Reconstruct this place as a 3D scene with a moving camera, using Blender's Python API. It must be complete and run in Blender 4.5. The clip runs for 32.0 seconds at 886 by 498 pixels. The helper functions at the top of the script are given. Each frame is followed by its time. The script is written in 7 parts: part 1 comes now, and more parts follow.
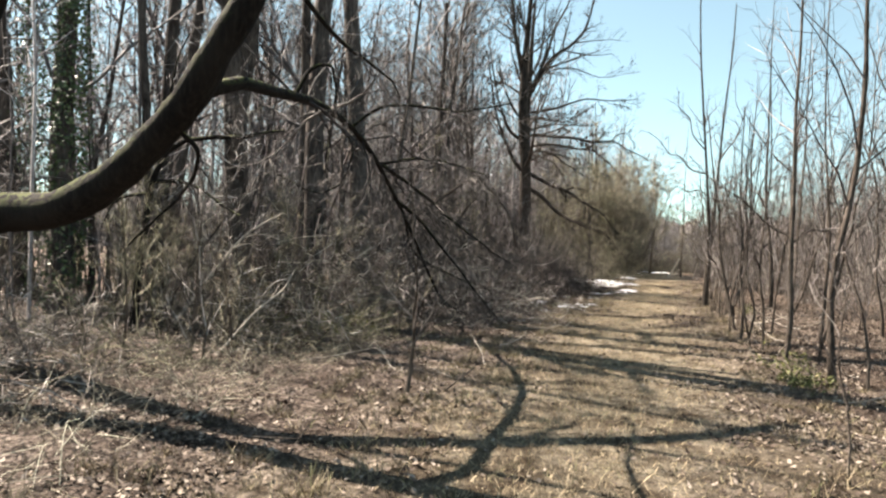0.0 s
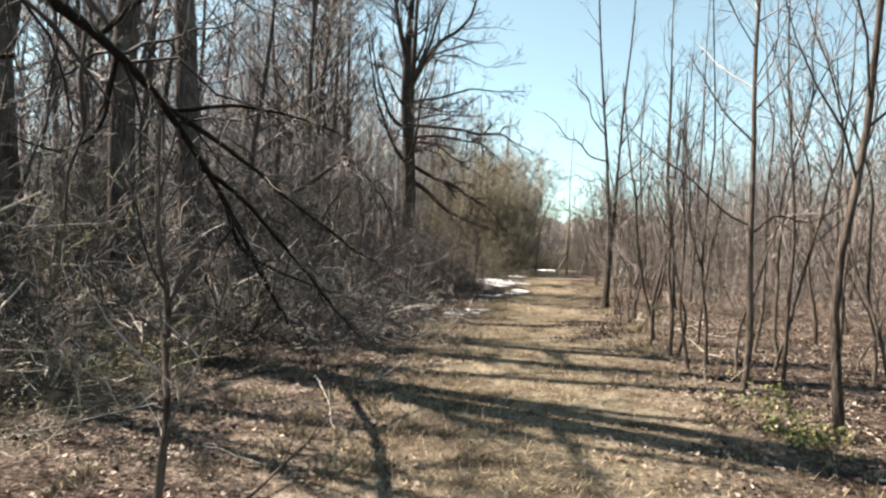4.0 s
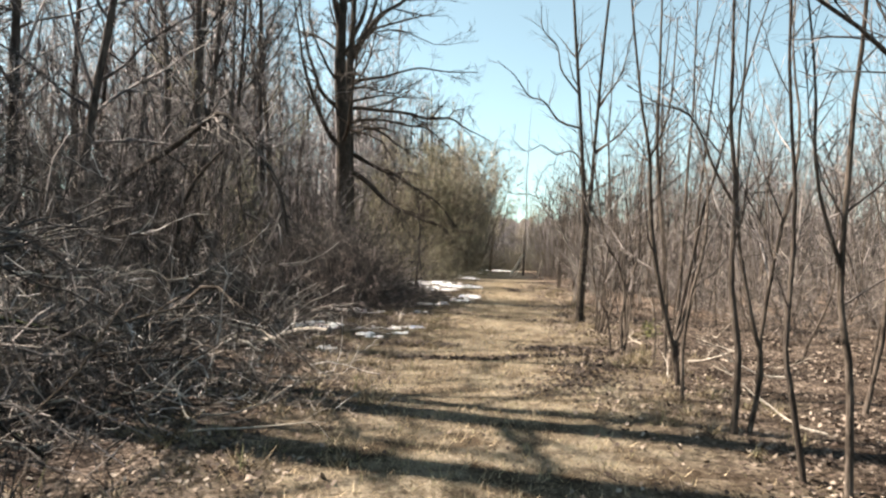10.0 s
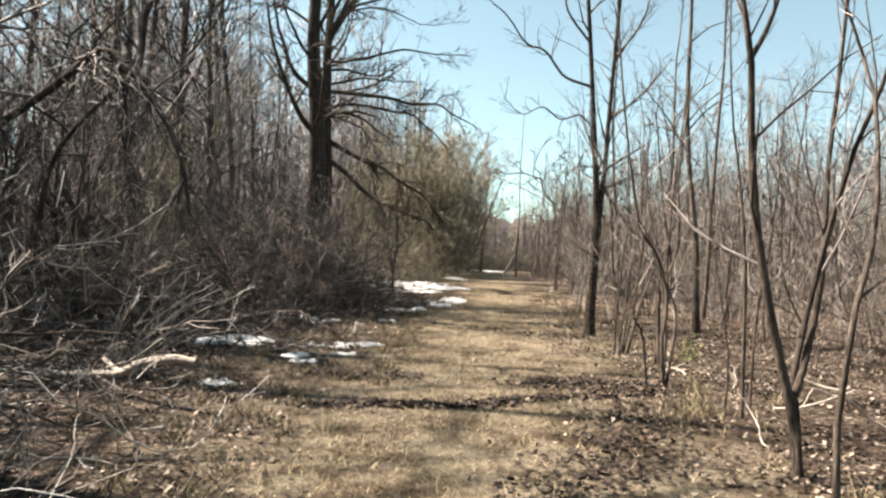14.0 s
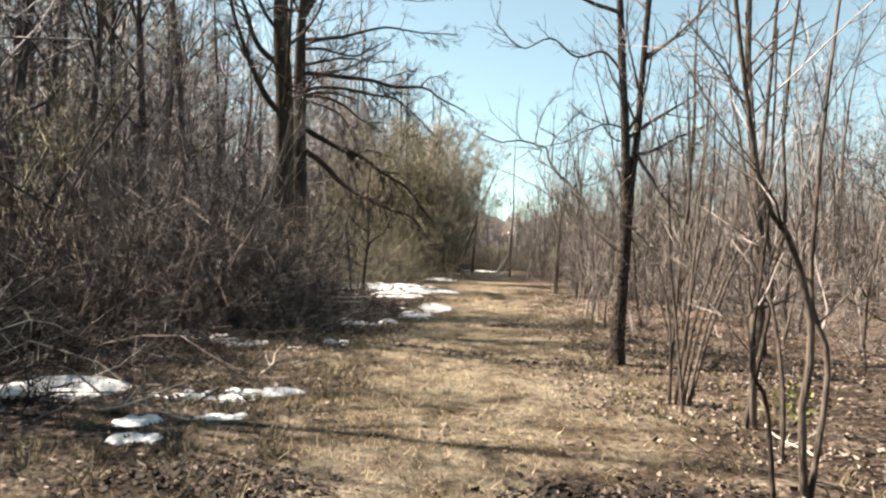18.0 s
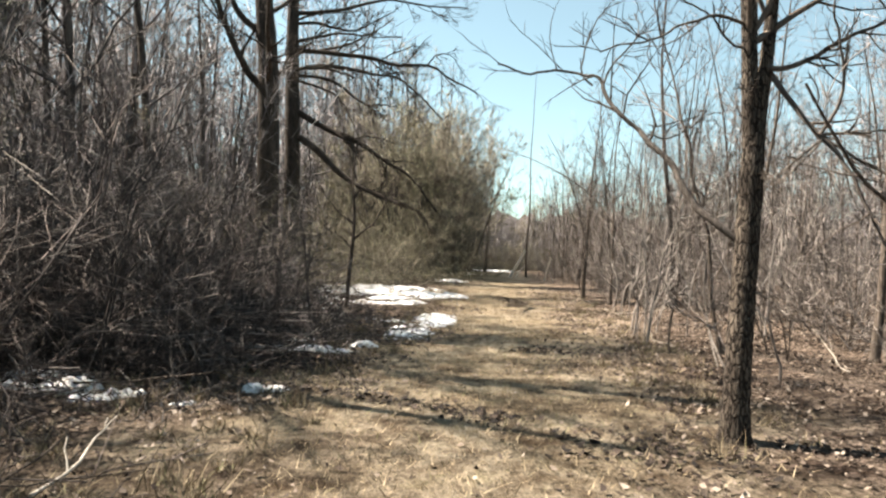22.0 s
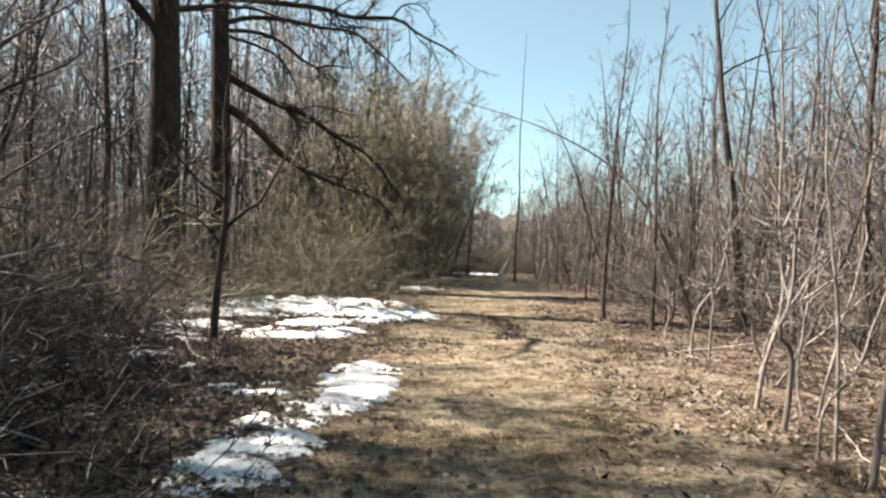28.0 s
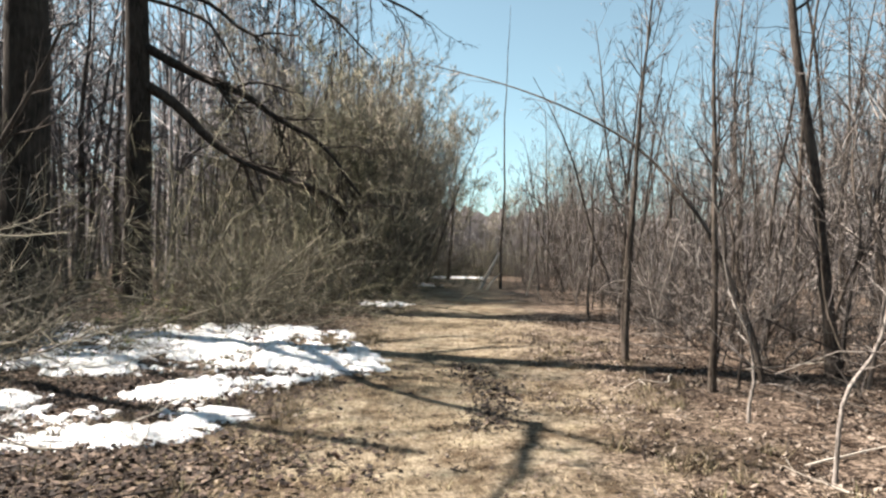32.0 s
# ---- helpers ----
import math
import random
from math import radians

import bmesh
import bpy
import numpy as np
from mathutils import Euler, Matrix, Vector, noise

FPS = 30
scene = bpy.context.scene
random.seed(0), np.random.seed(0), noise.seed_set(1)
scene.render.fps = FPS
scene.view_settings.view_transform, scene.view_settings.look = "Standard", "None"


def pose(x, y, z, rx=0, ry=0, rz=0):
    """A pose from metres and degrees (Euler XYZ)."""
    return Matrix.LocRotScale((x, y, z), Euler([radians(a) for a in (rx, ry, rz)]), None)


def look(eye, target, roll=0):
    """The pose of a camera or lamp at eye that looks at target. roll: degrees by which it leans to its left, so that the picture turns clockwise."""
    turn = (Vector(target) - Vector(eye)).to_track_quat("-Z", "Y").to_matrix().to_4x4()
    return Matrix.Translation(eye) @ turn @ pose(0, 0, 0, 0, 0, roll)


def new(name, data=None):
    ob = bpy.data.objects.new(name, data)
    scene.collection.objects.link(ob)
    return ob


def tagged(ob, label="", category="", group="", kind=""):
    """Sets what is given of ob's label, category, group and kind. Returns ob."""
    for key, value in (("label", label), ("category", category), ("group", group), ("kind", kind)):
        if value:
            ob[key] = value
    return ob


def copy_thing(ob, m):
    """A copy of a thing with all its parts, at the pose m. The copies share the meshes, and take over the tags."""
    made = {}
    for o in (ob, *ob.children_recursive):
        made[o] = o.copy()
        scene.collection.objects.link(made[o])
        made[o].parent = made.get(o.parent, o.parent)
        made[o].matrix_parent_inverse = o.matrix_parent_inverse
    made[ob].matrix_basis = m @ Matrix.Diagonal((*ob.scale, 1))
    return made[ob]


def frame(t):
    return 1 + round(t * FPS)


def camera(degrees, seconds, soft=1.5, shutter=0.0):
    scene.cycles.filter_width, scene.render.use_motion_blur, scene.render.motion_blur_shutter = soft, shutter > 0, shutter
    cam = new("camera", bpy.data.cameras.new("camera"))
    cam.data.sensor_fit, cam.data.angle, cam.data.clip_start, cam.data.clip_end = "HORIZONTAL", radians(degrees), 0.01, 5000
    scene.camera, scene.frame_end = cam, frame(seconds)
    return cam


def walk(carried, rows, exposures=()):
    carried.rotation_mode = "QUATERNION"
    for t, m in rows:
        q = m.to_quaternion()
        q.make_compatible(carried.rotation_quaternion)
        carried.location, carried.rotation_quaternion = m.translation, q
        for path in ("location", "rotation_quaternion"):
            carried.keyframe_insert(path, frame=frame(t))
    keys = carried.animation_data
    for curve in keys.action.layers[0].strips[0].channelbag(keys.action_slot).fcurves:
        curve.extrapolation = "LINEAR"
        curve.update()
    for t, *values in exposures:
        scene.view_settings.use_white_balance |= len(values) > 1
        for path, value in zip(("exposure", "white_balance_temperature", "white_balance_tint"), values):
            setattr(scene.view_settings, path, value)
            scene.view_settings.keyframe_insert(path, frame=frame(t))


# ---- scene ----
cam = camera(67.0, 32.0, soft=2.4)
PATH = [
    (0, (1.074, 1.207, 1.665), (0.984, 3.205, 1.67), 2.0),
    (0.5, (1.19, 1.632, 1.653), (1.112, 3.63, 1.661), 1.7),
    (1, (1.262, 2.132, 1.644), (1.226, 4.131, 1.653), 1.7),
    (1.5, (1.32, 2.59, 1.617), (1.3, 4.59, 1.629), 1.6),
    (2, (1.356, 3.07, 1.619), (1.398, 5.069, 1.632), 1.6),
    (2.5, (1.365, 3.55, 1.611), (1.552, 5.541, 1.627), 1.7),
    (3, (1.412, 3.98, 1.604), (1.613, 5.97, 1.62), 1.5),
    (3.5, (1.458, 4.43, 1.622), (1.68, 6.418, 1.635), 1.6),
    (5.5, (1.802, 6.164, 1.653), (2.11, 8.14, 1.666), 1.7),
    (6, (1.933, 6.661, 1.631), (2.257, 8.634, 1.646), 1.7),
    (6.5, (2.052, 7.159, 1.616), (2.389, 9.13, 1.633), 1.7),
    (7, (2.175, 7.595, 1.609), (2.524, 9.564, 1.626), 1.8),
    (7.5, (2.309, 8.043, 1.595), (2.672, 10.01, 1.612), 1.8),
    (8, (2.442, 8.499, 1.575), (2.817, 10.463, 1.591), 1.9),
    (8.5, (2.57, 8.909, 1.559), (2.955, 10.872, 1.578), 2.0),
    (9, (2.717, 9.35, 1.566), (3.115, 11.31, 1.583), 1.8),
    (9.5, (2.882, 9.814, 1.564), (3.291, 11.772, 1.582), 1.6),
    (10, (3.025, 10.255, 1.548), (3.404, 12.219, 1.565), 1.6),
    (10.5, (3.172, 10.667, 1.546), (3.55, 12.631, 1.564), 1.3),
    (11, (3.276, 11.078, 1.518), (3.664, 13.04, 1.534), 1.9),
    (11.5, (3.468, 11.582, 1.47), (3.865, 13.543, 1.489), 2.1),
    (12, (3.601, 12.012, 1.463), (4.005, 13.971, 1.482), 2.1),
    (12.5, (3.729, 12.474, 1.456), (4.144, 14.43, 1.475), 2.2),
    (13, (3.885, 12.923, 1.45), (4.303, 14.879, 1.469), 2.1),
    (13.5, (4.026, 13.389, 1.434), (4.408, 15.352, 1.453), 2.1),
    (14, (4.147, 13.846, 1.413), (4.548, 15.805, 1.433), 2.0),
    (14.5, (4.258, 14.319, 1.399), (4.693, 16.271, 1.419), 1.9),
    (15, (4.373, 14.771, 1.386), (4.817, 16.721, 1.409), 1.9),
    (15.5, (4.522, 15.223, 1.378), (4.972, 17.172, 1.401), 1.8),
    (17.5, (5.111, 17.068, 1.379), (5.528, 19.024, 1.398), 1.9),
    (18, (5.277, 17.531, 1.381), (5.698, 19.486, 1.4), 1.9),
    (18.5, (5.42, 17.996, 1.373), (5.851, 19.949, 1.391), 2.0),
    (19, (5.573, 18.488, 1.37), (5.96, 20.45, 1.388), 2.0),
    (19.5, (5.706, 18.984, 1.372), (6.1, 20.945, 1.388), 2.0),
    (20, (5.861, 19.452, 1.373), (6.22, 21.419, 1.388), 1.9),
    (20.5, (5.975, 19.933, 1.354), (6.342, 21.899, 1.37), 2.0),
    (21, (6.078, 20.385, 1.34), (6.453, 22.35, 1.356), 2.1),
    (21.5, (6.179, 20.839, 1.334), (6.559, 22.802, 1.35), 2.3),
    (22, (6.311, 21.312, 1.343), (6.693, 23.275, 1.358), 1.9),
    (22.5, (6.42, 21.81, 1.34), (6.807, 23.772, 1.354), 1.9),
    (23, (6.567, 22.375, 1.307), (6.957, 24.337, 1.323), 2.1),
    (23.5, (6.727, 22.984, 1.308), (7.121, 24.945, 1.324), 2.1),
    (24, (6.864, 23.547, 1.269), (7.261, 25.507, 1.287), 2.3),
    (24.5, (7.013, 24.068, 1.233), (7.412, 26.028, 1.255), 2.4),
    (26.5, (7.631, 26.209, 1.232), (8.045, 28.165, 1.253), 1.9),
    (27, (7.776, 26.753, 1.259), (8.197, 28.708, 1.279), 1.7),
    (27.5, (7.961, 27.29, 1.285), (8.385, 29.245, 1.308), 1.6),
    (28, (8.168, 27.832, 1.319), (8.596, 29.786, 1.341), 1.6),
    (28.5, (8.352, 28.377, 1.344), (8.786, 30.329, 1.365), 1.5),
    (29, (8.543, 28.919, 1.371), (8.984, 30.87, 1.392), 1.6),
    (29.5, (8.728, 29.463, 1.426), (9.174, 31.412, 1.446), 1.7),
    (30, (8.905, 29.988, 1.49), (9.357, 31.936, 1.508), 1.6),
    (30.5, (9.093, 30.523, 1.528), (9.55, 32.47, 1.546), 1.4),
    (31, (9.271, 31.049, 1.566), (9.731, 32.995, 1.583), 1.3),
    (31.5, (9.427, 31.591, 1.631), (9.892, 33.536, 1.647), 0.9),
    (32, (9.623, 32.174, 1.663), (10.093, 34.117, 1.679), 0.9),
]
walk(cam, [(t, look(e, g, r)) for t, e, g, r in PATH],
     [(0.0, 2.12, 7050, 12.0), (17.0, 2.06, 7250, 12.5), (22.0, 2.1, 7150, 11), (27.0, 1.98, 6950, 11), (31.0, 1.8, 6750, 11.0), (32.0, 1.78, 6700, 11.0)])

# ---- light ----
SUN_AZ, SUN_EL = 60.0, 50.0          # degrees left of +y, above the horizon
sun_dir = Vector((-math.sin(radians(SUN_AZ)) * math.cos(radians(SUN_EL)),
                  math.cos(radians(SUN_AZ)) * math.cos(radians(SUN_EL)), math.sin(radians(SUN_EL))))
world = bpy.data.worlds.new("sky")
scene.world = world
world.use_nodes = True
wn = world.node_tree.nodes
sky = wn.new("ShaderNodeTexSky")
sky.sky_type, sky.sun_disc = "NISHITA", False
sky.sun_elevation, sky.sun_rotation = radians(SUN_EL), radians(360 - SUN_AZ)
sky.air_density, sky.dust_density, sky.ozone_density = 0.9, 0.3, 0.9
wn["Background"].inputs["Strength"].default_value = 0.05
tone = wn.new("ShaderNodeMix")
tone.data_type, tone.blend_type = "RGBA", "MULTIPLY"
tone.inputs[0].default_value, tone.inputs[7].default_value = 1.0, (0.89, 1.15, 1.1, 1)
haze = wn.new("ShaderNodeHueSaturation")
haze.inputs["Saturation"].default_value = 0.68
world.node_tree.links.new(sky.outputs["Color"], haze.inputs["Color"])
world.node_tree.links.new(haze.outputs["Color"], tone.inputs[6])
world.node_tree.links.new(tone.outputs[2], wn["Background"].inputs["Color"])
lamp = bpy.data.lights.new("sun", "SUN")
lamp.energy, lamp.angle, lamp.color = 5.5, radians(0.53), (1.0, 0.925, 0.84)
sun = new("sun", lamp)
sun.matrix_world = look(sun_dir * 60, (0, 0, 0))


# ---- materials ----
SHADE = 0.84                          # weathered winter wood and litter


def ramp(nt, fac, stops):
    r = nt.nodes.new("ShaderNodeValToRGB")
    r.color_ramp.elements[0].position, r.color_ramp.elements[0].color = stops[0][0], (*stops[0][1], 1)
    r.color_ramp.elements[1].position, r.color_ramp.elements[1].color = stops[-1][0], (*stops[-1][1], 1)
    for p, c in stops[1:-1]:
        r.color_ramp.elements.new(p).color = (*c, 1)
    nt.links.new(fac, r.inputs[0])
    return r.outputs["Color"]


def noise_tex(nt, vec, scale, detail=4.0, rough=0.6):
    n = nt.nodes.new("ShaderNodeTexNoise")
    n.inputs["Scale"].default_value, n.inputs["Detail"].default_value, n.inputs["Roughness"].default_value = scale, detail, rough
    nt.links.new(vec, n.inputs["Vector"])
    return n.outputs["Fac"]


def mixed(nt, fac, a, b, mode="MIX"):
    m = nt.nodes.new("ShaderNodeMix")
    m.data_type, m.blend_type = "RGBA", mode
    for sock, v in ((m.inputs[0], fac), (m.inputs[6], a), (m.inputs[7], b)):
        if hasattr(v, "is_output"):
            nt.links.new(v, sock)
        elif isinstance(v, (int, float)):
            sock.default_value = v
        else:
            sock.default_value = (*v, 1)
    return m.outputs[2]


def sums(nt, op, a, b=0.0, c=None):
    m = nt.nodes.new("ShaderNodeMath")
    m.operation = op
    for k, v in enumerate((a, b, c)):
        if v is None:
            continue
        if hasattr(v, "is_output"):
            nt.links.new(v, m.inputs[k])
        else:
            m.inputs[k].default_value = v
    return m.outputs[0]


def base(name, rough=0.9, spec=0.2):
    m = bpy.data.materials.new(name)
    m.use_nodes = True
    nt = m.node_tree
    b = nt.nodes["Principled BSDF"]
    b.inputs["Roughness"].default_value = rough
    b.inputs["Specular IOR Level"].default_value = spec
    g = nt.nodes.new("ShaderNodeNewGeometry")
    return m, nt, b, g


def bumped(nt, b, height, strength, distance):
    bump = nt.nodes.new("ShaderNodeBump")
    bump.inputs["Strength"].default_value, bump.inputs["Distance"].default_value = strength, distance
    nt.links.new(height, bump.inputs["Height"])
    nt.links.new(bump.outputs["Normal"], b.inputs["Normal"])


def bark(name, dark, mid, light, scale=14.0, moss=None, stretch=0.16, bump=0.7):
    """Rough bark with upright ridges, blotches of a second size and a tint that differs from tree to tree."""
    m, nt, b, g = base(name, 0.92, 0.15)
    mp = nt.nodes.new("ShaderNodeMapping")
    mp.inputs["Scale"].default_value = (1, 1, stretch)
    nt.links.new(g.outputs["Position"], mp.inputs["Vector"])
    fine = noise_tex(nt, mp.outputs["Vector"], scale * 2.2, 5, 0.65)
    wide = noise_tex(nt, g.outputs["Position"], 1.7, 3, 0.6)
    dark, mid, light = (tuple(SHADE * c for c in q) for q in (dark, mid, light))
    col = ramp(nt, fine, [(0.3, dark), (0.5, mid), (0.72, light)])
    col = mixed(nt, ramp(nt, wide, [(0.4, (0, 0, 0)), (0.7, (0.6, 0.6, 0.6))]), col, light)
    info = nt.nodes.new("ShaderNodeObjectInfo")
    tint = ramp(nt, info.outputs["Random"], [(0.0, (0.72, 0.7, 0.7)), (0.5, (1, 0.97, 0.94)), (1.0, (1.25, 1.22, 1.2))])
    col = mixed(nt, 1.0, col, tint, "MULTIPLY")
    if moss:
        up = nt.nodes.new("ShaderNodeSeparateXYZ")
        nt.links.new(g.outputs["Normal"], up.inputs[0])
        patch = sums(nt, "MULTIPLY", sums(nt, "GREATER_THAN", noise_tex(nt, g.outputs["Position"], 9, 4), 0.5), sums(nt, "MAXIMUM", up.outputs[2], 0.0))
        col = mixed(nt, patch, col, moss)
    nt.links.new(col, b.inputs["Base Color"])
    bumped(nt, b, fine, bump, 0.03)
    return m


def flaky_bark(name, crack, mid, light):
    """Bark broken into short upright flakes by dark cracks."""
    m, nt, b, g = base(name, 0.9, 0.15)
    warp = nt.nodes.new("ShaderNodeVectorMath")
    warp.operation = "MULTIPLY_ADD"
    swirl = nt.nodes.new("ShaderNodeTexNoise")
    swirl.inputs["Scale"].default_value = 7.0
    nt.links.new(g.outputs["Position"], swirl.inputs["Vector"])
    nt.links.new(swirl.outputs["Color"], warp.inputs[0])
    warp.inputs[1].default_value = (0.07, 0.07, 0.07)
    nt.links.new(g.outputs["Position"], warp.inputs[2])
    mp = nt.nodes.new("ShaderNodeMapping")
    mp.inputs["Scale"].default_value = (1, 1, 0.2)
    nt.links.new(warp.outputs[0], mp.inputs["Vector"])
    cell = nt.nodes.new("ShaderNodeTexVoronoi")
    cell.feature = "DISTANCE_TO_EDGE"
    cell.inputs["Scale"].default_value = 42.0
    nt.links.new(mp.outputs["Vector"], cell.inputs["Vector"])
    plate = ramp(nt, cell.outputs["Distance"], [(0.02, (0, 0, 0)), (0.16, (1, 1, 1))])
    fine = noise_tex(nt, mp.outputs["Vector"], 60, 5, 0.7)
    wide = noise_tex(nt, g.outputs["Position"], 3.0, 4, 0.65)
    col = ramp(nt, fine, [(0.32, mid), (0.66, light)])
    col = mixed(nt, ramp(nt, wide, [(0.4, (0, 0, 0)), (0.65, (0.7, 0.7, 0.7))]), col, mid)
    col = mixed(nt, plate, crack, col)
    nt.links.new(col, b.inputs["Base Color"])
    bumped(nt, b, sums(nt, "ADD", plate, sums(nt, "MULTIPLY", fine, 0.5)), 1.0, 0.018)
    return m


def twiggy(name, dark, light, warm):
    """Thin twigs and stems: a colour that differs from twig to twig."""
    m, nt, b, g = base(name, 0.75, 0.3)
    dark, light, warm = (tuple(SHADE * c for c in q) for q in (dark, light, warm))
    col = ramp(nt, g.outputs["Random Per Island"], [(0.0, dark), (0.4, tuple(0.65 * p + 0.35 * q for p, q in zip(dark, warm))), (0.68, warm), (0.88, light), (1.0, tuple(min(0.72, 1.6 * c) for c in light))])
    wide = noise_tex(nt, g.outputs["Position"], 1.3, 3)
    col = mixed(nt, ramp(nt, wide, [(0.38, (0, 0, 0)), (0.65, (0.55, 0.55, 0.55))]), col, dark)
    fine = noise_tex(nt, g.outputs["Position"], 40, 3)
    col = mixed(nt, 1.0, col, ramp(nt, fine, [(0.3, (0.75, 0.75, 0.75)), (0.7, (1.2, 1.2, 1.2))]), "MULTIPLY")
    nt.links.new(col, b.inputs["Base Color"])
    return m


def litter(name, stops, rough=0.8, spec=0.25):
    """Dead leaves and grass, each with a colour of its own."""
    m, nt, b, g = base(name, rough, spec)
    col = ramp(nt, g.outputs["Random Per Island"], [(p, tuple(SHADE * c for c in q)) for p, q in stops])
    fine = noise_tex(nt, g.outputs["Position"], 60, 3)
    col = mixed(nt, 1.0, col, ramp(nt, fine, [(0.3, (0.7, 0.7, 0.7)), (0.7, (1.2, 1.2, 1.2))]), "MULTIPLY")
    nt.links.new(col, b.inputs["Base Color"])
    return m


def ground_material():
    m, nt, b, g = base("ground_soil", 0.95, 0.1)
    pos = g.outputs["Position"]
    xyz = nt.nodes.new("ShaderNodeSeparateXYZ")
    nt.links.new(pos, xyz.inputs[0])
    # distance across the lane
    side = sums(nt, "SUBTRACT", xyz.outputs[0], sums(nt, "MULTIPLY_ADD", xyz.outputs[1], 0.28, 0.3))
    wob = sums(nt, "MULTIPLY", sums(nt, "SUBTRACT", noise_tex(nt, pos, 0.5, 6, 0.7), 0.5), 6.5)
    edge = sums(nt, "ADD", sums(nt, "ABSOLUTE", side), wob)
    lane = nt.nodes.new("ShaderNodeMapRange")
    lane.interpolation_type = "SMOOTHSTEP"
    for k, v in ((1, 3.4), (2, 0.5), (3, 0.0), (4, 1.0)):
        lane.inputs[k].default_value = v
    nt.links.new(edge, lane.inputs[0])
    f1, f2, f3 = noise_tex(nt, pos, 24, 6, 0.75), noise_tex(nt, pos, 2.2, 7, 0.72), noise_tex(nt, pos, 0.6, 5, 0.68)
    f4 = noise_tex(nt, pos, 11, 5, 0.7)
    straw = nt.nodes.new("ShaderNodeMapping")
    straw.inputs["Scale"].default_value, straw.inputs["Rotation"].default_value = (1, 0.22, 1), (0, 0, 0.6)
    nt.links.new(pos, straw.inputs["Vector"])
    f5 = noise_tex(nt, straw.outputs["Vector"], 70, 4, 0.7)
    grass = ramp(nt, f5, [(0.32, (0.086, 0.07, 0.051)), (0.48, (0.288, 0.246, 0.18)), (0.68, (0.55, 0.484, 0.37))])
    worn = ramp(nt, f1, [(0.34, (0.096, 0.08, 0.061)), (0.66, (0.415, 0.362, 0.283))])
    grass = mixed(nt, ramp(nt, f3, [(0.42, (0, 0, 0)), (0.62, (0.85, 0.85, 0.85))]), grass, worn)
    spots = ramp(nt, f4, [(0.38, (0.2, 0.155, 0.12)), (0.48, (1, 1, 1))])
    grass = mixed(nt, 0.58, grass, spots, "MULTIPLY")
    green = ramp(nt, f2, [(0.55, (0, 0, 0)), (0.7, (0.45, 0.45, 0.45))])
    grass = mixed(nt, green, grass, (0.15, 0.142, 0.062))
    blotch = ramp(nt, f2, [(0.37, (0.42, 0.36, 0.31)), (0.46, (0.72, 0.685, 0.65)), (0.53, (1.05, 1.04, 1.02)), (0.62, (1.28, 1.28, 1.27))])
    grass = mixed(nt, 1.0, grass, blotch, "MULTIPLY")
    leaf = ramp(nt, f1, [(0.36, (0.022, 0.016, 0.012)), (0.46, (0.11, 0.083, 0.066)), (0.56, (0.34, 0.276, 0.228)), (0.68, (0.62, 0.53, 0.455))])
    leaf = mixed(nt, 1.0, leaf, ramp(nt, f2, [(0.38, (0.22, 0.18, 0.155)), (0.5, (0.8, 0.78, 0.76)), (0.64, (1.1, 1.08, 1.06))]), "MULTIPLY")
    leaf = mixed(nt, 0.8, leaf, ramp(nt, f4, [(0.4, (0.2, 0.17, 0.145)), (0.5, (1.05, 1.04, 1.02))]), "MULTIPLY")
    big = ramp(nt, f3, [(0.38, (0.42, 0.385, 0.36)), (0.5, (0.78, 0.76, 0.745)), (0.6, (0.97, 0.96, 0.95))])
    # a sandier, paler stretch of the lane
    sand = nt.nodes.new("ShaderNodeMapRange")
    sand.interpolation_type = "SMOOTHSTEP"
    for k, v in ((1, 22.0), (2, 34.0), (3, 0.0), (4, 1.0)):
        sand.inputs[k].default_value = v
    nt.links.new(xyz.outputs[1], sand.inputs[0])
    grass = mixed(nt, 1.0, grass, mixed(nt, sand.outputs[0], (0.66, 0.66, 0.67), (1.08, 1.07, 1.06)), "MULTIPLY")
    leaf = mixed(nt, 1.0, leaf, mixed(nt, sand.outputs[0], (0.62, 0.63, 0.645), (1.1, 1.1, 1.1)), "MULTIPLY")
    # litter left of the lane's start painted paler, as if sunlit
    sunlit_litter = nt.nodes.new("ShaderNodeMapRange")
    sunlit_litter.interpolation_type = "SMOOTHSTEP"
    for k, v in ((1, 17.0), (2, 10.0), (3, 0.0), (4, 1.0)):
        sunlit_litter.inputs[k].default_value = v
    nt.links.new(sums(nt, "MULTIPLY_ADD", side, 1.5, xyz.outputs[1]), sunlit_litter.inputs[0])
    leaf = mixed(nt, 1.0, leaf, mixed(nt, sunlit_litter.outputs[0], (1, 1, 1), (1.45, 1.47, 1.56)), "MULTIPLY")
    # darkens the ground at the lane's start in place of missing shadows
    start_shade = nt.nodes.new("ShaderNodeMapRange")
    start_shade.interpolation_type = "SMOOTHSTEP"
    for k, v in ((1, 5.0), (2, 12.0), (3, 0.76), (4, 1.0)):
        start_shade.inputs[k].default_value = v
    nt.links.new(xyz.outputs[1], start_shade.inputs[0])
    big = mixed(nt, 1.0, big, start_shade.outputs[0], "MULTIPLY")
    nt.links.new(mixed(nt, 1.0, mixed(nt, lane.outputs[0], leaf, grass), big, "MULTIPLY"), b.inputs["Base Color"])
    bumped(nt, b, sums(nt, "ADD", f1, sums(nt, "MULTIPLY", f2, 1.5)), 0.9, 0.05)
    return m


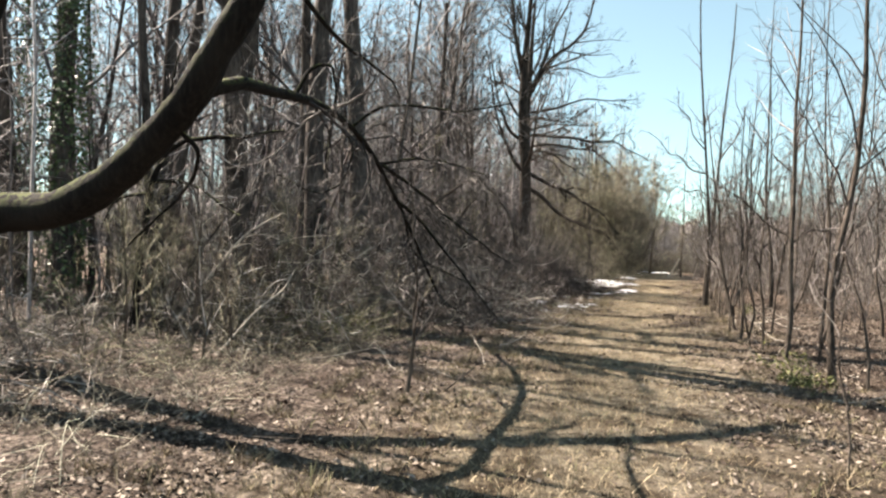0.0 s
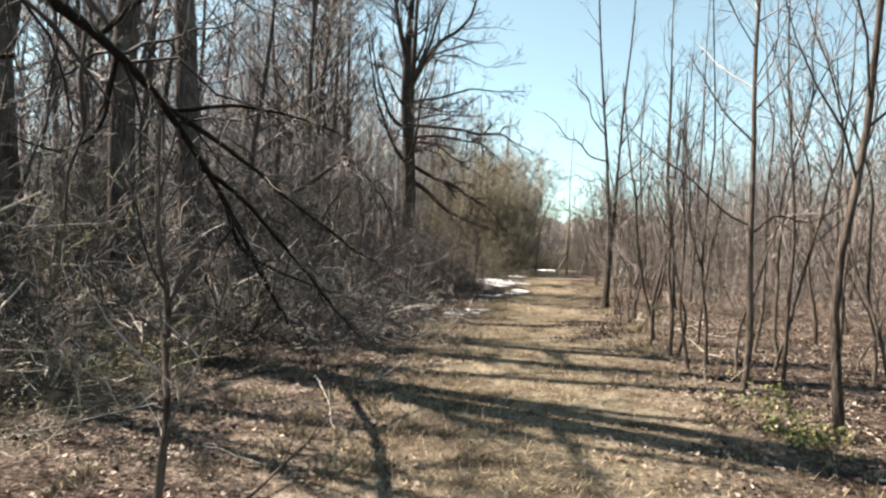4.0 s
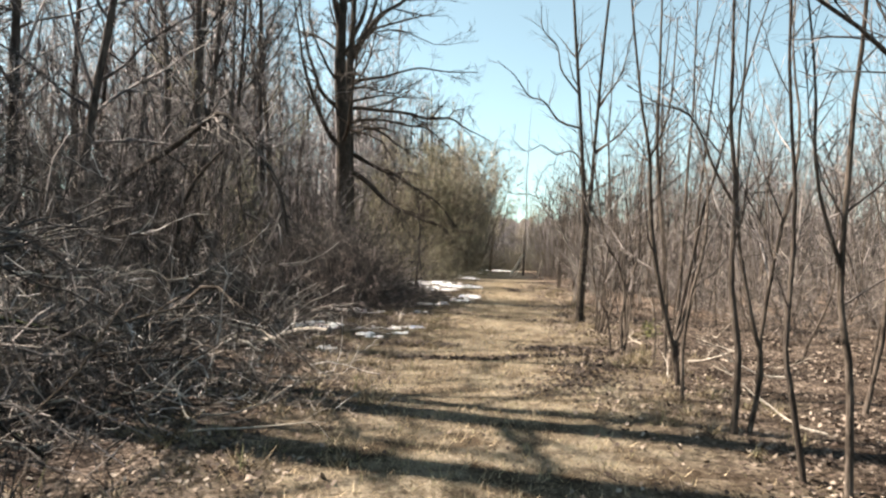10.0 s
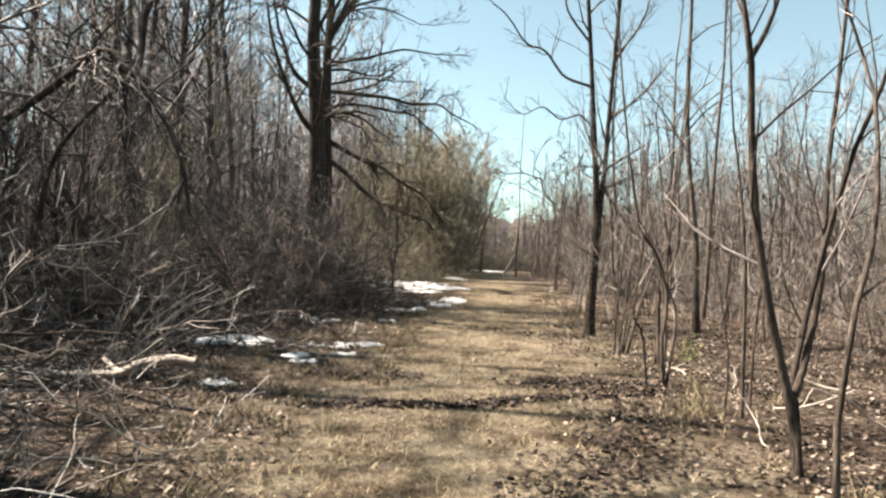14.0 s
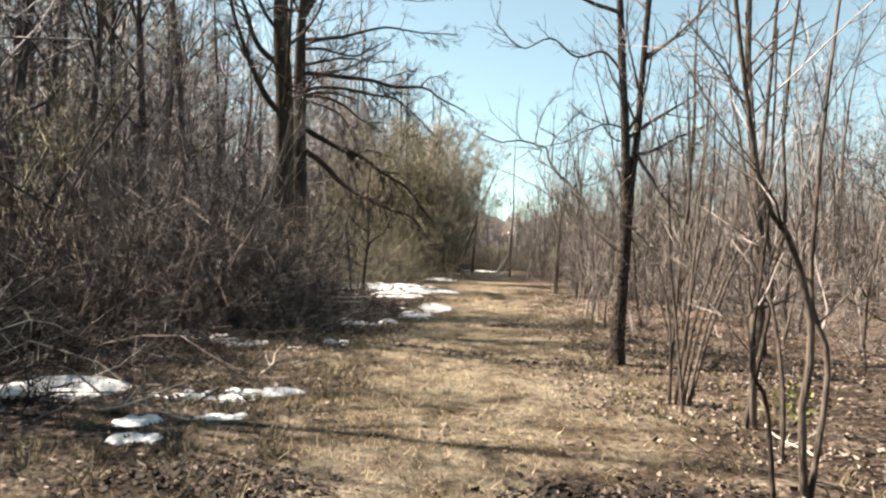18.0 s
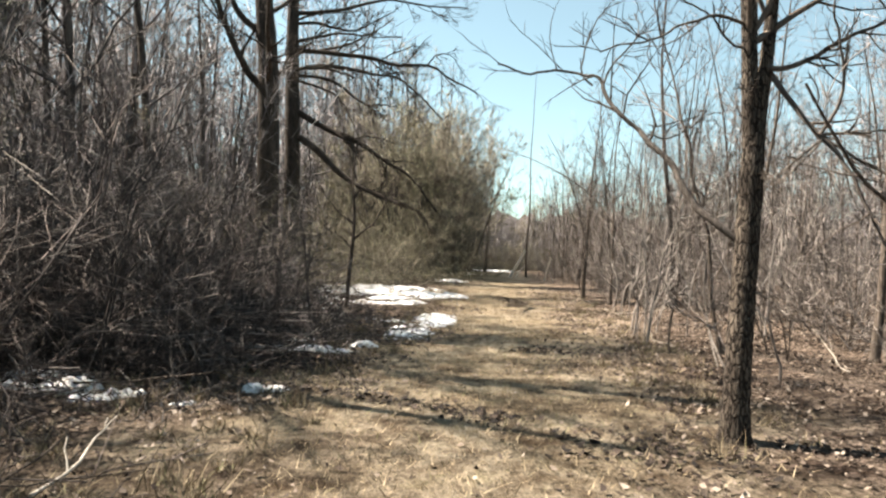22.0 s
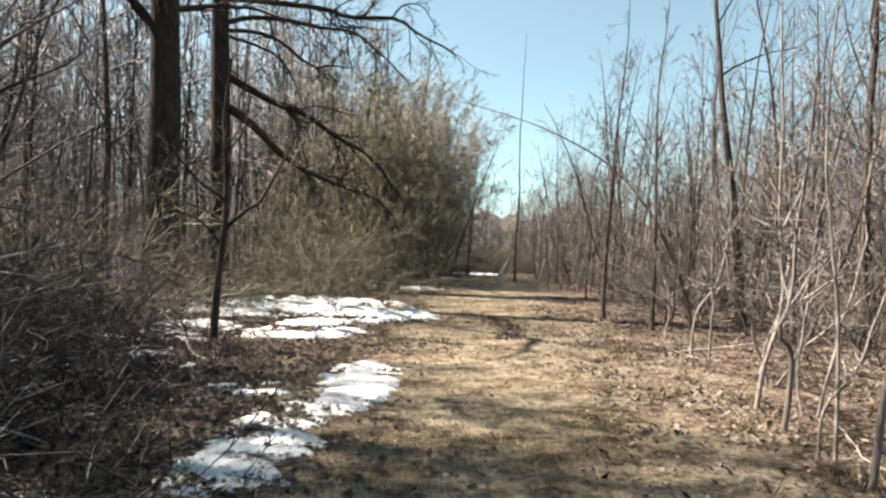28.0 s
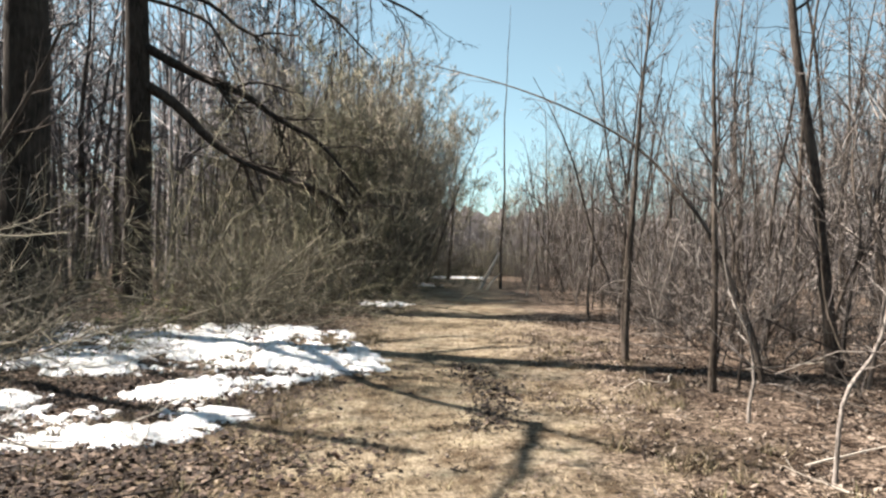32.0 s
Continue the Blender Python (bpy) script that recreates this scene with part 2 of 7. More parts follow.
def snow_material():
    m, nt, b, g = base("old_snow", 0.6, 0.4)
    pos = g.outputs["Position"]
    f = noise_tex(nt, pos, 14, 5, 0.65)
    col = ramp(nt, noise_tex(nt, pos, 5, 6, 0.7), [(0.3, (0.3, 0.27, 0.24)), (0.42, (0.6, 0.6, 0.6)), (0.62, (0.76, 0.78, 0.8))])
    nt.links.new(col, b.inputs["Base Color"])
    b.inputs["Subsurface Weight"].default_value = 0.15
    b.inputs["Subsurface Radius"].default_value = (0.03, 0.04, 0.06)
    bumped(nt, b, f, 1.0, 0.06)
    return m


GROUND = ground_material()
SNOW = snow_material()
BARK_OAK = bark("oak_bark", (0.012, 0.0095, 0.008), (0.033, 0.0265, 0.022), (0.085, 0.071, 0.06), 9)
BARK_MOSSY = bark("mossy_bark", (0.005, 0.004, 0.0035), (0.012, 0.0095, 0.008), (0.028, 0.0235, 0.0195), 12, moss=(0.085, 0.095, 0.035))
BARK_TWIN = flaky_bark("flaky_bark", (0.014, 0.011, 0.009), (0.04, 0.031, 0.025), (0.17, 0.143, 0.116))
BARK_GREY = bark("grey_branch_bark", (0.03, 0.026, 0.023), (0.095, 0.084, 0.075), (0.24, 0.216, 0.195), 20)
BARK_SAP = bark("sapling_bark", (0.014, 0.0115, 0.0095), (0.055, 0.0445, 0.037), (0.2, 0.17, 0.146), 20)
BARK_PALE = bark("pale_bark", (0.06, 0.053, 0.048), (0.21, 0.19, 0.174), (0.44, 0.405, 0.376), 20)
BARK_WOOD = bark("woodland_bark", (0.012, 0.01, 0.009), (0.045, 0.037, 0.033), (0.16, 0.138, 0.125), 9)
DEAD_WOOD = bark("bleached_wood", (0.26, 0.23, 0.19), (0.48, 0.44, 0.38), (0.68, 0.645, 0.58), 18, bump=0.4)
TWIG_GREY = twiggy("grey_twigs", (0.017, 0.0138, 0.013), (0.42, 0.37, 0.35), (0.14, 0.118, 0.11))
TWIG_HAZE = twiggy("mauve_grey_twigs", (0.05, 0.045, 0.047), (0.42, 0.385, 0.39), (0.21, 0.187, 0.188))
# paler grey twigs with the deep woods' sunlight put into the colour
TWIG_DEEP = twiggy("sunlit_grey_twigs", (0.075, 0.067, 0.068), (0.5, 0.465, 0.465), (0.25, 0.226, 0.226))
TWIG_TAN = twiggy("tan_twigs", (0.024, 0.0195, 0.017), (0.37, 0.325, 0.295), (0.13, 0.108, 0.096))
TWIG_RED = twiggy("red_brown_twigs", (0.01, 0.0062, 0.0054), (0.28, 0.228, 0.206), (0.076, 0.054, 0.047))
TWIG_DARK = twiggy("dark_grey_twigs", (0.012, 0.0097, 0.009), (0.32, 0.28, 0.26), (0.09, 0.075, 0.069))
TWIG_OLIVE = twiggy("olive_twigs", (0.026, 0.025, 0.013), (0.42, 0.38, 0.27), (0.225, 0.208, 0.122))
TWIG_PALE = twiggy("pale_twigs", (0.06, 0.051, 0.047), (0.46, 0.415, 0.385), (0.24, 0.208, 0.19))
TWIG_FUZZ = twiggy("soft_tan_twigs", (0.06, 0.052, 0.036), (0.42, 0.37, 0.29), (0.2, 0.176, 0.125))
TWIG_STRAW = twiggy("straw_stalks", (0.12, 0.1, 0.07), (0.6, 0.54, 0.42), (0.36, 0.31, 0.23))
TWIG_BRUSH = twiggy("weathered_brushwood", (0.018, 0.0145, 0.0125), (0.64, 0.58, 0.53), (0.235, 0.2, 0.176))
LEAF_LITTER = litter("fallen_leaves", [(0, (0.02, 0.013, 0.01)), (0.48, (0.05, 0.034, 0.025)), (0.66, (0.11, 0.08, 0.062)), (0.84, (0.26, 0.208, 0.168)), (1, (0.4, 0.338, 0.282))])
# dark enough to stand for shadow in the drifts as well as rot
LEAF_MOULD_SHADE = litter("rotting_shade_leaves", [(0, (0.008, 0.006, 0.005)), (0.6, (0.028, 0.019, 0.014)), (0.9, (0.065, 0.045, 0.034)), (1, (0.15, 0.11, 0.085))])
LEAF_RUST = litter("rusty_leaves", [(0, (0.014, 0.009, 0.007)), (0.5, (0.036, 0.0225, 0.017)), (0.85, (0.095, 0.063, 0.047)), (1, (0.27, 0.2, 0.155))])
DRY_GRASS = litter("dry_grass", [(0, (0.16, 0.122, 0.075)), (0.5, (0.36, 0.285, 0.185)), (0.85, (0.54, 0.445, 0.305)), (1, (0.19, 0.195, 0.085))])
TUFT = litter("dead_tufts", [(0, (0.07, 0.052, 0.033)), (0.5, (0.2, 0.155, 0.1)), (0.85, (0.38, 0.315, 0.21)), (1, (0.13, 0.14, 0.06))])
BRIAR = litter("briar_leaves", [(0, (0.05, 0.06, 0.018)), (0.6, (0.13, 0.14, 0.045)), (1, (0.3, 0.29, 0.1))], 0.6, 0.3)
IVY = litter("ivy_leaves", [(0, (0.025, 0.045, 0.018)), (0.6, (0.06, 0.1, 0.035)), (1, (0.14, 0.18, 0.07))], 0.45, 0.4)


# ---- mesh tools ----
class Shape:
    """Gathers tubes and leaves, then makes one mesh of them."""
    def __init__(self):
        self.v, self.f4, self.f3, self.n = [], [], [], 0

    def add(self, v, quads=None, tris=None):
        if quads is not None:
            self.f4.append(quads + self.n)
        if tris is not None:
            self.f3.append(tris + self.n)
        self.v.append(v)
        self.n += len(v)

    def tubes(self, pts, rad, sides=3):
        """Tubes along pts (M, n, 3) with radii rad (M, n)."""
        M, n = pts.shape[:2]
        if M == 0:
            return
        tan = np.gradient(pts, axis=1)
        tan /= np.linalg.norm(tan, axis=2, keepdims=True) + 1e-9
        mean = tan.mean(axis=1)
        ref = np.where(np.abs(mean[:, 2:3]) > 0.8, np.array([[1.0, 0.13, 0]]), np.array([[0, 0.1, 1.0]]))
        a = np.cross(tan, ref[:, None, :])
        a /= np.linalg.norm(a, axis=2, keepdims=True) + 1e-9
        b = np.cross(tan, a)
        th = np.arange(sides) * 2 * np.pi / sides
        ring = a[:, :, None, :] * np.cos(th)[None, None, :, None] + b[:, :, None, :] * np.sin(th)[None, None, :, None]
        v = (pts[:, :, None, :] + ring * rad[:, :, None, None]).reshape(-1, 3)
        i = np.arange(n - 1)[:, None] * sides
        k = np.arange(sides)[None, :]
        q = np.stack([i + k, i + (k + 1) % sides, i + sides + (k + 1) % sides, i + sides + k], axis=-1).reshape(-1, 4)
        q = (q[None] + (np.arange(M) * n * sides)[:, None, None]).reshape(-1, 4)
        self.add(v, quads=q[:, ::-1])

    def spikes(self, P, D, L, r):
        """Straight tapering end twigs."""
        M = len(P)
        D = unit(D)
        ref = np.where(np.abs(D[:, 2:3]) > 0.8, np.array([[1.0, 0.13, 0]]), np.array([[0, 0.1, 1.0]]))
        a = unit(np.cross(D, ref)) * r[:, None]
        c = unit(np.cross(D, a)) * r[:, None]
        v = np.stack([P + a, P - 0.5 * a + 0.87 * c, P - 0.5 * a - 0.87 * c, P + D * L[:, None]], axis=1).reshape(-1, 3)
        o = (np.arange(M) * 4)[:, None]
        self.add(v, tris=np.concatenate([o + np.array([[0, 1, 3]]), o + np.array([[1, 2, 3]]), o + np.array([[2, 0, 3]])]))

    def leaves(self, p, u, w, n):
        """Bent leaves at p: half length u, half width w, lift n (all (M, 3))."""
        M = len(p)
        v = np.stack([p - u + n, p + w, p + u + n * 0.6, p - w], axis=1).reshape(-1, 3)
        o = (np.arange(M) * 4)[:, None]
        self.add(v, tris=np.concatenate([o + np.array([[0, 1, 3]]), o + np.array([[1, 2, 3]])]))

    def mesh(self, name, material, smooth=True):
        me = bpy.data.meshes.new(name)
        v = np.concatenate(self.v) if self.v else np.zeros((0, 3))
        q = np.concatenate(self.f4) if self.f4 else np.zeros((0, 4), int)
        t = np.concatenate(self.f3) if self.f3 else np.zeros((0, 3), int)
        me.vertices.add(len(v))
        me.vertices.foreach_set("co", v.astype(np.float32).ravel())
        loops = np.concatenate([q.ravel(), t.ravel()]).astype(np.int32)
        me.loops.add(len(loops))
        me.loops.foreach_set("vertex_index", loops)
        me.polygons.add(len(q) + len(t))
        me.polygons.foreach_set("loop_start", np.concatenate([np.arange(len(q)) * 4, len(q) * 4 + np.arange(len(t)) * 3]).astype(np.int32))
        me.materials.append(material)
        if smooth:
            me.polygons.foreach_set("use_smooth", np.ones(len(q) + len(t), bool))
        me.update(calc_edges=True)
        return me


def part(name, shape, material, parent, label="", smooth=True):
    ob = new(name, shape.mesh(name, material, smooth))
    ob.parent = parent
    return tagged(ob, label)


def unit(v):
    return v / (np.linalg.norm(v, axis=-1, keepdims=True) + 1e-9)


def stems(rng, P, D, L, r0, r1, n, wob, up=0.0):
    """Wandering stems from P along D, of lengths L: points and radii."""
    M = len(P)
    pts = np.zeros((M, n, 3))
    pts[:, 0] = P
    d = unit(D)
    for i in range(1, n):
        d = unit(d + rng.normal(0, wob, (M, 3)) + np.array([0, 0, up]))
        pts[:, i] = pts[:, i - 1] + d * (L / (n - 1))[:, None]
    s = np.linspace(0, 1, n)[None, :]
    return pts, r0[:, None] * (1 - s) + r1[:, None] * s


def spawn(rng, pts, rad, k, lo, hi, angle, ratio, spread=0.25, lift=0.0, shrink=0.6):
    """k shoots on each stem, between its fractions lo and hi: start, direction, length and thickness."""
    M, n = pts.shape[:2]
    L = np.linalg.norm(np.diff(pts, axis=1), axis=2).sum(axis=1)
    who = np.repeat(np.arange(M), k)
    f = rng.uniform(lo, hi, M * k)
    x = f * (n - 1)
    i = np.minimum(x.astype(int), n - 2)
    w = (x - i)[:, None]
    P = pts[who, i] * (1 - w) + pts[who, i + 1] * w
    T = unit(pts[who, i + 1] - pts[who, i])
    side = unit(np.cross(T, rng.normal(0, 1, T.shape)))
    ang = (angle * (1 + rng.normal(0, spread, M * k)))[:, None]
    D = np.cos(ang) * T + np.sin(ang) * side + np.array([0, 0, lift])
    R = rad[who, i] * (1 - w[:, 0]) + rad[who, i + 1] * w[:, 0]
    return P, unit(D), L[who] * ratio * (1 - shrink * f) * rng.uniform(0.6, 1.25, M * k), R


def curve_points(ctrl, n):
    """A smooth line through a few control points."""
    c = np.array(ctrl, float)
    c = np.concatenate([[2 * c[0] - c[1]], c, [2 * c[-1] - c[-2]]])
    out = []
    for x in np.linspace(0, len(ctrl) - 1 - 1e-6, n):
        i, t = int(x), x - int(x)
        p0, p1, p2, p3 = c[i:i + 4]
        out.append(0.5 * (2 * p1 + (p2 - p0) * t + (2 * p0 - 5 * p1 + 4 * p2 - p3) * t * t + (3 * p1 - p0 - 3 * p2 + p3) * t ** 3))
    return np.array(out)


def rooted(name, x, y, z=0.0):
    ob = new(name)
    ob.empty_display_size = 0.2
    ob.location = (x, y, z)
    return ob


def lane_x(y):
    return 0.3 + 0.28 * y


# ---- ground ----
def ground_z(x, y):
    """The lie of the ground: flat on the lane, slightly hummocky beside it."""
    off = np.clip((np.abs(x - lane_x(y)) - 1.8) / 3.0, 0, 1)
    h = 0.03 * np.sin(1.7 * x + 0.6 * y) * np.sin(1.1 * y - 0.5 * x) + 0.02 * np.sin(3.9 * x + 1.0) * np.sin(4.3 * y + 2)
    return h * (0.25 + 0.9 * off) - 0.02 * (1 - off)


def ground_sheet():
    fine_x, fine_y = np.arange(-8, 22.01, 0.22), np.arange(-2, 56.01, 0.22)
    xs = np.concatenate([[-2500, -900, -300, -120, -60, -40, -28, -20, -14], fine_x, [27, 32, 38, 48, 60, 90, 160, 400, 1000, 2500]])
    ys = np.concatenate([[-2500, -800, -250, -90, -40, -20, -10], fine_y, [64, 67, 71, 76, 82, 90, 100, 120, 160, 250, 500, 1200, 2500]])
    X, Y = np.meshgrid(xs, ys)
    Z = ground_z(X, Y) * (np.abs(X) < 60) * (np.abs(Y) < 100)
    s = Shape()
    nx, ny = len(xs), len(ys)
    i = (np.arange(ny - 1)[:, None] * nx + np.arange(nx - 1)[None, :]).ravel()
    s.add(np.stack([X, Y, Z], -1).reshape(-1, 3), quads=np.stack([i, i + 1, i + nx + 1, i + nx], -1))
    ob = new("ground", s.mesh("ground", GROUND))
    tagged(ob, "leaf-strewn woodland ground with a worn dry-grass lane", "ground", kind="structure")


ground_sheet()

# ---- plants ----
def tall_tree(rng, name, h, r, bark_mat, twig_mat, label, limbs=16, low=0.3, twigs=5, reach=0.36, lean=0.04, wob=0.035, group="", fan=0.95, taper=0.12, tip=0.004):
    """A bare woodland tree: a tapered trunk, and a crown of limbs, branches and twigs."""
    root = rooted(name, 0, 0)
    trunk, crown = Shape(), Shape()
    P = np.array([[0, 0, -0.15]])
    pts, rad = stems(rng, P, np.array([[rng.normal(0, lean), rng.normal(0, lean), 1]]), np.array([h]), np.array([r]), np.array([r * taper]), 14, wob, 0.03)
    rad[:, 0] *= 1.35
    trunk.tubes(pts, rad, 8)
    a, d, L, R = spawn(rng, pts, rad, limbs, low, 0.97, fan, reach, 0.25, 0.25, 0.75)
    p1, r1 = stems(rng, a, d, L, R * 0.5, R * 0.1 + 0.004, 6, 0.14, 0.05)
    crown.tubes(p1, r1, 3)
    a, d, L, R = spawn(rng, p1, r1, 4, 0.25, 1.0, 0.8, 0.45, 0.3, 0.1, 0.5)
    p2, r2 = stems(rng, a, d, L, R * 0.6, R * 0.15 + 0.003, 3, 0.16, 0.03)
    crown.tubes(p2, r2, 3)
    a, d, L, R = spawn(rng, p2, r2, twigs, 0.2, 1.0, 0.75, 0.5, 0.3, 0.05, 0.4)
    crown.spikes(a, d, L, R * 0.6 + tip)
    part("trunk", trunk, bark_mat, root)
    part("crown", crown, twig_mat, root)
    return tagged(root, label, "tree", group)


def sapling(rng, name, h, r, bark_mat, twig_mat, label, stemsn=1, branches=10, twigs=3, low=0.3, wob=0.07, lean=0.08, fork=0.0, group="", fan=0.75):
    """A slim young tree with one or more wavering stems and sparse twigs."""
    root = rooted(name, 0, 0)
    crown = Shape()
    for k in range(stemsn):
        trunk = Shape()
        o = rng.normal(0, 0.05 * (stemsn > 1), 2)
        hh = h * rng.uniform(0.65, 1.0) if k else h
        tilt = lean * (1 + 1.2 * (stemsn > 1))
        pts, rad = stems(rng, np.array([[o[0], o[1], -0.1]]), np.array([[rng.normal(0, tilt), rng.normal(0, tilt), 1]]), np.array([hh]), np.array([r]), np.array([r * 0.15]), 16, wob, 0.11)
        rad[:, 0] *= 1.25
        trunk.tubes(pts, rad, 6)
        if fork:
            i = int(fork / h * 15)
            P, D = pts[:, i], unit(np.array([[0.5 if fork > 1.2 else 0.28, -0.1, 1.0]]))
            pf, rf = stems(rng, P, D, np.array([h - fork]), rad[:, i] * 0.8, rad[:, i] * 0.1, 12, 0.12, 0.1)
            trunk.tubes(pf, rf, 6)
            pts2 = pf
            a, d, L, R = spawn(rng, pf, rf, branches // 2, 0.1, 0.95, fan, 0.3, 0.25, 0.2)
            q, qr = stems(rng, a, d, L, R * 0.5, R * 0 + 0.003, 5, 0.12, 0.08)
            crown.tubes(q, qr, 3)
        part("trunk", trunk, bark_mat, root)
        a, d, L, R = spawn(rng, pts, rad, branches, low, 0.96, fan, 0.3, 0.25, 0.2, 0.55)
        p1, r1 = stems(rng, a, d, L, R * 0.5 + 0.001, R * 0.05 + 0.0025, 5, 0.13, 0.1)
        crown.tubes(p1, r1, 3)
        a, d, L, R = spawn(rng, p1, r1, twigs, 0.2, 1.0, 0.8, 0.5, 0.3, 0.15, 0.4)
        p2, r2 = stems(rng, a, d, L, R * 0.6 + 0.0012, R * 0 + 0.002, 3, 0.13, 0.05)
        crown.tubes(p2, r2, 3)
        a, d, L, R = spawn(rng, p2, r2, 3, 0.15, 0.95, 0.8, 0.55, 0.3, 0.1, 0.4)
        crown.spikes(a, d, L, R * 0.6 + 0.0025)
    part("crown", crown, twig_mat, root)
    return tagged(root, label, "tree", group)


def shrub(rng, name, h, w, twig_mat, label, n=24, twigs=5, fine=5, arch=-0.05, group="", rad=0.011, upright=1.0):
    """A leafless multi-stemmed thicket shrub."""
    root = rooted(name, 0, 0)
    s, c = Shape(), Shape()
    P = np.stack([rng.normal(0, 0.22 * w, n), rng.normal(0, 0.22 * w, n), np.full(n, -0.05)], 1)
    D = np.stack([rng.normal(0, upright, n), rng.normal(0, upright, n), np.ones(n)], 1)
    L = h * rng.uniform(0.55, 1.25, n)
    pts, r = stems(rng, P, D, L, rad * rng.uniform(0.6, 1.5, n), np.full(n, 0.005), 7, 0.3, arch)
    pts[:, 1:, 2] = np.maximum(pts[:, 1:, 2], 0.02)
    s.tubes(pts, r, 3)
    a, d, L, R = spawn(rng, pts, r, twigs, 0.15, 1.0, 0.75, 0.42, 0.3, 0.1, 0.4)
    p1, r1 = stems(rng, a, d, L, R * 0.6, R * 0 + 0.003, 3, 0.35, -0.05)
    c.tubes(p1, r1, 3)
    a, d, L, R = spawn(rng, p1, r1, fine, 0.1, 1.0, 0.8, 0.55, 0.3, 0.05, 0.3)
    c.spikes(a, d, L, R * 0.5 + 0.0028)
    tagged(part("base", s, twig_mat, root), kind="stuff")
    tagged(part("crown", c, twig_mat, root), kind="stuff")
    return tagged(root, label, "shrub", group)


def fuzz_tree(rng, name, h, r, bark_mat, twig_mat, label, group="", k1=12, k2=5, k3=7, low=0.12, tip=0.004):
    """A small bushy bare tree: ascending branches dense with fine twigs."""
    root = rooted(name, 0, 0)
    trunk, crown = Shape(), Shape()
    n = int(rng.integers(1, 4))
    P = np.stack([rng.normal(0, 0.12, n), rng.normal(0, 0.12, n), np.full(n, -0.1)], 1)
    D = np.stack([rng.normal(0, 0.13, n), rng.normal(0, 0.13, n), np.ones(n)], 1)
    pts, rad = stems(rng, P, D, h * rng.uniform(0.75, 1.05, n), np.full(n, r), np.full(n, r * 0.15), 9, 0.07, 0.03)
    trunk.tubes(pts, rad, 6)
    a, d, L, R = spawn(rng, pts, rad, max(4, k1 // n + 2), low, 0.97, 0.7, 0.42, 0.3, 0.2, 0.55)
    p1, r1 = stems(rng, a, d, L, R * 0.45, R * 0.05 + 0.004, 5, 0.16, 0.08)
    crown.tubes(p1, r1, 3)
    a, d, L, R = spawn(rng, p1, r1, k2, 0.15, 1.0, 0.75, 0.5, 0.3, 0.15, 0.4)
    p2, r2 = stems(rng, a, d, L, R * 0.6 + 0.001, R * 0 + 0.004, 3, 0.16, 0.05)
    crown.tubes(p2, r2, 3)
    a, d, L, R = spawn(rng, p2, r2, k3, 0.1, 1.0, 0.75, 0.65, 0.3, 0.1, 0.3)
    crown.spikes(a, d, L, R * 0.5 + tip)
    part("trunk", trunk, bark_mat, root)
    part("crown", crown, twig_mat, root)
    return tagged(root, label, "tree", group)


def brush(rng, name, w, h, bark_mat, twig_mat, label, n=26, heading=None, bleached=8, fine=False):
    """A heap of fallen limbs and tangled branches, lying on the ground."""
    root = rooted(name, 0, 0)
    tangle = Shape()
    P = np.stack([rng.uniform(-w, w, n) * 0.7, rng.uniform(-w, w, n) * 0.7, rng.uniform(0.02, 0.85, n) ** 1.3 * h * 0.8], 1)
    az = rng.uniform(0, 2 * np.pi, n) if heading is None else rng.normal(heading, 0.8, n)
    D = np.stack([np.cos(az), np.sin(az), rng.normal(0.18, 0.25, n)], 1)
    L = rng.uniform(0.35, 1.05, n) * w * (0.7 if fine else 1.0)
    pts, r = stems(rng, P, D, L, rng.uniform(0.007, 0.022, n) * (0.55 if fine else 1.0), np.full(n, 0.005), 9, 0.26, -0.02)
    pts[:, :, 2] = np.maximum(pts[:, :, 2], 0.03)
    for k in range(n):
        s = Shape()
        s.tubes(pts[k:k + 1], r[k:k + 1], 5)
        part("limb", s, DEAD_WOOD if k % bleached == 3 else bark_mat, root)
    a, d, L, R = spawn(rng, pts, r, 8, 0.1, 1.0, 0.85, 0.5, 0.35, 0.08, 0.3)
    p1, r1 = stems(rng, a, d, L, R * 0.6, R * 0 + 0.004, 5, 0.28, -0.03)
    p1[:, :, 2] = np.maximum(p1[:, :, 2], 0.02)
    tangle.tubes(p1, r1, 3)
    a, d, L, R = spawn(rng, p1, r1, 5, 0.1, 1.0, 0.8, 0.5, 0.35, 0.03, 0.3)
    p2, r2 = stems(rng, a, d, L, R * 0.6 + 0.001, R * 0 + 0.003, 3, 0.2)
    p2[:, :, 2] = np.maximum(p2[:, :, 2], 0.01)
    tangle.tubes(p2, r2, 3)
    tagged(part("tangle", tangle, twig_mat, root), kind="stuff")
    return tagged(root, label, "brush pile")


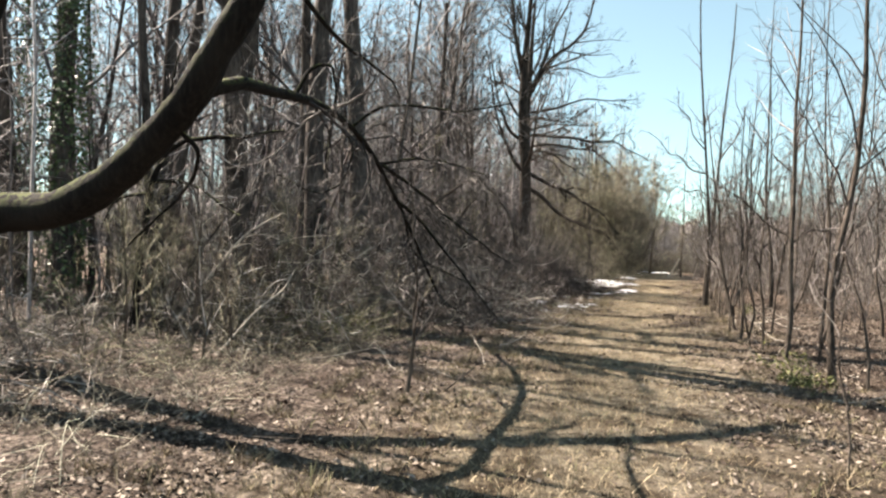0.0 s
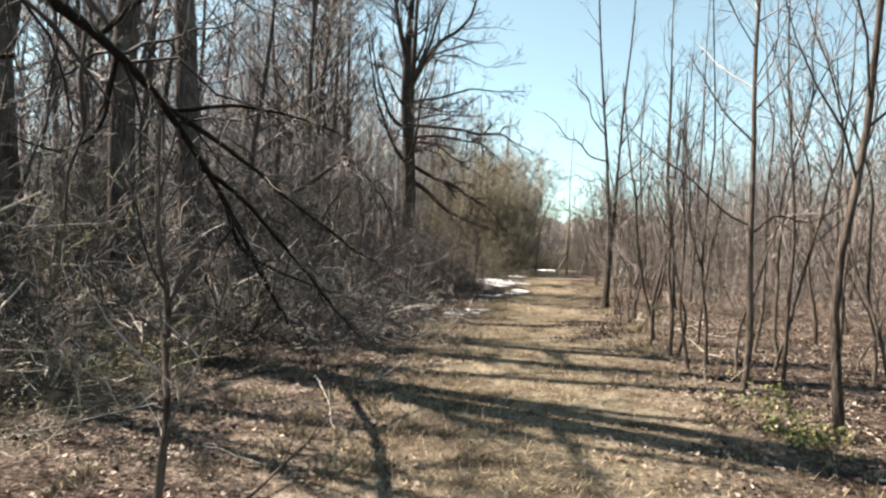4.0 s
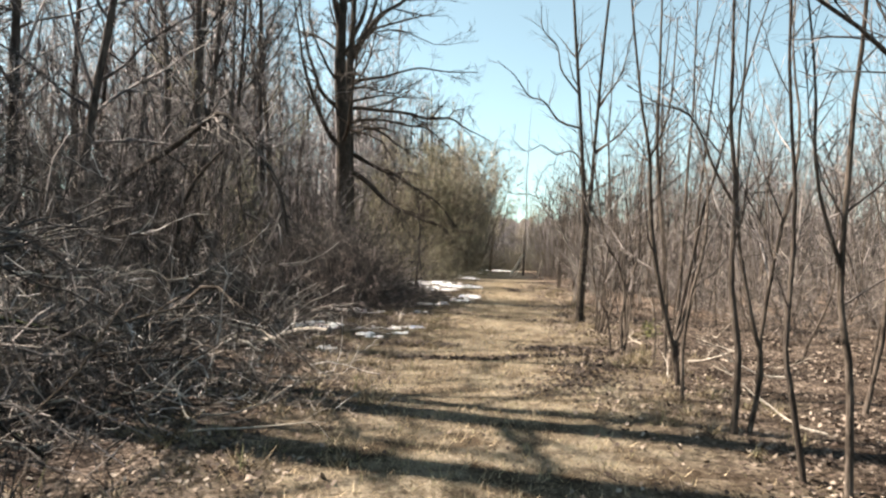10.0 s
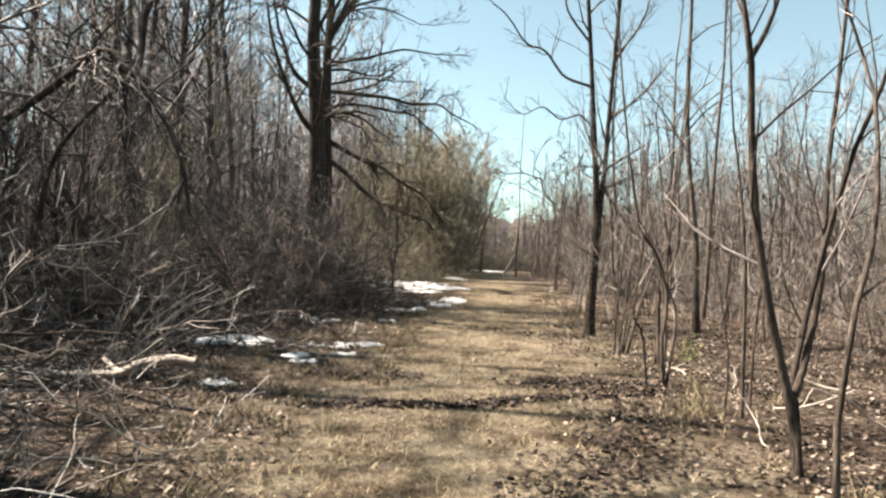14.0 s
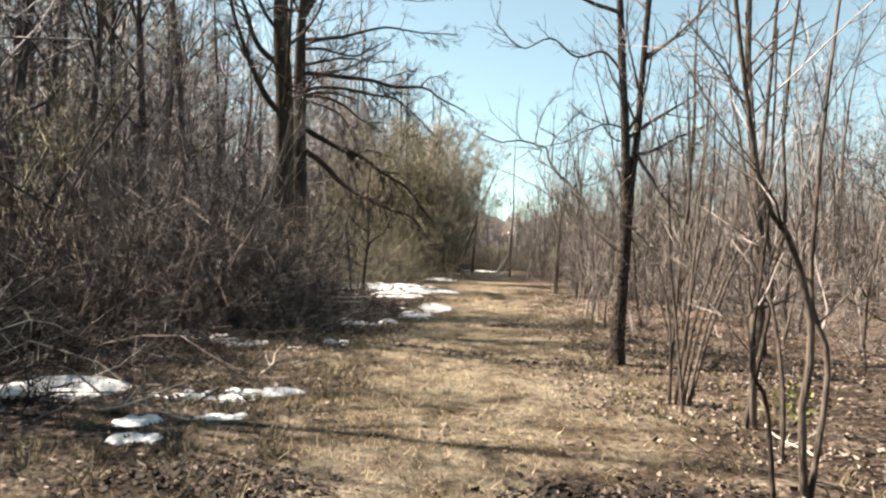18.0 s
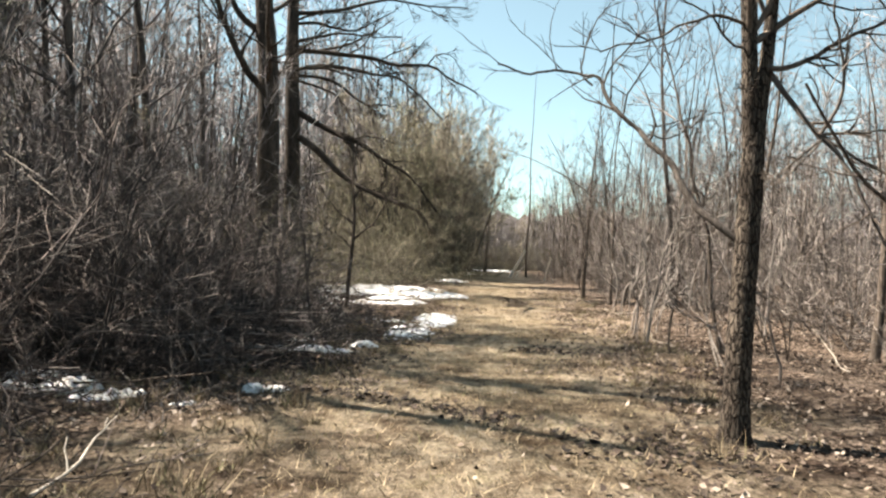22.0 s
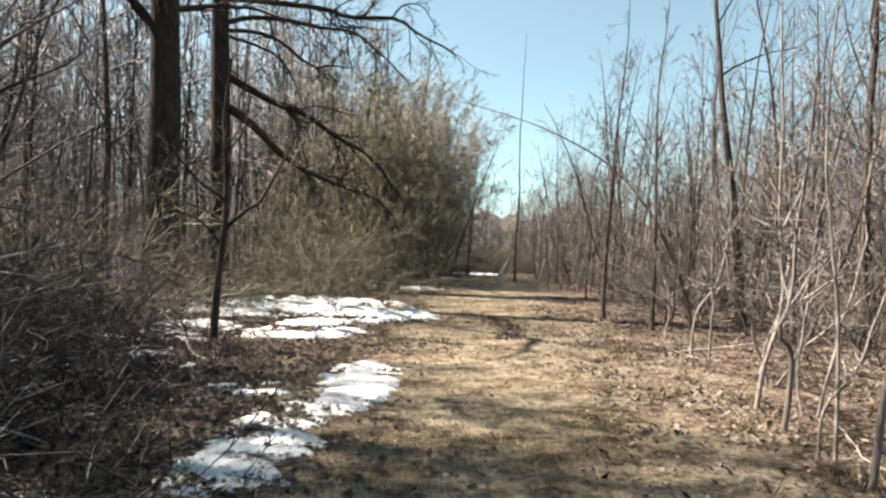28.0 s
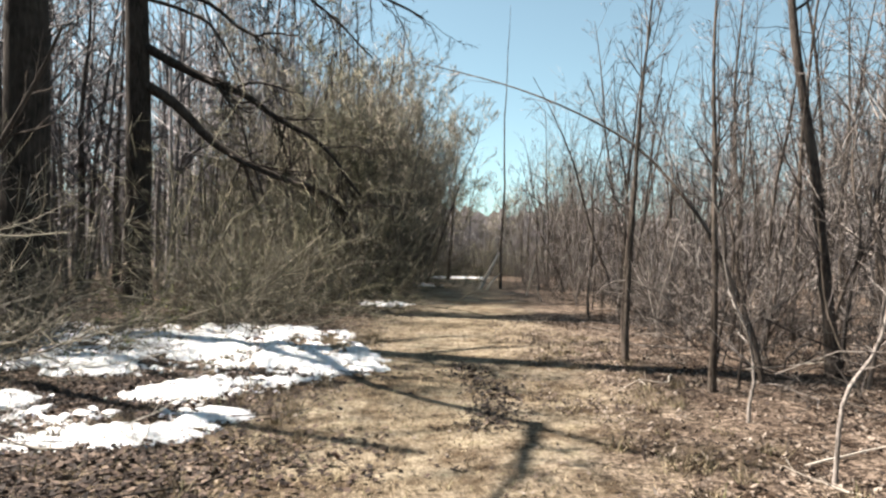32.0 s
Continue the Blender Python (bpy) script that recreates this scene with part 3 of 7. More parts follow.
def rod_tree(name, rods, bark_mat, twig_mat, label, seed, twigs=7, fine=4, end=0.3, wob=0.007, group="", reach=0.3):
    """A young tree of known stems and limbs, each with its own spray of twigs."""
    rng = np.random.default_rng(seed)
    x, y = rods[0][0][0][:2]
    root = rooted(name, x, y)
    o = np.array([x, y, 0])
    for ctrl, r0, kind in rods:
        s, c = Shape(), Shape()
        p = (curve_points(ctrl, 14) - o)[None]
        p = p + np.cumsum(rng.normal(0, wob, p.shape), axis=1) * np.linspace(0, 1, 14)[None, :, None]
        rr = np.linspace(r0, r0 * end, 14)[None]
        s.tubes(p, rr, 8)
        a, d, L, R = spawn(rng, p, rr, twigs, 0.35, 1.0, 0.75, reach, 0.3, 0.12, 0.4)
        p1, r1 = stems(rng, a, d, L, R * 0.4 + 0.001, R * 0 + 0.0028, 5, 0.16, 0.05)
        c.tubes(p1, r1, 4)
        a, d, L, R = spawn(rng, p1, r1, fine, 0.2, 1.0, 0.8, 0.5, 0.3, 0.08, 0.4)
        c.spikes(a, d, L, R * 0.5 + 0.0022)
        rod = part(kind, s, bark_mat, root)
        tagged(part("twig_spray", c, twig_mat, rod), kind="stuff")
    return tagged(root, label, "tree", group)


def place(ob, x, y, turn=0.0, size=1.0, tall=1.0):
    ob.matrix_basis = Matrix.LocRotScale((x, y, float(ground_z(x, y))), Euler((0, 0, turn)), (size, size, size * tall))
    return ob


def spread(kinds, rng, spots, lo=0.8, hi=1.2):
    """Stands the kinds on the spots in turn; the first of each kind is used itself, the rest are copies."""
    used = set()
    for i, (x, y) in enumerate(spots):
        k = int(rng.integers(len(kinds))) if i >= len(kinds) else i
        turn, size, tall = rng.uniform(0, 6.28), rng.uniform(lo, hi), rng.uniform(0.9, 1.12)
        if k not in used:
            used.add(k)
            place(kinds[k], x, y, turn, size, tall)
        else:
            copy = copy_thing(kinds[k], Matrix())
            place(copy, x, y, turn, size, tall)


# ---- oaks beside the lane ----
def oak(name, base_xy, trunk_ctrl, r, limbs, label, seed, crown=(11, 20), leader=0.3):
    """A large old oak: a thick trunk, drooping lower limbs and rising upper ones, each with its own spray of twigs."""
    rng = np.random.default_rng(seed)
    root = rooted(name, *base_xy)
    o = np.array([base_xy[0], base_xy[1], 0])
    s = Shape()
    n = 26
    pts = curve_points(trunk_ctrl, n) - o
    rad = np.interp(np.linspace(0, 1, n), [0, 0.05, 0.4, 0.65, 1], [r * 1.4, r, r * 0.82, r * (leader + 0.25), r * leader * 0.5])
    s.tubes(pts[None], rad[None], 14)
    part("trunk", s, BARK_OAK, root)
    grown = []
    for k in range(8):
        i = crown[0] + (crown[1] - crown[0]) * k // 8
        a = 2.4 * k + 0.9
        out = np.array([math.cos(a), math.sin(a), 0.0])
        rise, away = rng.uniform(4.0, 7.0), rng.uniform(1.6, 3.4)
        q = pts[i] + o
        grown.append(([tuple(q), tuple(q + out * away * 0.4 + [0, 0, rise * 0.22]), tuple(q + out * away * 0.8 + [0, 0, rise * 0.6]), tuple(q + out * away + [0, 0, rise])], 0.2 * rad[i] + 0.02, 9))
    for ctrl, r0, twigs in limbs + grown:
        s = Shape()
        droop = -0.12 if ctrl[-1][2] < ctrl[0][2] else 0.16
        p = (curve_points(ctrl, 18) - o)[None]
        p = p + np.cumsum(rng.normal(0, 0.035, p.shape), axis=1) * np.linspace(0.1, 1, 18)[None, :, None]
        rr = np.linspace(r0 * 1.2, r0 * 0.28, 18)[None]
        s.tubes(p, rr, 7)
        a, d, L, R = spawn(rng, p, rr, twigs, 0.22, 1.0, 0.75, 0.36, 0.35, droop, 0.5)
        p1, r1 = stems(rng, a, d, L, R * 0.45, R * 0.1 + 0.006, 8, 0.17, droop * 0.2)
        s.tubes(p1, r1, 4)
        a, d, L, R = spawn(rng, p1, r1, 6, 0.2, 1.0, 0.75, 0.45, 0.3, droop * 0.6, 0.4)
        p2, r2 = stems(rng, a, d, L, R * 0.55 + 0.002, R * 0 + 0.005, 5, 0.18, 0.0)
        c = Shape()
        c.tubes(p2, r2, 3)
        a, d, L, R = spawn(rng, p2, r2, 6, 0.1, 1.0, 0.75, 0.6, 0.3, 0.0, 0.4)
        c.spikes(a, d, L, R * 0.5 + 0.005)
        limb = part("limb", s, BARK_OAK, root)
        tagged(part("twig_spray", c, BARK_OAK, limb), kind="stuff")
    return tagged(root, label, "tree")


oak("oak_tree", (5.2, 55.0), [(5.2, 55.0, -0.3), (5.2, 55.0, 4.5), (5.1, 55.0, 8.2), (5.0, 55.0, 11.2), (5.0, 55.0, 13.6), (5.15, 55.0, 16.5), (5.25, 55.1, 19.5), (5.5, 55.2, 24.0)], 0.4, [
    ([(5.05, 55.0, 11.1), (6.2, 54.9, 11.15), (7.55, 54.7, 11.05), (8.95, 54.5, 10.95), (10.05, 54.3, 10.65), (11.75, 54.1, 10.7), (12.9, 53.9, 10.05), (14.2, 53.8, 9.45)], 0.12, 16),
    ([(11.6, 54.1, 10.7), (11.9, 54.0, 11.1), (12.4, 53.9, 11.25), (12.9, 53.8, 10.9), (13.65, 53.7, 9.9)], 0.035, 7),
    ([(5.0, 55.0, 11.5), (6.15, 54.8, 11.75), (7.2, 54.5, 11.9), (8.6, 54.2, 11.8), (10.3, 54.0, 11.8)], 0.08, 11),
    ([(5.05, 55.0, 10.1), (6.2, 54.7, 10.35), (7.55, 54.4, 10.25), (8.95, 54.0, 9.9), (10.15, 53.7, 9.7), (11.1, 53.3, 8.9), (12.25, 53.0, 7.6)], 0.09, 13),
    ([(5.1, 55.0, 9.85), (6.2, 54.8, 9.85), (7.2, 54.5, 9.55), (8.15, 54.3, 8.85), (8.85, 54.0, 8.5), (9.5, 53.7, 8.6), (10.3, 53.4, 8.5)], 0.075, 9),
    ([(5.15, 55.0, 9.7), (6.2, 54.9, 9.4), (7.3, 54.8, 8.9), (7.9, 54.6, 7.95), (8.3, 54.4, 6.75)], 0.06, 8),
    ([(5.15, 55.0, 8.2), (6.3, 54.7, 7.55), (7.4, 54.3, 7.0), (8.35, 54.0, 6.6), (9.3, 53.6, 5.9), (10.1, 53.2, 5.35), (11.05, 52.8, 4.7), (11.95, 52.4, 3.3)], 0.14, 14),
    ([(5.15, 55.0, 7.0), (6.3, 54.7, 6.3), (7.45, 54.2, 5.2), (8.25, 53.8, 4.6), (9.6, 53.3, 3.95), (11.2, 52.9, 3.3), (11.9, 52.4, 2.25)], 0.16, 14),
    ([(5.0, 55.0, 12.4), (6.1, 54.9, 12.5), (6.95, 54.8, 12.3), (8.05, 54.6, 12.2), (8.9, 54.5, 12.7), (10.0, 54.4, 13.3)], 0.075, 9),
    ([(5.0, 55.0, 12.5), (5.8, 55.3, 13.1), (6.5, 55.6, 13.5), (8.5, 55.9, 14.1)], 0.06, 8),
    ([(5.0, 55.0, 12.9), (7.2, 55.2, 13.4), (9.3, 55.4, 14.2), (11.4, 55.6, 14.25), (13.6, 55.9, 14.5)], 0.09, 10),
    ([(5.1, 55.0, 14.4), (6.4, 55.3, 16.4), (7.6, 55.6, 17.1), (9.9, 55.9, 18.0), (11.0, 56.2, 18.5)], 0.1, 10),
    ([(5.1, 55.0, 14.2), (6.7, 54.9, 17.1), (8.5, 54.8, 18.5), (9.4, 54.6, 19.8), (9.9, 54.5, 21.8), (10.0, 54.4, 24.0)], 0.14, 12),
    ([(5.15, 55.0, 14.6), (6.4, 55.1, 17.5), (7.0, 55.2, 19.7), (8.1, 55.2, 22.0), (8.7, 55.3, 25.0)], 0.12, 11),
    ([(5.1, 55.0, 11.0), (7.3, 55.4, 11.6), (8.9, 55.9, 12.6), (10.0, 56.3, 13.5)], 0.07, 8),
    ([(6.3, 55.3, 16.3), (8.3, 55.8, 16.8), (11.0, 56.3, 16.2), (13.4, 56.8, 16.7)], 0.05, 8),
    ([(5.2, 55.0, 15.8), (5.9, 55.2, 17.5), (6.2, 55.3, 19.5), (6.5, 55.3, 23.0)], 0.1, 9)],
    "massive old bare oak with drooping limbs over the lane", 11, (14, 24), 0.32)
oak("oak_tree", (4.55, 47.4), [(4.55, 47.4, -0.3), (4.55, 47.4, 4.0), (4.5, 47.4, 6.5), (4.4, 47.4, 8.7), (4.22, 47.4, 10.4), (4.15, 47.4, 12.5), (4.2, 47.5, 15.0), (4.4, 47.6, 18.0), (4.6, 47.6, 22.5)], 0.44, [
    ([(4.4, 47.4, 7.2), (3.65, 47.2, 8.0), (2.95, 47.0, 9.4), (2.4, 46.7, 10.8), (1.9, 46.5, 12.5), (1.5, 46.3, 15.0)], 0.13, 11),
    ([(4.2, 47.4, 9.4), (3.3, 47.6, 10.15), (2.75, 47.8, 11.6), (2.3, 48.0, 13.5), (2.0, 48.2, 16.2)], 0.12, 10),
    ([(4.15, 47.4, 12.5), (3.05, 47.7, 13.3), (1.9, 47.9, 13.65), (0.55, 48.2, 14.2)], 0.07, 8),
    ([(4.18, 47.4, 13.6), (3.7, 47.5, 15.6), (3.4, 47.6, 17.4), (3.2, 47.7, 19.4), (3.1, 47.8, 22.0)], 0.16, 12),
    ([(4.3, 47.6, 16.6), (3.95, 47.8, 18.0), (3.7, 48.0, 20.8)], 0.08, 8),
    ([(4.45, 47.4, 7.9), (4.95, 48.0, 8.2), (5.55, 48.6, 8.5), (6.65, 49.2, 8.8), (7.8, 49.5, 8.5)], 0.1, 9),
    ([(4.45, 47.4, 7.6), (4.55, 46.0, 7.9), (4.6, 44.4, 8.4), (4.75, 42.6, 10.3), (4.75, 41.7, 11.3)], 0.11, 9),
    ([(4.75, 42.8, 10.2), (4.4, 41.4, 9.7), (3.93, 39.9, 9.0)], 0.075, 7)],
    "thick-trunked bare oak standing among undergrowth", 12, (12, 24), 0.42)

# ---- forked tree at the lane's edge ----
def forked_tree():
    rng = np.random.default_rng(5)
    x, y = 9.55, 25.95
    root = rooted("forked_tree", x, y)
    o = np.array([x, y, 0])
    s = Shape()
    p = curve_points([(9.55, 25.95, -0.15), (9.57, 25.96, 0.5), (9.62, 25.98, 1.3), (9.7, 26.0, 2.7)], 22) - o
    th = np.interp(np.linspace(0, 1, 22), [0, 0.08, 0.25, 0.85, 1], [0.19, 0.122, 0.098, 0.088, 0.06])
    s.tubes(p[None], th[None], 22)
    # fissured ridges
    v = s.v[0].reshape(22, 22, 3)
    centre = v.mean(axis=1, keepdims=True)
    groove = 1 + 0.06 * ((np.arange(22) % 2) * 2 - 1)[None, :, None] * rng.uniform(0.3, 1.0, (22, 22, 1))
    s.v[0] = (centre + (v - centre) * groove).reshape(-1, 3)
    part("trunk", s, BARK_TWIN, root)
    rods = [([(9.67, 26.0, 2.1), (9.64, 26.0, 2.6), (9.6, 26.0, 3.2), (9.49, 26.0, 4.5), (9.3, 26.0, 6.9), (9.15, 26.1, 9.5), (9.1, 26.1, 12)], 0.076, "stem"),
            ([(9.68, 26.0, 2.1), (9.74, 26.02, 2.6), (9.8, 26.02, 3.1), (9.85, 26.0, 4.0), (10.05, 26.0, 6.9), (10.3, 26.1, 9.0), (10.4, 26.1, 11)], 0.068, "stem"),
            ([(9.6, 26.0, 1.5), (9.43, 26.14, 1.68), (9.37, 26.29, 1.8), (9.3, 26.43, 2.02), (9.31, 26.57, 2.17), (9.25, 26.71, 2.31), (9.22, 26.86, 2.42), (9.23, 27.0, 2.52), (9.09, 27.14, 2.68), (9.05, 27.29, 2.83), (9.03, 27.43, 2.98), (9.02, 27.57, 3.08), (8.98, 27.71, 3.13), (8.78, 28.0, 3.2), (8.5, 28.2, 3.2), (8.25, 28.3, 3.3)], 0.034, "branch"),
            ([(9.0, 27.6, 3.08), (8.96, 27.75, 3.2), (8.97, 27.86, 3.34), (9.05, 27.95, 3.65), (9.2, 28.05, 3.98), (9.4, 28.1, 4.2)], 0.012, "branch"),
            ([(9.04, 27.45, 3.0), (9.15, 27.6, 3.2), (9.3, 27.75, 3.42), (9.55, 27.9, 3.68), (9.62, 28.0, 3.85), (9.6, 28.1, 4.1)], 0.013, "branch"),
            ([(9.22, 26.9, 2.46), (9.4, 27.1, 2.52), (9.62, 27.25, 2.5), (9.9, 27.3, 2.6), (10.15, 27.4, 2.75)], 0.012, "branch"),
            ([(9.31, 26.5, 2.08), (9.45, 26.6, 1.98), (9.62, 26.65, 1.95), (9.65, 26.7, 1.82), (9.45, 26.7, 1.55)], 0.01, "branch"),
            ([(9.46, 26.0, 4.8), (8.9, 26.0, 4.95), (8.5, 26.0, 5.4), (8.1, 26.0, 5.5), (7.7, 26.0, 6.0), (7.3, 26.0, 6.3)], 0.03, "branch"),
            ([(9.52, 26, 4.0), (9.2, 25.9, 4.2), (8.8, 25.9, 4.1), (8.4, 25.8, 4.3), (8.0, 25.8, 4.15), (7.6, 25.7, 4.4)], 0.02, "branch"),
            ([(9.57, 26.0, 3.22), (9.27, 25.92, 3.24), (9.03, 25.84, 3.16), (8.76, 25.76, 3.07), (8.48, 25.68, 2.95), (8.14, 25.6, 2.85)], 0.015, "branch"),
            ([(9.58, 26.0, 3.03), (9.44, 25.96, 3.04), (9.31, 25.92, 3.14), (9.22, 25.88, 3.26), (9.0, 25.8, 3.3), (8.75, 25.75, 3.45)], 0.012, "branch"),
            ([(9.45, 26, 5.6), (8.95, 26, 6.2), (8.8, 26, 6.8), (8.4, 26, 7.2), (8.3, 26, 7.8)], 0.026, "branch"),
            ([(9.76, 26.0, 2.9), (9.82, 25.9, 2.87), (9.97, 25.8, 2.93), (10.12, 25.7, 3.03), (10.23, 25.6, 3.11), (10.45, 25.5, 3.2), (10.8, 25.4, 3.5)], 0.026, "branch"),
            ([(9.8, 26.0, 2.86), (9.85, 25.88, 2.67), (9.92, 25.77, 2.47), (9.98, 25.65, 2.3), (10.05, 25.53, 2.12), (10.12, 25.42, 1.9), (10.25, 25.3, 1.5), (10.4, 25.2, 1.15)], 0.027, "branch"),
            ([(9.97, 25.65, 2.31), (10.08, 25.53, 2.34), (10.19, 25.47, 2.37), (10.5, 25.3, 2.42)], 0.015, "branch"),
            ([(9.98, 25.63, 2.29), (10.12, 25.53, 2.19), (10.22, 25.47, 2.12), (10.5, 25.3, 1.95)], 0.014, "branch"),
            ([(9.97, 25.64, 2.32), (10.03, 25.55, 2.52), (10.02, 25.5, 2.71), (9.93, 25.45, 2.92), (9.8, 25.4, 3.21), (9.85, 25.35, 3.7)], 0.015, "branch"),
            ([(9.97, 25.62, 2.28), (9.85, 25.67, 2.18), (9.73, 25.73, 2.09), (9.62, 25.8, 2.04)], 0.011, "branch"),
            ([(9.96, 25.62, 2.26), (9.82, 25.67, 2.07), (9.76, 25.73, 1.96), (9.71, 25.8, 1.91)], 0.01, "branch"),
            ([(9.64, 25.93, 1.14), (9.74, 25.8, 1.08), (9.8, 25.7, 0.99), (9.95, 25.6, 1.07)], 0.009, "branch"),
            ([(9.62, 25.95, 2.64), (9.54, 25.9, 2.67), (9.36, 25.85, 2.65)], 0.012, "branch"),
            ([(9.9, 26, 4.2), (10.5, 26, 4.7), (11.2, 26, 5.5)], 0.03, "branch"),
            ([(9.95, 26, 5.4), (10.6, 26.1, 6.3), (11.0, 26.2, 7.6)], 0.028, "branch")]
    for ctrl, r0, kind in rods:
        s = Shape()
        n = 16 if kind == "stem" else 4 * len(ctrl)
        p = (curve_points(ctrl, n) - o)[None]
        p = p + np.cumsum(rng.normal(0, 0.009, p.shape), axis=1) * np.linspace(0, 1, n)[None, :, None]
        rr = np.linspace(r0, r0 * 0.25 + 0.002, n)[None]
        s.tubes(p, rr, 9 if kind == "stem" else 6)
        a, d, L, R = spawn(rng, p, rr, 12 if kind == "stem" else 9, 0.3, 1.0, 0.75, 0.2 if kind == "stem" else 0.32, 0.3, 0.1, 0.4)
        p1, r1 = stems(rng, a, d, L, R * 0.5 + 0.001, R * 0 + 0.003, 5, 0.15, 0.06)
        c = Shape()
        c.tubes(p1, r1, 4)
        a, d, L, R = spawn(rng, p1, r1, 3, 0.2, 1.0, 0.8, 0.5, 0.3, 0.08, 0.4)
        p2, r2 = stems(rng, a, d, L, R * 0.6 + 0.001, R * 0 + 0.002, 4, 0.14)
        c.tubes(p2, r2, 3)
        rod = part(kind, s, BARK_TWIN if kind == "stem" else BARK_GREY, root)
        tagged(part("twig_spray", c, BARK_SAP, rod), kind="stuff")
    tagged(root, "rough-barked bare tree forking into two stems beside the lane", "tree")


forked_tree()


# ---- leaning mossy tree with its fallen crown ----
def leaning_tree():
    rng = np.random.default_rng(7)
    x, y = -5.6, 8.5
    root = rooted("leaning_tree", x, y)
    o = np.array([x, y, 0])
    s = Shape()
    p = curve_points([(-5.6, 8.5, -0.2), (-5.1, 8.3, 0.9), (-4.5, 8.1, 1.65), (-3.81, 7.9, 1.89), (-3.09, 7.7, 1.94), (-2.41, 7.5, 2.24), (-1.86, 7.35, 2.71), (-1.56, 7.25, 3.01),
                      (-1.31, 7.2, 3.42), (-1.04, 7.2, 3.88), (-0.85, 7.2, 4.4), (-0.6, 7.3, 5.6), (-0.3, 7.4, 7.6)], 40) - o
    rr = np.interp(np.linspace(0, 1, 40), [0, 0.15, 0.45, 0.7, 1], [0.3, 0.22, 0.17, 0.15, 0.08])
    rr = rr * (1 + rng.normal(0, 0.05, 40))
    s.tubes(p[None], rr[None], 14)
    part("trunk", s, BARK_MOSSY, root)
    for ctrl, r0, k in (([(-1.55, 7.22, 3.0), (-1.28, 7.7, 3.26), (-1.22, 8.4, 3.37), (-1.11, 9.2, 3.48), (-0.97, 10.0, 3.53), (-0.79, 11.0, 3.44), (-0.62, 12.2, 3.14), (-0.34, 13.4, 2.43), (0.1, 14.2, 1.37), (0.4, 14.6, 0.64)], 0.078, 44),
                        ([(-1.14, 9.2, 3.48), (-0.97, 9.3, 3.83), (-0.75, 9.4, 3.91), (-0.7, 9.5, 3.68), (-0.69, 9.6, 3.41)], 0.03, 8),
                        ([(-0.78, 11.0, 3.44), (-0.27, 10.6, 3.66), (0.35, 10.2, 3.58), (0.92, 9.8, 3.44), (1.5, 9.4, 3.43)], 0.026, 12),
                        ([(-0.85, 7.2, 4.3), (-0.51, 8.3, 3.94), (-0.28, 8.8, 3.85), (0.03, 9.6, 3.74), (0.14, 10.2, 3.64)], 0.03, 12),
                        ([(-0.56, 12.4, 3.08), (0.28, 12.6, 3.23), (1.35, 12.4, 2.94)], 0.03, 14),
                        ([(-0.6, 12.3, 3.12), (0.1, 12.8, 2.67), (0.84, 13.0, 2.06), (1.78, 13.2, 1.44)], 0.034, 20),
                        ([(-0.4, 13.2, 2.58), (0.23, 13.6, 2.07), (1.03, 14.0, 1.1), (1.5, 14.3, 0.5)], 0.036, 20),
                        ([(-0.2, 13.7, 2.2), (-0.1, 14.3, 1.6), (0.5, 15.0, 1.2), (1.3, 15.6, 0.9)], 0.034, 18),
                        ([(-0.74, 11.3, 3.36), (-0.98, 11.6, 2.76), (-1.38, 11.6, 2.51), (-1.96, 11.4, 2.71)], 0.022, 9),
                        ([(-1.75, 7.3, 2.75), (-1.58, 7.5, 2.51), (-1.85, 7.8, 2.17), (-2.6, 8.2, 1.62)], 0.03, 9)):
        s = Shape()
        p = (curve_points(ctrl, 18) - o)[None]
        p = p + np.cumsum(rng.normal(0, 0.016, p.shape), axis=1) * np.linspace(0.1, 1, 18)[None, :, None]
        q = np.linspace(r0, r0 * 0.3, 18)[None]
        s.tubes(p, q, 7)
        a, d, L, R = spawn(rng, p, q, k, 0.35, 1.0, 1.0, 0.3, 0.35, -0.12, 0.3)
        p1, r1 = stems(rng, a, d, L, R * 0.4, R * 0 + 0.004, 7, 0.32, -0.06)
        c = Shape()
        c.tubes(p1, r1, 4)
        a, d, L, R = spawn(rng, p1, r1, 5, 0.15, 1.0, 0.85, 0.5, 0.35, -0.05, 0.4)
        p2, r2 = stems(rng, a, d, L, R * 0.6, R * 0 + 0.003, 5, 0.3, -0.03)
        c.tubes(p2, r2, 3)
        a, d, L, R = spawn(rng, p2, r2, 3, 0.15, 1.0, 0.85, 0.5, 0.35, 0, 0.4)
        p3, r3 = stems(rng, a, d, L, R * 0.6 + 0.001, R * 0 + 0.0025, 3, 0.2)
        c.tubes(p3, r3, 3)
        limb = part("limb", s, BARK_MOSSY, root)
        tagged(part("twig_spray", c, TWIG_DARK, limb), kind="stuff")
    tagged(root, "dark mossy tree leaning low with an arching limb", "tree")


leaning_tree()


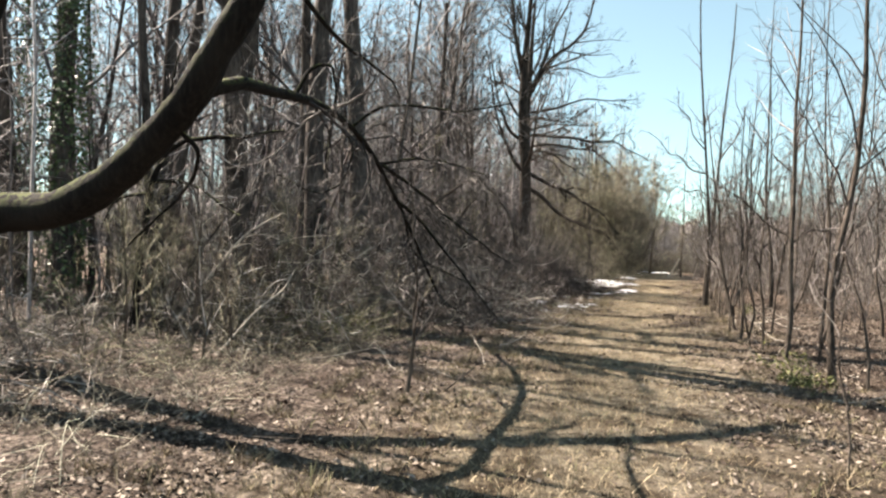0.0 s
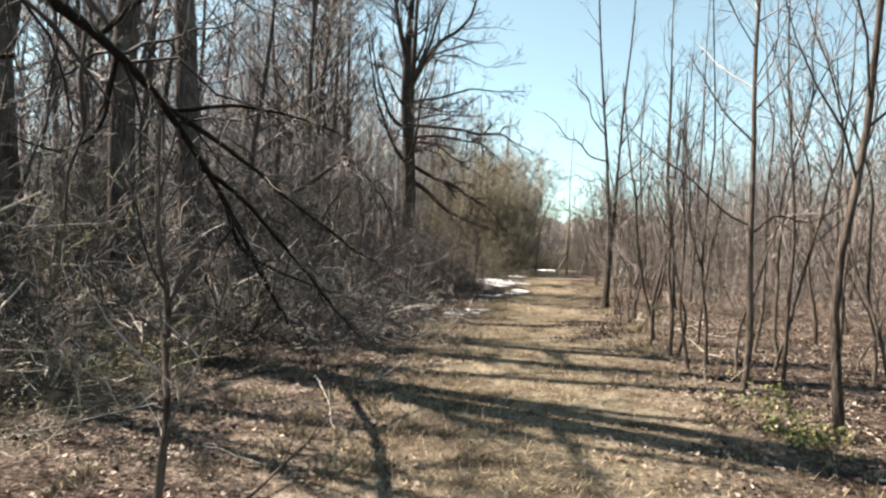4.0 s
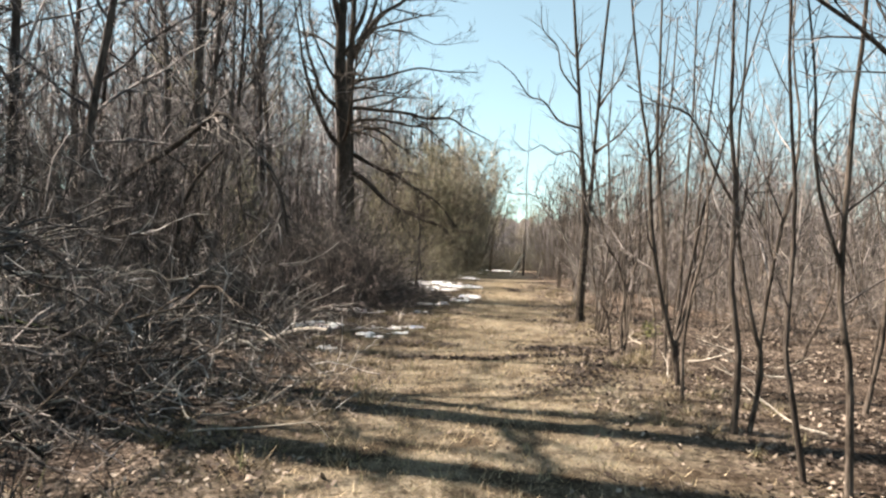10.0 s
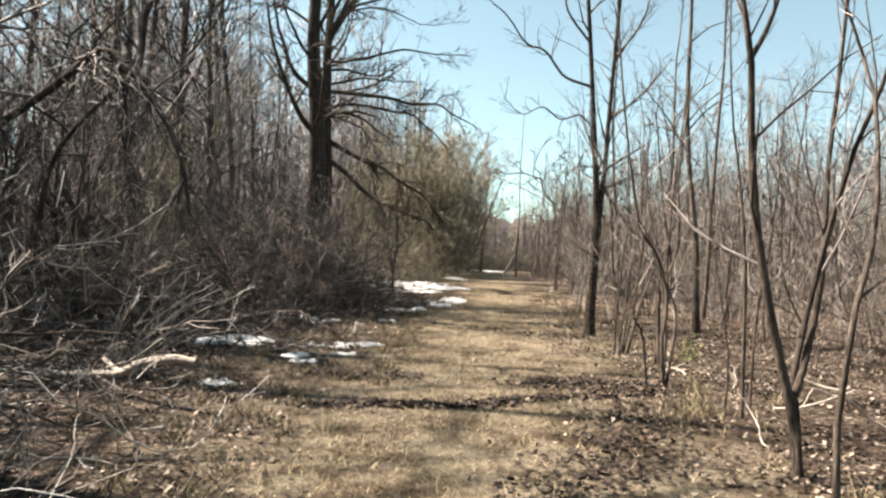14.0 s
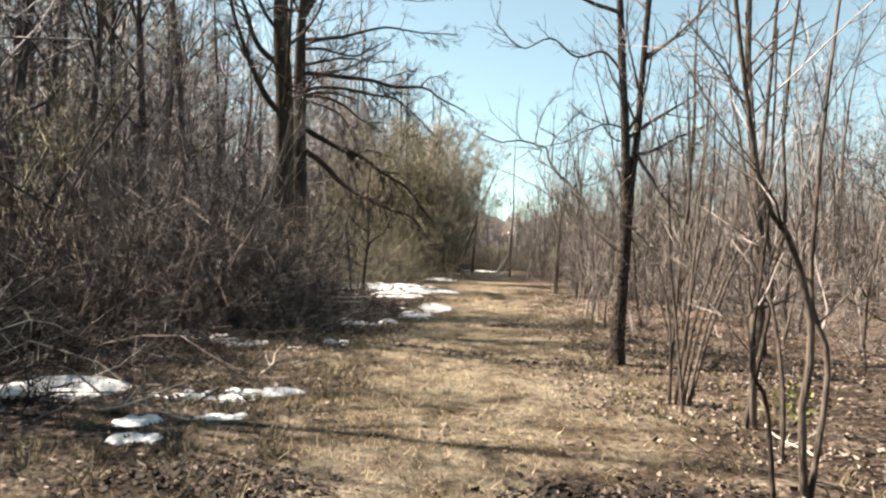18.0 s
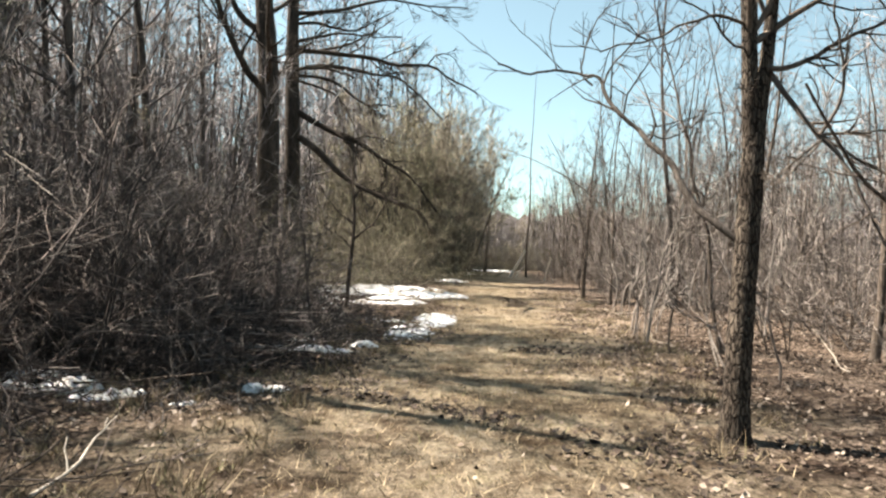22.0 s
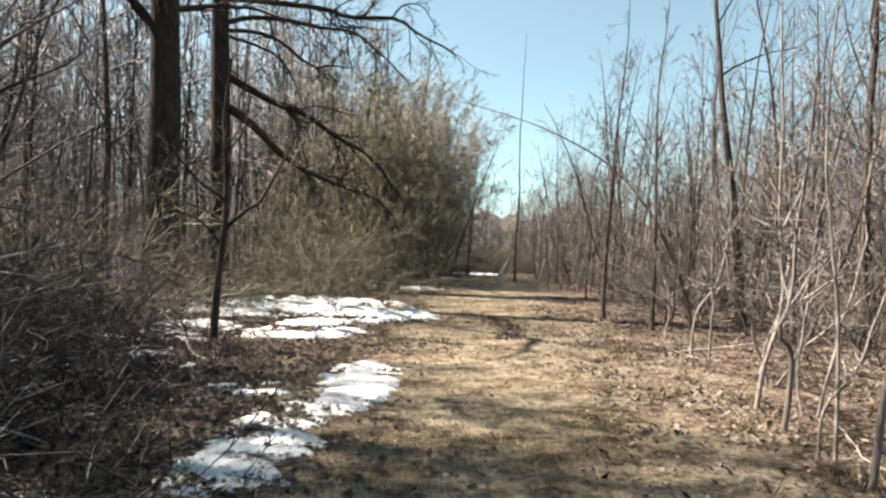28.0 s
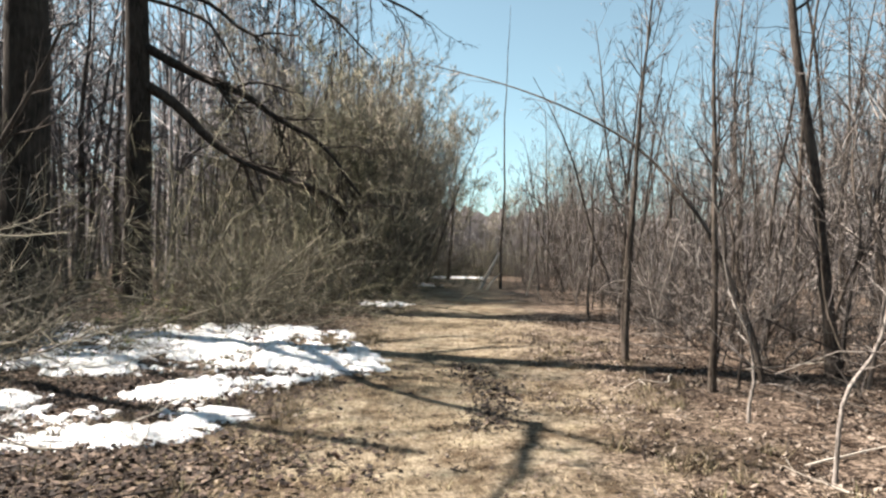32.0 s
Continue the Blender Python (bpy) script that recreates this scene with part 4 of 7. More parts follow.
rod_tree("arched_tree", [
    ([(-8.0, 11.4, -0.2), (-7.2, 10.9, 2.0), (-6.5, 10.4, 3.2), (-5.9, 10.0, 4.1), (-5.31, 9.62, 4.8), (-4.82, 9.32, 5.3), (-4.35, 9.4, 5.65), (-3.8, 9.64, 6.0), (-2.75, 10.2, 6.8), (-1.4, 11.66, 8.0)], 0.29, "trunk"),
    ([(-4.82, 9.32, 5.3), (-4.1, 9.3, 6.2), (-3.5, 9.1, 7.4), (-3.2, 9.0, 9.0)], 0.07, "limb"),
    ([(-2.75, 10.2, 6.8), (-2.4, 10.1, 7.6), (-2.0, 9.8, 8.6)], 0.05, "limb")], BARK_MOSSY, TWIG_DARK, "dark tree bowed in an arch over the undergrowth", 203, 6, 3, 0.35, 0.01)
rod_tree("crooked_tree", [
    ([(-4.96, 12.91, -0.1), (-4.87, 12.85, 0.81), (-4.72, 12.79, 2.17), (-4.6, 12.73, 2.77), (-4.13, 12.67, 3.41), (-3.06, 12.61, 3.53), (-2.2, 12.5, 3.7)], 0.085, "trunk"),
    ([(-4.66, 12.75, 2.7), (-4.0, 12.74, 2.71), (-3.38, 12.58, 2.49), (-2.86, 12.41, 2.27)], 0.04, "limb"),
    ([(-4.7, 12.8, 2.5), (-5.32, 13.06, 2.4), (-5.72, 13.21, 1.94)], 0.035, "limb"),
    ([(-4.2, 12.7, 3.35), (-4.3, 12.6, 4.2), (-4.0, 12.6, 5.2)], 0.04, "limb")], BARK_MOSSY, TWIG_BRUSH, "dark crooked small tree with bent limbs in undergrowth", 201, 10, 5, 0.35, 0.02)


def ivy_tree(x, y, h, r, seed):
    rng = np.random.default_rng(seed)
    ob = tall_tree(rng, "ivy_clad_tree", h, r, BARK_WOOD, TWIG_GREY, "tall bare trunk clad in dark green ivy", 14, 0.45)
    s = Shape()
    n = 2600
    z = rng.uniform(0.1, h * 0.5, n)
    th = rng.uniform(0, 6.28, n)
    rr = r * (1.05 - z / h * 0.8) + rng.exponential(0.09, n)
    p = np.stack([rr * np.cos(th), rr * np.sin(th), z], 1)
    out = np.stack([np.cos(th), np.sin(th), np.zeros(n)], 1)
    u = unit(rng.normal(0, 1, (n, 3))) * rng.uniform(0.03, 0.06, (n, 1))
    s.leaves(p, u, unit(np.cross(u, out + rng.normal(0, 0.5, (n, 3)))) * 0.04, out * 0.015)
    part("ivy", s, IVY, ob, "dark green ivy leaves")
    return place(ob, x, y, 0.3)


ivy_tree(-7.9, 15.6, 15, 0.33, 21)
ivy_tree(-11.5, 19.5, 17, 0.32, 22)

# ---- woods on the shaded side ----
def view_line(x0, y):
    """A line that keeps the oaks clear of nearer trees."""
    return x0 + 0.054 * y


rng = np.random.default_rng(31)
tall = [tall_tree(np.random.default_rng(40 + i), "bare_tree", h, r, BARK_WOOD, TWIG_HAZE, lab, limbs, low, 6, group="trees of the woods")
        for i, (h, r, limbs, low, lab) in enumerate([
            (14, 0.11, 20, 0.2, "tall slender bare woodland tree with grey bark"),
            (16, 0.15, 22, 0.25, "tall bare woodland tree with spreading crown"),
            (12, 0.075, 17, 0.15, "thin bare woodland tree with grey twigs"),
            (18, 0.2, 24, 0.25, "large bare woodland tree with dark bark"),
            (10, 0.06, 16, 0.15, "slim young bare woodland tree")])]
spots = []
for y in np.arange(14, 30, 2.9):
    spots.append((view_line(-5.2, y) - rng.uniform(0, 7.0), y + rng.uniform(-0.8, 0.8)))
for y in np.concatenate([np.arange(24, 44, 1.2), np.arange(44, 60, 2.2)]):
    spots.append((view_line(-1.0, y) - rng.uniform(0, 1) ** 1.4 * 16.0, y + rng.uniform(-0.5, 0.5)))
for y in np.arange(61, 100, 0.7):
    spots.append((lane_x(y) - 5.0 - rng.uniform(0, 26.0), y + rng.uniform(-0.5, 0.5)))
spots += [(-10.5, 16), (-12, 15), (-9.5, 24), (-13, 20), (-6.5, 26), (-15, 17), (-8.4, 17.5), (-11, 21), (-4.4, 28.5), (-8, 30), (1, 53), (2.2, 58), (-1, 50), (0.4, 60), (-6, 35), (-3, 55), (-1.8, 44), (-4.6, 46), (-0.4, 47.5), (-3.4, 50.5), (0.8, 56.5), (-6.4, 52), (-2, 58.5), (-5.2, 60)]
spots = [p for p in spots if not (p[0] > 1.6 and 40 < p[1] < 57)]
spread(tall, rng, spots, 0.75, 1.15)
crowned = [tall_tree(np.random.default_rng(240 + i), "crowned_tree", h, 0.13, BARK_WOOD, TWIG_GREY, "tall bare tree with a dense crown of fine twigs", 36, 0.28, 13, group="dense-crowned trees", tip=0.007)
           for i, h in enumerate((17, 20))]
spread(crowned, rng, [(view_line(o, y), y) for o, y in ((-2.4, 40), (-3.4, 36), (-5.0, 42), (-6.0, 38), (-2.8, 33), (-2.0, 35.5), (-0.9, 37.5), (-3.2, 34.5), (-8.5, 40), (-11, 36), (-4.4, 54), (-6.2, 52), (-3.4, 63), (-11, 55), (-18, 18), (-20, 24), (-22, 32), (-15, 22), (-8.6, 27), (-10, 29), (-11.5, 26), (-13, 28), (-14, 32), (-9.6, 32), (-12, 34))], 0.85, 1.1)
# trees whose long shadows cross the lane
for i, (x, y, h, r) in enumerate([(-2.05, 19.95, 17, 0.28), (-0.1, 32.4, 13, 0.12), (-6.9, 17.6, 20, 0.19), (-5.0, 25.5, 18, 0.12), (0.6, 45.5, 15, 0.14), (-5.4, 14.5, 15, 0.1), (-3.1, 18.7, 18, 0.27), (-8.5, 22.0, 17, 0.2)]):
    place(tall_tree(np.random.default_rng(46 + i), "woodland_tree", h, r, BARK_WOOD, TWIG_GREY, "tall dark bare tree at the edge of the woods", 8, 0.6, 3, taper=0.6), x, y)
rod_tree("swayed_tree", [
    ([(-4.85, 18.3, -0.2), (-4.85, 17.7, 3.0), (-4.85, 17.1, 6.0), (-4.85, 16.5, 9.0), (-4.85, 15.5, 14.0), (-4.8, 14.7, 18.0)], 0.3, "trunk"),
    ([(-4.75, 17.3, 5.0), (-4.45, 17.1, 7.0), (-4.3, 16.7, 9.5), (-4.25, 15.8, 14.0), (-4.2, 15.2, 18.0)], 0.22, "trunk"),
    ([(-4.85, 16.65, 8.3), (-4.2, 16.6, 9.4), (-3.8, 16.5, 11.0), (-3.7, 16.4, 13.5)], 0.1, "limb"),
    ([(-4.85, 16.3, 10.0), (-5.6, 16.2, 11.0), (-6.1, 16.1, 12.5), (-6.3, 16.0, 15.0)], 0.1, "limb"),
    ([(-4.85, 15.65, 13.2), (-4.2, 15.0, 14.4), (-3.9, 14.7, 16.5)], 0.08, "limb")], BARK_WOOD, TWIG_GREY, "tall dark forked tree swaying towards the lane", 49, 9, 6, 0.7, 0.03)
bushy = [fuzz_tree(np.random.default_rng(50 + i), "bushy_tree", h, r, BARK_WOOD, m, lab, "bushy undergrowth trees")
         for i, (h, r, m, lab) in enumerate([
             (6.5, 0.045, TWIG_HAZE, "bushy bare undergrowth tree with grey twigs"),
             (5.0, 0.035, TWIG_RED, "bushy bare undergrowth tree with brown twigs"),
             (8.0, 0.06, TWIG_HAZE, "tall bushy bare undergrowth tree"),
             (7.0, 0.05, TWIG_OLIVE, "bushy bare undergrowth tree with olive-tan twigs")])]
spots = []
for y in np.concatenate([np.arange(11, 26, 3.4), np.arange(26, 39, 1.2), np.arange(40, 62, 3.2)]):
    spots.append((view_line(-3.4 if y < 26 else -2.0, y) - rng.uniform(0, 6.0), y + rng.uniform(-0.5, 0.5)))
spots += [(2.6, 32.0), (1.6, 31.0), (3.2, 33.6), (2.0, 33.4), (3.4, 35.2), (4.0, 36.5), (3.0, 36.9)]
for y in np.arange(30, 38, 1.2):
    spots.append((view_line(0.2, y) - rng.uniform(0, 2.0), y + rng.uniform(-0.5, 0.5)))
spread(bushy, rng, spots, 0.6, 1.0)
margin = [fuzz_tree(np.random.default_rng(55 + i), "lane_edge_tree", h, r, BARK_WOOD, m, "dense twiggy bare tree lining the lane", "trees lining the lane", 16, 6, 10, 0.06, 0.009)
          for i, (h, r, m) in enumerate([(9.0, 0.06, TWIG_OLIVE), (10.5, 0.07, TWIG_FUZZ), (8.0, 0.05, TWIG_FUZZ)])]
spots = []
for y in 59 + 36 * np.linspace(0, 1, 36) ** 1.3:
    spots.append((lane_x(y) - 3.8 - rng.uniform(0, 7.0), y + rng.uniform(-0.5, 0.5)))
for y in np.arange(57, 76, 1.6):
    spots.append((lane_x(y) - 3.6 - rng.uniform(0, 2.0), y))
for y in np.arange(58, 84, 0.9):
    spots.append((lane_x(y) - 2.0 - rng.uniform(0, 2.6), y))
for y in np.arange(57.5, 68, 0.8):
    spots.append((lane_x(y) - 5.5 - rng.uniform(0, 4.0), y))
for x in np.arange(-9, 14, 1.5):
    spots.append((lane_x(88) + x, 88 + rng.uniform(-4, 5)))
spread(margin, rng, spots, 0.8, 1.25)


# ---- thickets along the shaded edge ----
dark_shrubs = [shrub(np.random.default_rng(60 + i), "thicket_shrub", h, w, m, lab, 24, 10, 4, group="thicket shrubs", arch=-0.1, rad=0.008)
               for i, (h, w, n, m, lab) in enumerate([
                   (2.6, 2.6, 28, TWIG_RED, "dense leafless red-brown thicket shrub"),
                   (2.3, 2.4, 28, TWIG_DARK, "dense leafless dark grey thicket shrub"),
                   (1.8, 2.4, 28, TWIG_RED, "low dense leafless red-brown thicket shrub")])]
spots = []
for y in np.arange(26.5, 38.6, 0.6):
    near = 0.0 if 29 < y < 33 else 1.4 if y >= 33 else 0.8
    spots.append((lane_x(y) - 3.9 - near - rng.uniform(0.2, 1.6), y + rng.uniform(-0.4, 0.4)))
    spots.append((lane_x(y) - 6.0 - rng.uniform(0.0, 2.6), y + rng.uniform(-0.4, 0.4)))
for y in np.arange(28.5, 32.0, 0.7):
    spots.append((lane_x(y) - 4.4 - rng.uniform(0.0, 1.2), y))
for y in np.arange(25.0, 40, 1.1):
    spots.append((lane_x(y) - 8.0 - rng.uniform(0.0, 3.0), y))
spread(dark_shrubs, rng, spots, 0.8, 1.25)
for x, y in ((3.2, 30.6), (3.9, 30.9), (2.6, 31.2), (3.4, 31.6), (4.4, 31.7), (3.0, 30.0), (2.2, 30.2), (3.7, 30.1), (4.3, 30.7)):
    place(copy_thing(dark_shrubs[1], Matrix()), x, y, rng.uniform(0, 6.28), rng.uniform(1.2, 1.5))
olive_shrubs = [shrub(np.random.default_rng(65 + i), "hedge_shrub", h, w, m, lab, n, 7, 4, group="shrubs below the oaks", arch=-0.07)
                for i, (h, w, n, m, lab) in enumerate([
                    (3.0, 2.8, 24, TWIG_OLIVE, "leafless olive-tan shrub below the oaks"),
                    (2.3, 2.4, 24, TWIG_FUZZ, "leafless soft tan shrub below the oaks"),
                    (2.6, 2.6, 24, TWIG_FUZZ, "leafless straw-tan shrub below the oaks")])]
spots = []
for y in np.arange(39.0, 58, 0.9):
    spots.append((lane_x(y) - 4.0 - rng.uniform(0.2, 2.2) - (2.3 if y < 46.5 else 0.0), y + rng.uniform(-0.4, 0.4)))
    if int(y * 10) % 3 == 0:
        spots.append((lane_x(y) - 6.5 - rng.uniform(0.5, 5.0), y + rng.uniform(-0.4, 0.4)))
for y in np.arange(58, 92, 1.7):
    spots.append((lane_x(y) - 2.8 - rng.uniform(0.2, 2.4), y + rng.uniform(-0.4, 0.4)))
for x in np.arange(-6, 9, 1.0):
    spots.append((lane_x(84) + x, 84 + rng.uniform(-2, 2)))
    spots.append((lane_x(93) + 1.4 * x, 93 + rng.uniform(-2, 2)))
spread(olive_shrubs, rng, spots, 0.8, 1.3)
for y in np.arange(49.5, 66, 1.1):
    ob = copy_thing(olive_shrubs[int(rng.integers(3))], Matrix())
    place(ob, lane_x(y) - 4.4 - rng.uniform(0.2, 2.6), y, rng.uniform(0, 6.28), rng.uniform(1.4, 1.75))
far_kind = shrub(np.random.default_rng(68), "far_thicket", 5.0, 4.0, TWIG_HAZE, "dense grey-brown thicket closing the lane's far end", 34, 6, 4, -0.06, "far thickets", 0.026)
spread([far_kind], rng, [(lane_x(90) + x, 90 + 3 * math.sin(2.1 * x)) for x in np.arange(-7, 9, 1.25)], 0.9, 1.25)
low = shrub(np.random.default_rng(69), "low_brushwood", 0.7, 1.5, TWIG_RED, "low tangle of dark dead stems on leaf litter", 26, 5, 4, -0.2, "low brushwood", 0.008)
spread([low], rng, [(5.4, 33.4), (6.3, 34.6), (5.7, 35.7), (6.3, 32.8), (4.8, 31.9), (6.9, 36.0), (5.0, 29.4), (4.0, 27.0), (3.4, 25.8), (2.9, 23.9), (5.0, 30.6), (4.2, 30.0), (5.4, 31.0), (5.9, 32.0), (4.9, 33.0), (6.9, 33.8), (6.2, 35.8), (5.2, 34.6), (6.6, 37.4), (7.4, 36.9), (5.6, 36.8), (4.4, 28.6), (3.3, 27.4), (4.6, 38.4), (3.6, 29.6), (4.6, 29.8), (5.2, 30.2), (4.6, 31.2), (5.6, 31.6), (3.9, 30.8), (3.2, 30.2), (5.5, 32.6), (4.3, 32.4)], 0.7, 1.2)
spots = [(-4.3, 6.9), (-3.7, 9.8), (-4.6, 8.6), (-2.9, 12.2), (-5.4, 10.4)]
spots += [(lane_x(y) - 4.2 - rng.uniform(1.2, 6.5), y) for y in np.arange(12, 25, 0.75)]
spread([shrub(np.random.default_rng(70 + i), "bramble_shrub", h, 2.0, m, "tangled dry bramble with light arching stems", 30, 6, 4, -0.14, "brambles", 0.008)
        for i, (h, m) in enumerate([(1.5, TWIG_BRUSH), (1.9, TWIG_OLIVE), (1.2, TWIG_BRUSH)])], rng, spots, 0.75, 1.3)

# ---- heaps of fallen branches ----
for i, (x, y, w, h, hd) in enumerate([(-0.7, 15.7, 1.9, 2.2, None), (-0.9, 16.6, 2.6, 3.0, None), (0.4, 17.6, 2.0, 2.2, 0.3), (-2.4, 14.6, 2.4, 2.8, None), (-0.5, 20.2, 2.4, 2.6, 0.5),
                                      (-2.6, 19.2, 2.8, 3.4, None), (0.2, 23.2, 2.0, 1.8, 0.4), (1.6, 26.4, 1.5, 1.3, None), (3.2, 29.8, 1.8, 1.1, None), (-3.6, 16.8, 2.6, 3.2, None), (-2.2, 13.0, 1.6, 2.0, None),
                                      (2.2, 31.6, 1.9, 1.8, 0.5), (3.7, 34.4, 2.0, 1.8, 0.4), (4.6, 37.3, 2.0, 1.9, None), (5.6, 33.6, 1.5, 0.7, None), (3.9, 39.6, 1.8, 1.6, 0.5), (0.5, 16.7, 1.0, 0.9, None), (1.5, 17.5, 1.2, 1.0, 0.3), (1.6, 19.3, 1.1, 0.8, None)]):
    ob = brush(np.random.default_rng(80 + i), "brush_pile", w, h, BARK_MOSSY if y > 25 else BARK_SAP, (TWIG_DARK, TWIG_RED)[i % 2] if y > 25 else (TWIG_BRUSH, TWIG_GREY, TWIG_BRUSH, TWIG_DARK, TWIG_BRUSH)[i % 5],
               "tangled heap of fallen grey branches beside the lane", 28, hd, 7 if y < 25 else 40, y > 25)
    place(ob, x, y)


fan = np.random.default_rng(51)
rod_tree("shoot_fan", [([(2.0 + 0.03 * k, 21.6, -0.05), (2.05 + 0.5 * q * x, 21.7, 0.5 * q * z), (2.1 + q * x, 21.8 + 0.1 * k % 0.4, 0.92 * q * z)], 0.011, "stem")
                       for k, (x, z, q) in enumerate([(fan.uniform(0.0, 1.5), fan.uniform(0.5, 1.4), fan.uniform(0.8, 1.1)) for _ in range(13)])],
         BARK_PALE, TWIG_BRUSH, "fan of pale dry shoots rising from the brush", 202, 4, 3, 0.4, 0.012, reach=0.3)


# tall thicket behind the fallen branches
rng = np.random.default_rng(45)
tangles = [fuzz_tree(np.random.default_rng(340 + i), "thicket_tree", h, 0.035, BARK_SAP, m, "dense thicket of bare crooked stems", "tall thicket", 16, 6, 7, 0.05, 0.003)
           for i, (h, m) in enumerate([(4.2, TWIG_DARK), (5.2, TWIG_GREY), (3.6, TWIG_RED), (4.8, TWIG_DARK)])]
spots = [(-2.2 + rng.uniform(-2.6, 2.2) + 0.1 * (y - 18), y) for y in np.arange(20.5, 29, 0.5)]
spots += [(-6.5 + rng.uniform(-2.2, 2.2), y) for y in np.arange(21, 27, 0.8)]
spots += [(-3.5 + rng.uniform(-5, 3.6), y) for y in np.arange(23, 33, 0.45)]
spots += [(-10.5 + rng.uniform(-2.5, 2.5), y) for y in np.arange(14, 34, 1.2)]
spread(tangles, rng, spots, 0.75, 1.15)
pale_tangles = [fuzz_tree(np.random.default_rng(350 + i), "thicket_tree", h, 0.025, BARK_SAP, m, "pale thicket of thin bare crooked stems", "pale thicket", 12, 5, 5, 0.05, 0.002)
                for i, (h, m) in enumerate([(3.2, TWIG_BRUSH), (2.6, TWIG_STRAW), (3.8, TWIG_OLIVE)])]
spread(pale_tangles, rng, [(-3.6 - 0.12 * (y - 10) + rng.uniform(-3.5, 1.4), y) for y in np.arange(10.5, 21, 0.6)] + [(-9 + rng.uniform(-3, 4), y) for y in np.arange(14, 26, 0.8)], 0.7, 1.1)


def broken_tree():
    """A snapped tree whose top hangs down in an arch over the fallen branches."""
    rng = np.random.default_rng(46)
    root = rooted("broken_tree", -2.2, 26.2)
    o = np.array([-2.2, 26.2, 0])
    for ctrl, r0, k in (([(-2.2, 26.2, -0.1), (-1.9, 26.0, 1.4), (-1.3, 25.8, 2.6), (-0.65, 25.5, 3.22), (0.07, 25.25, 3.7), (0.6, 25.0, 4.1), (1.07, 24.75, 4.37), (1.46, 24.5, 3.96), (1.94, 24.25, 3.4), (2.33, 24.0, 2.66), (2.5, 23.9, 1.9)], 0.085, 40),
                        ([(0.2, 24.9, 1.2), (0.3, 24.7, 1.9), (0.48, 24.6, 2.66), (0.9, 24.6, 3.39), (1.2, 24.6, 3.75), (1.45, 24.5, 3.9)], 0.05, 16),
                        ([(1.3, 24.6, 4.15), (1.5, 24.4, 3.4), (1.55, 24.3, 2.7), (1.7, 24.2, 2.0)], 0.03, 14),
                        ([(0.55, 24.9, 2.2), (1.0, 24.5, 1.5), (1.4, 24.2, 0.9), (1.7, 24.0, 0.4)], 0.045, 10),
                        ([(-0.6, 25.5, 3.2), (-0.4, 25.2, 2.6), (-0.5, 25.0, 1.9), (-0.3, 24.8, 1.2)], 0.03, 12)):
        s, c = Shape(), Shape()
        p = (curve_points(ctrl, 20) - o)[None]
        p = p + np.cumsum(rng.normal(0, 0.014, p.shape), axis=1) * np.linspace(0.1, 1, 20)[None, :, None]
        q = np.linspace(r0, r0 * 0.35, 20)[None]
        s.tubes(p, q, 7)
        a, d, L, R = spawn(rng, p, q, k, 0.3, 1.0, 0.95, 0.22, 0.35, -0.25, 0.3)
        p1, r1 = stems(rng, a, d, L, R * 0.4, R * 0 + 0.005, 6, 0.25, -0.08)
        c.tubes(p1, r1, 4)
        a, d, L, R = spawn(rng, p1, r1, 6, 0.15, 1.0, 0.85, 0.5, 0.35, -0.05, 0.4)
        p2, r2 = stems(rng, a, d, L, R * 0.6, R * 0 + 0.003, 4, 0.25, -0.03)
        c.tubes(p2, r2, 3)
        limb = part("limb", s, BARK_OAK, root)
        tagged(part("twig_spray", c, TWIG_DARK, limb), kind="stuff")
    tagged(root, "snapped dark tree arching down over fallen branches", "tree")


broken_tree()


# ---- saplings on the sunny side ----
def stand(kind_label, x, y, h, r, seed, lean=0.05, stemsn=1, fork=0.0, wob=0.09, mat=BARK_SAP, twig=TWIG_GREY, branches=10, low=0.3, fan=0.75):
    ob = sapling(np.random.default_rng(seed), "sapling", h, r, mat, twig, kind_label, stemsn, branches, 3, low, wob, lean, fork, "saplings along the lane", fan)
    place(ob, x, y)


SLIM = "slim bare sapling with brown bark among leaf litter"
near = [(6.13, 10.75, 9.5, 0.062), (6.49, 10.54, 4.0, 0.03), (7.2, 14.3, 6.0, 0.03), (7.58, 14.04, 6.5, 0.032), (7.1, 17.07, 5.0, 0.028), (7.46, 17.78, 6.0, 0.03), 
        (8.69, 16.28, 7.0, 0.035), (8.59, 15.33, 7.0, 0.04), (8.69, 21.7, 4.5, 0.024), (8.1, 17.2, 6.5, 0.034),
        (8.8, 23.1, 4.0, 0.02), (11.5, 30.3, 4.0, 0.024), (12.26, 30.15, 7.0, 0.04), (4.11, 6.67, 2.4, 0.014), (0.35, 8.96, 2.6, 0.04)]
for i, (x, y, h, r) in enumerate(near):
    stand(SLIM, x, y, h, r * 0.8, 100 + i, 0.025, 1, 0.0, 0.06 if h > 8 else 0.12, branches=14 if h > 6 else 10, low=0.22)
ALONG = "saplings along the lane"
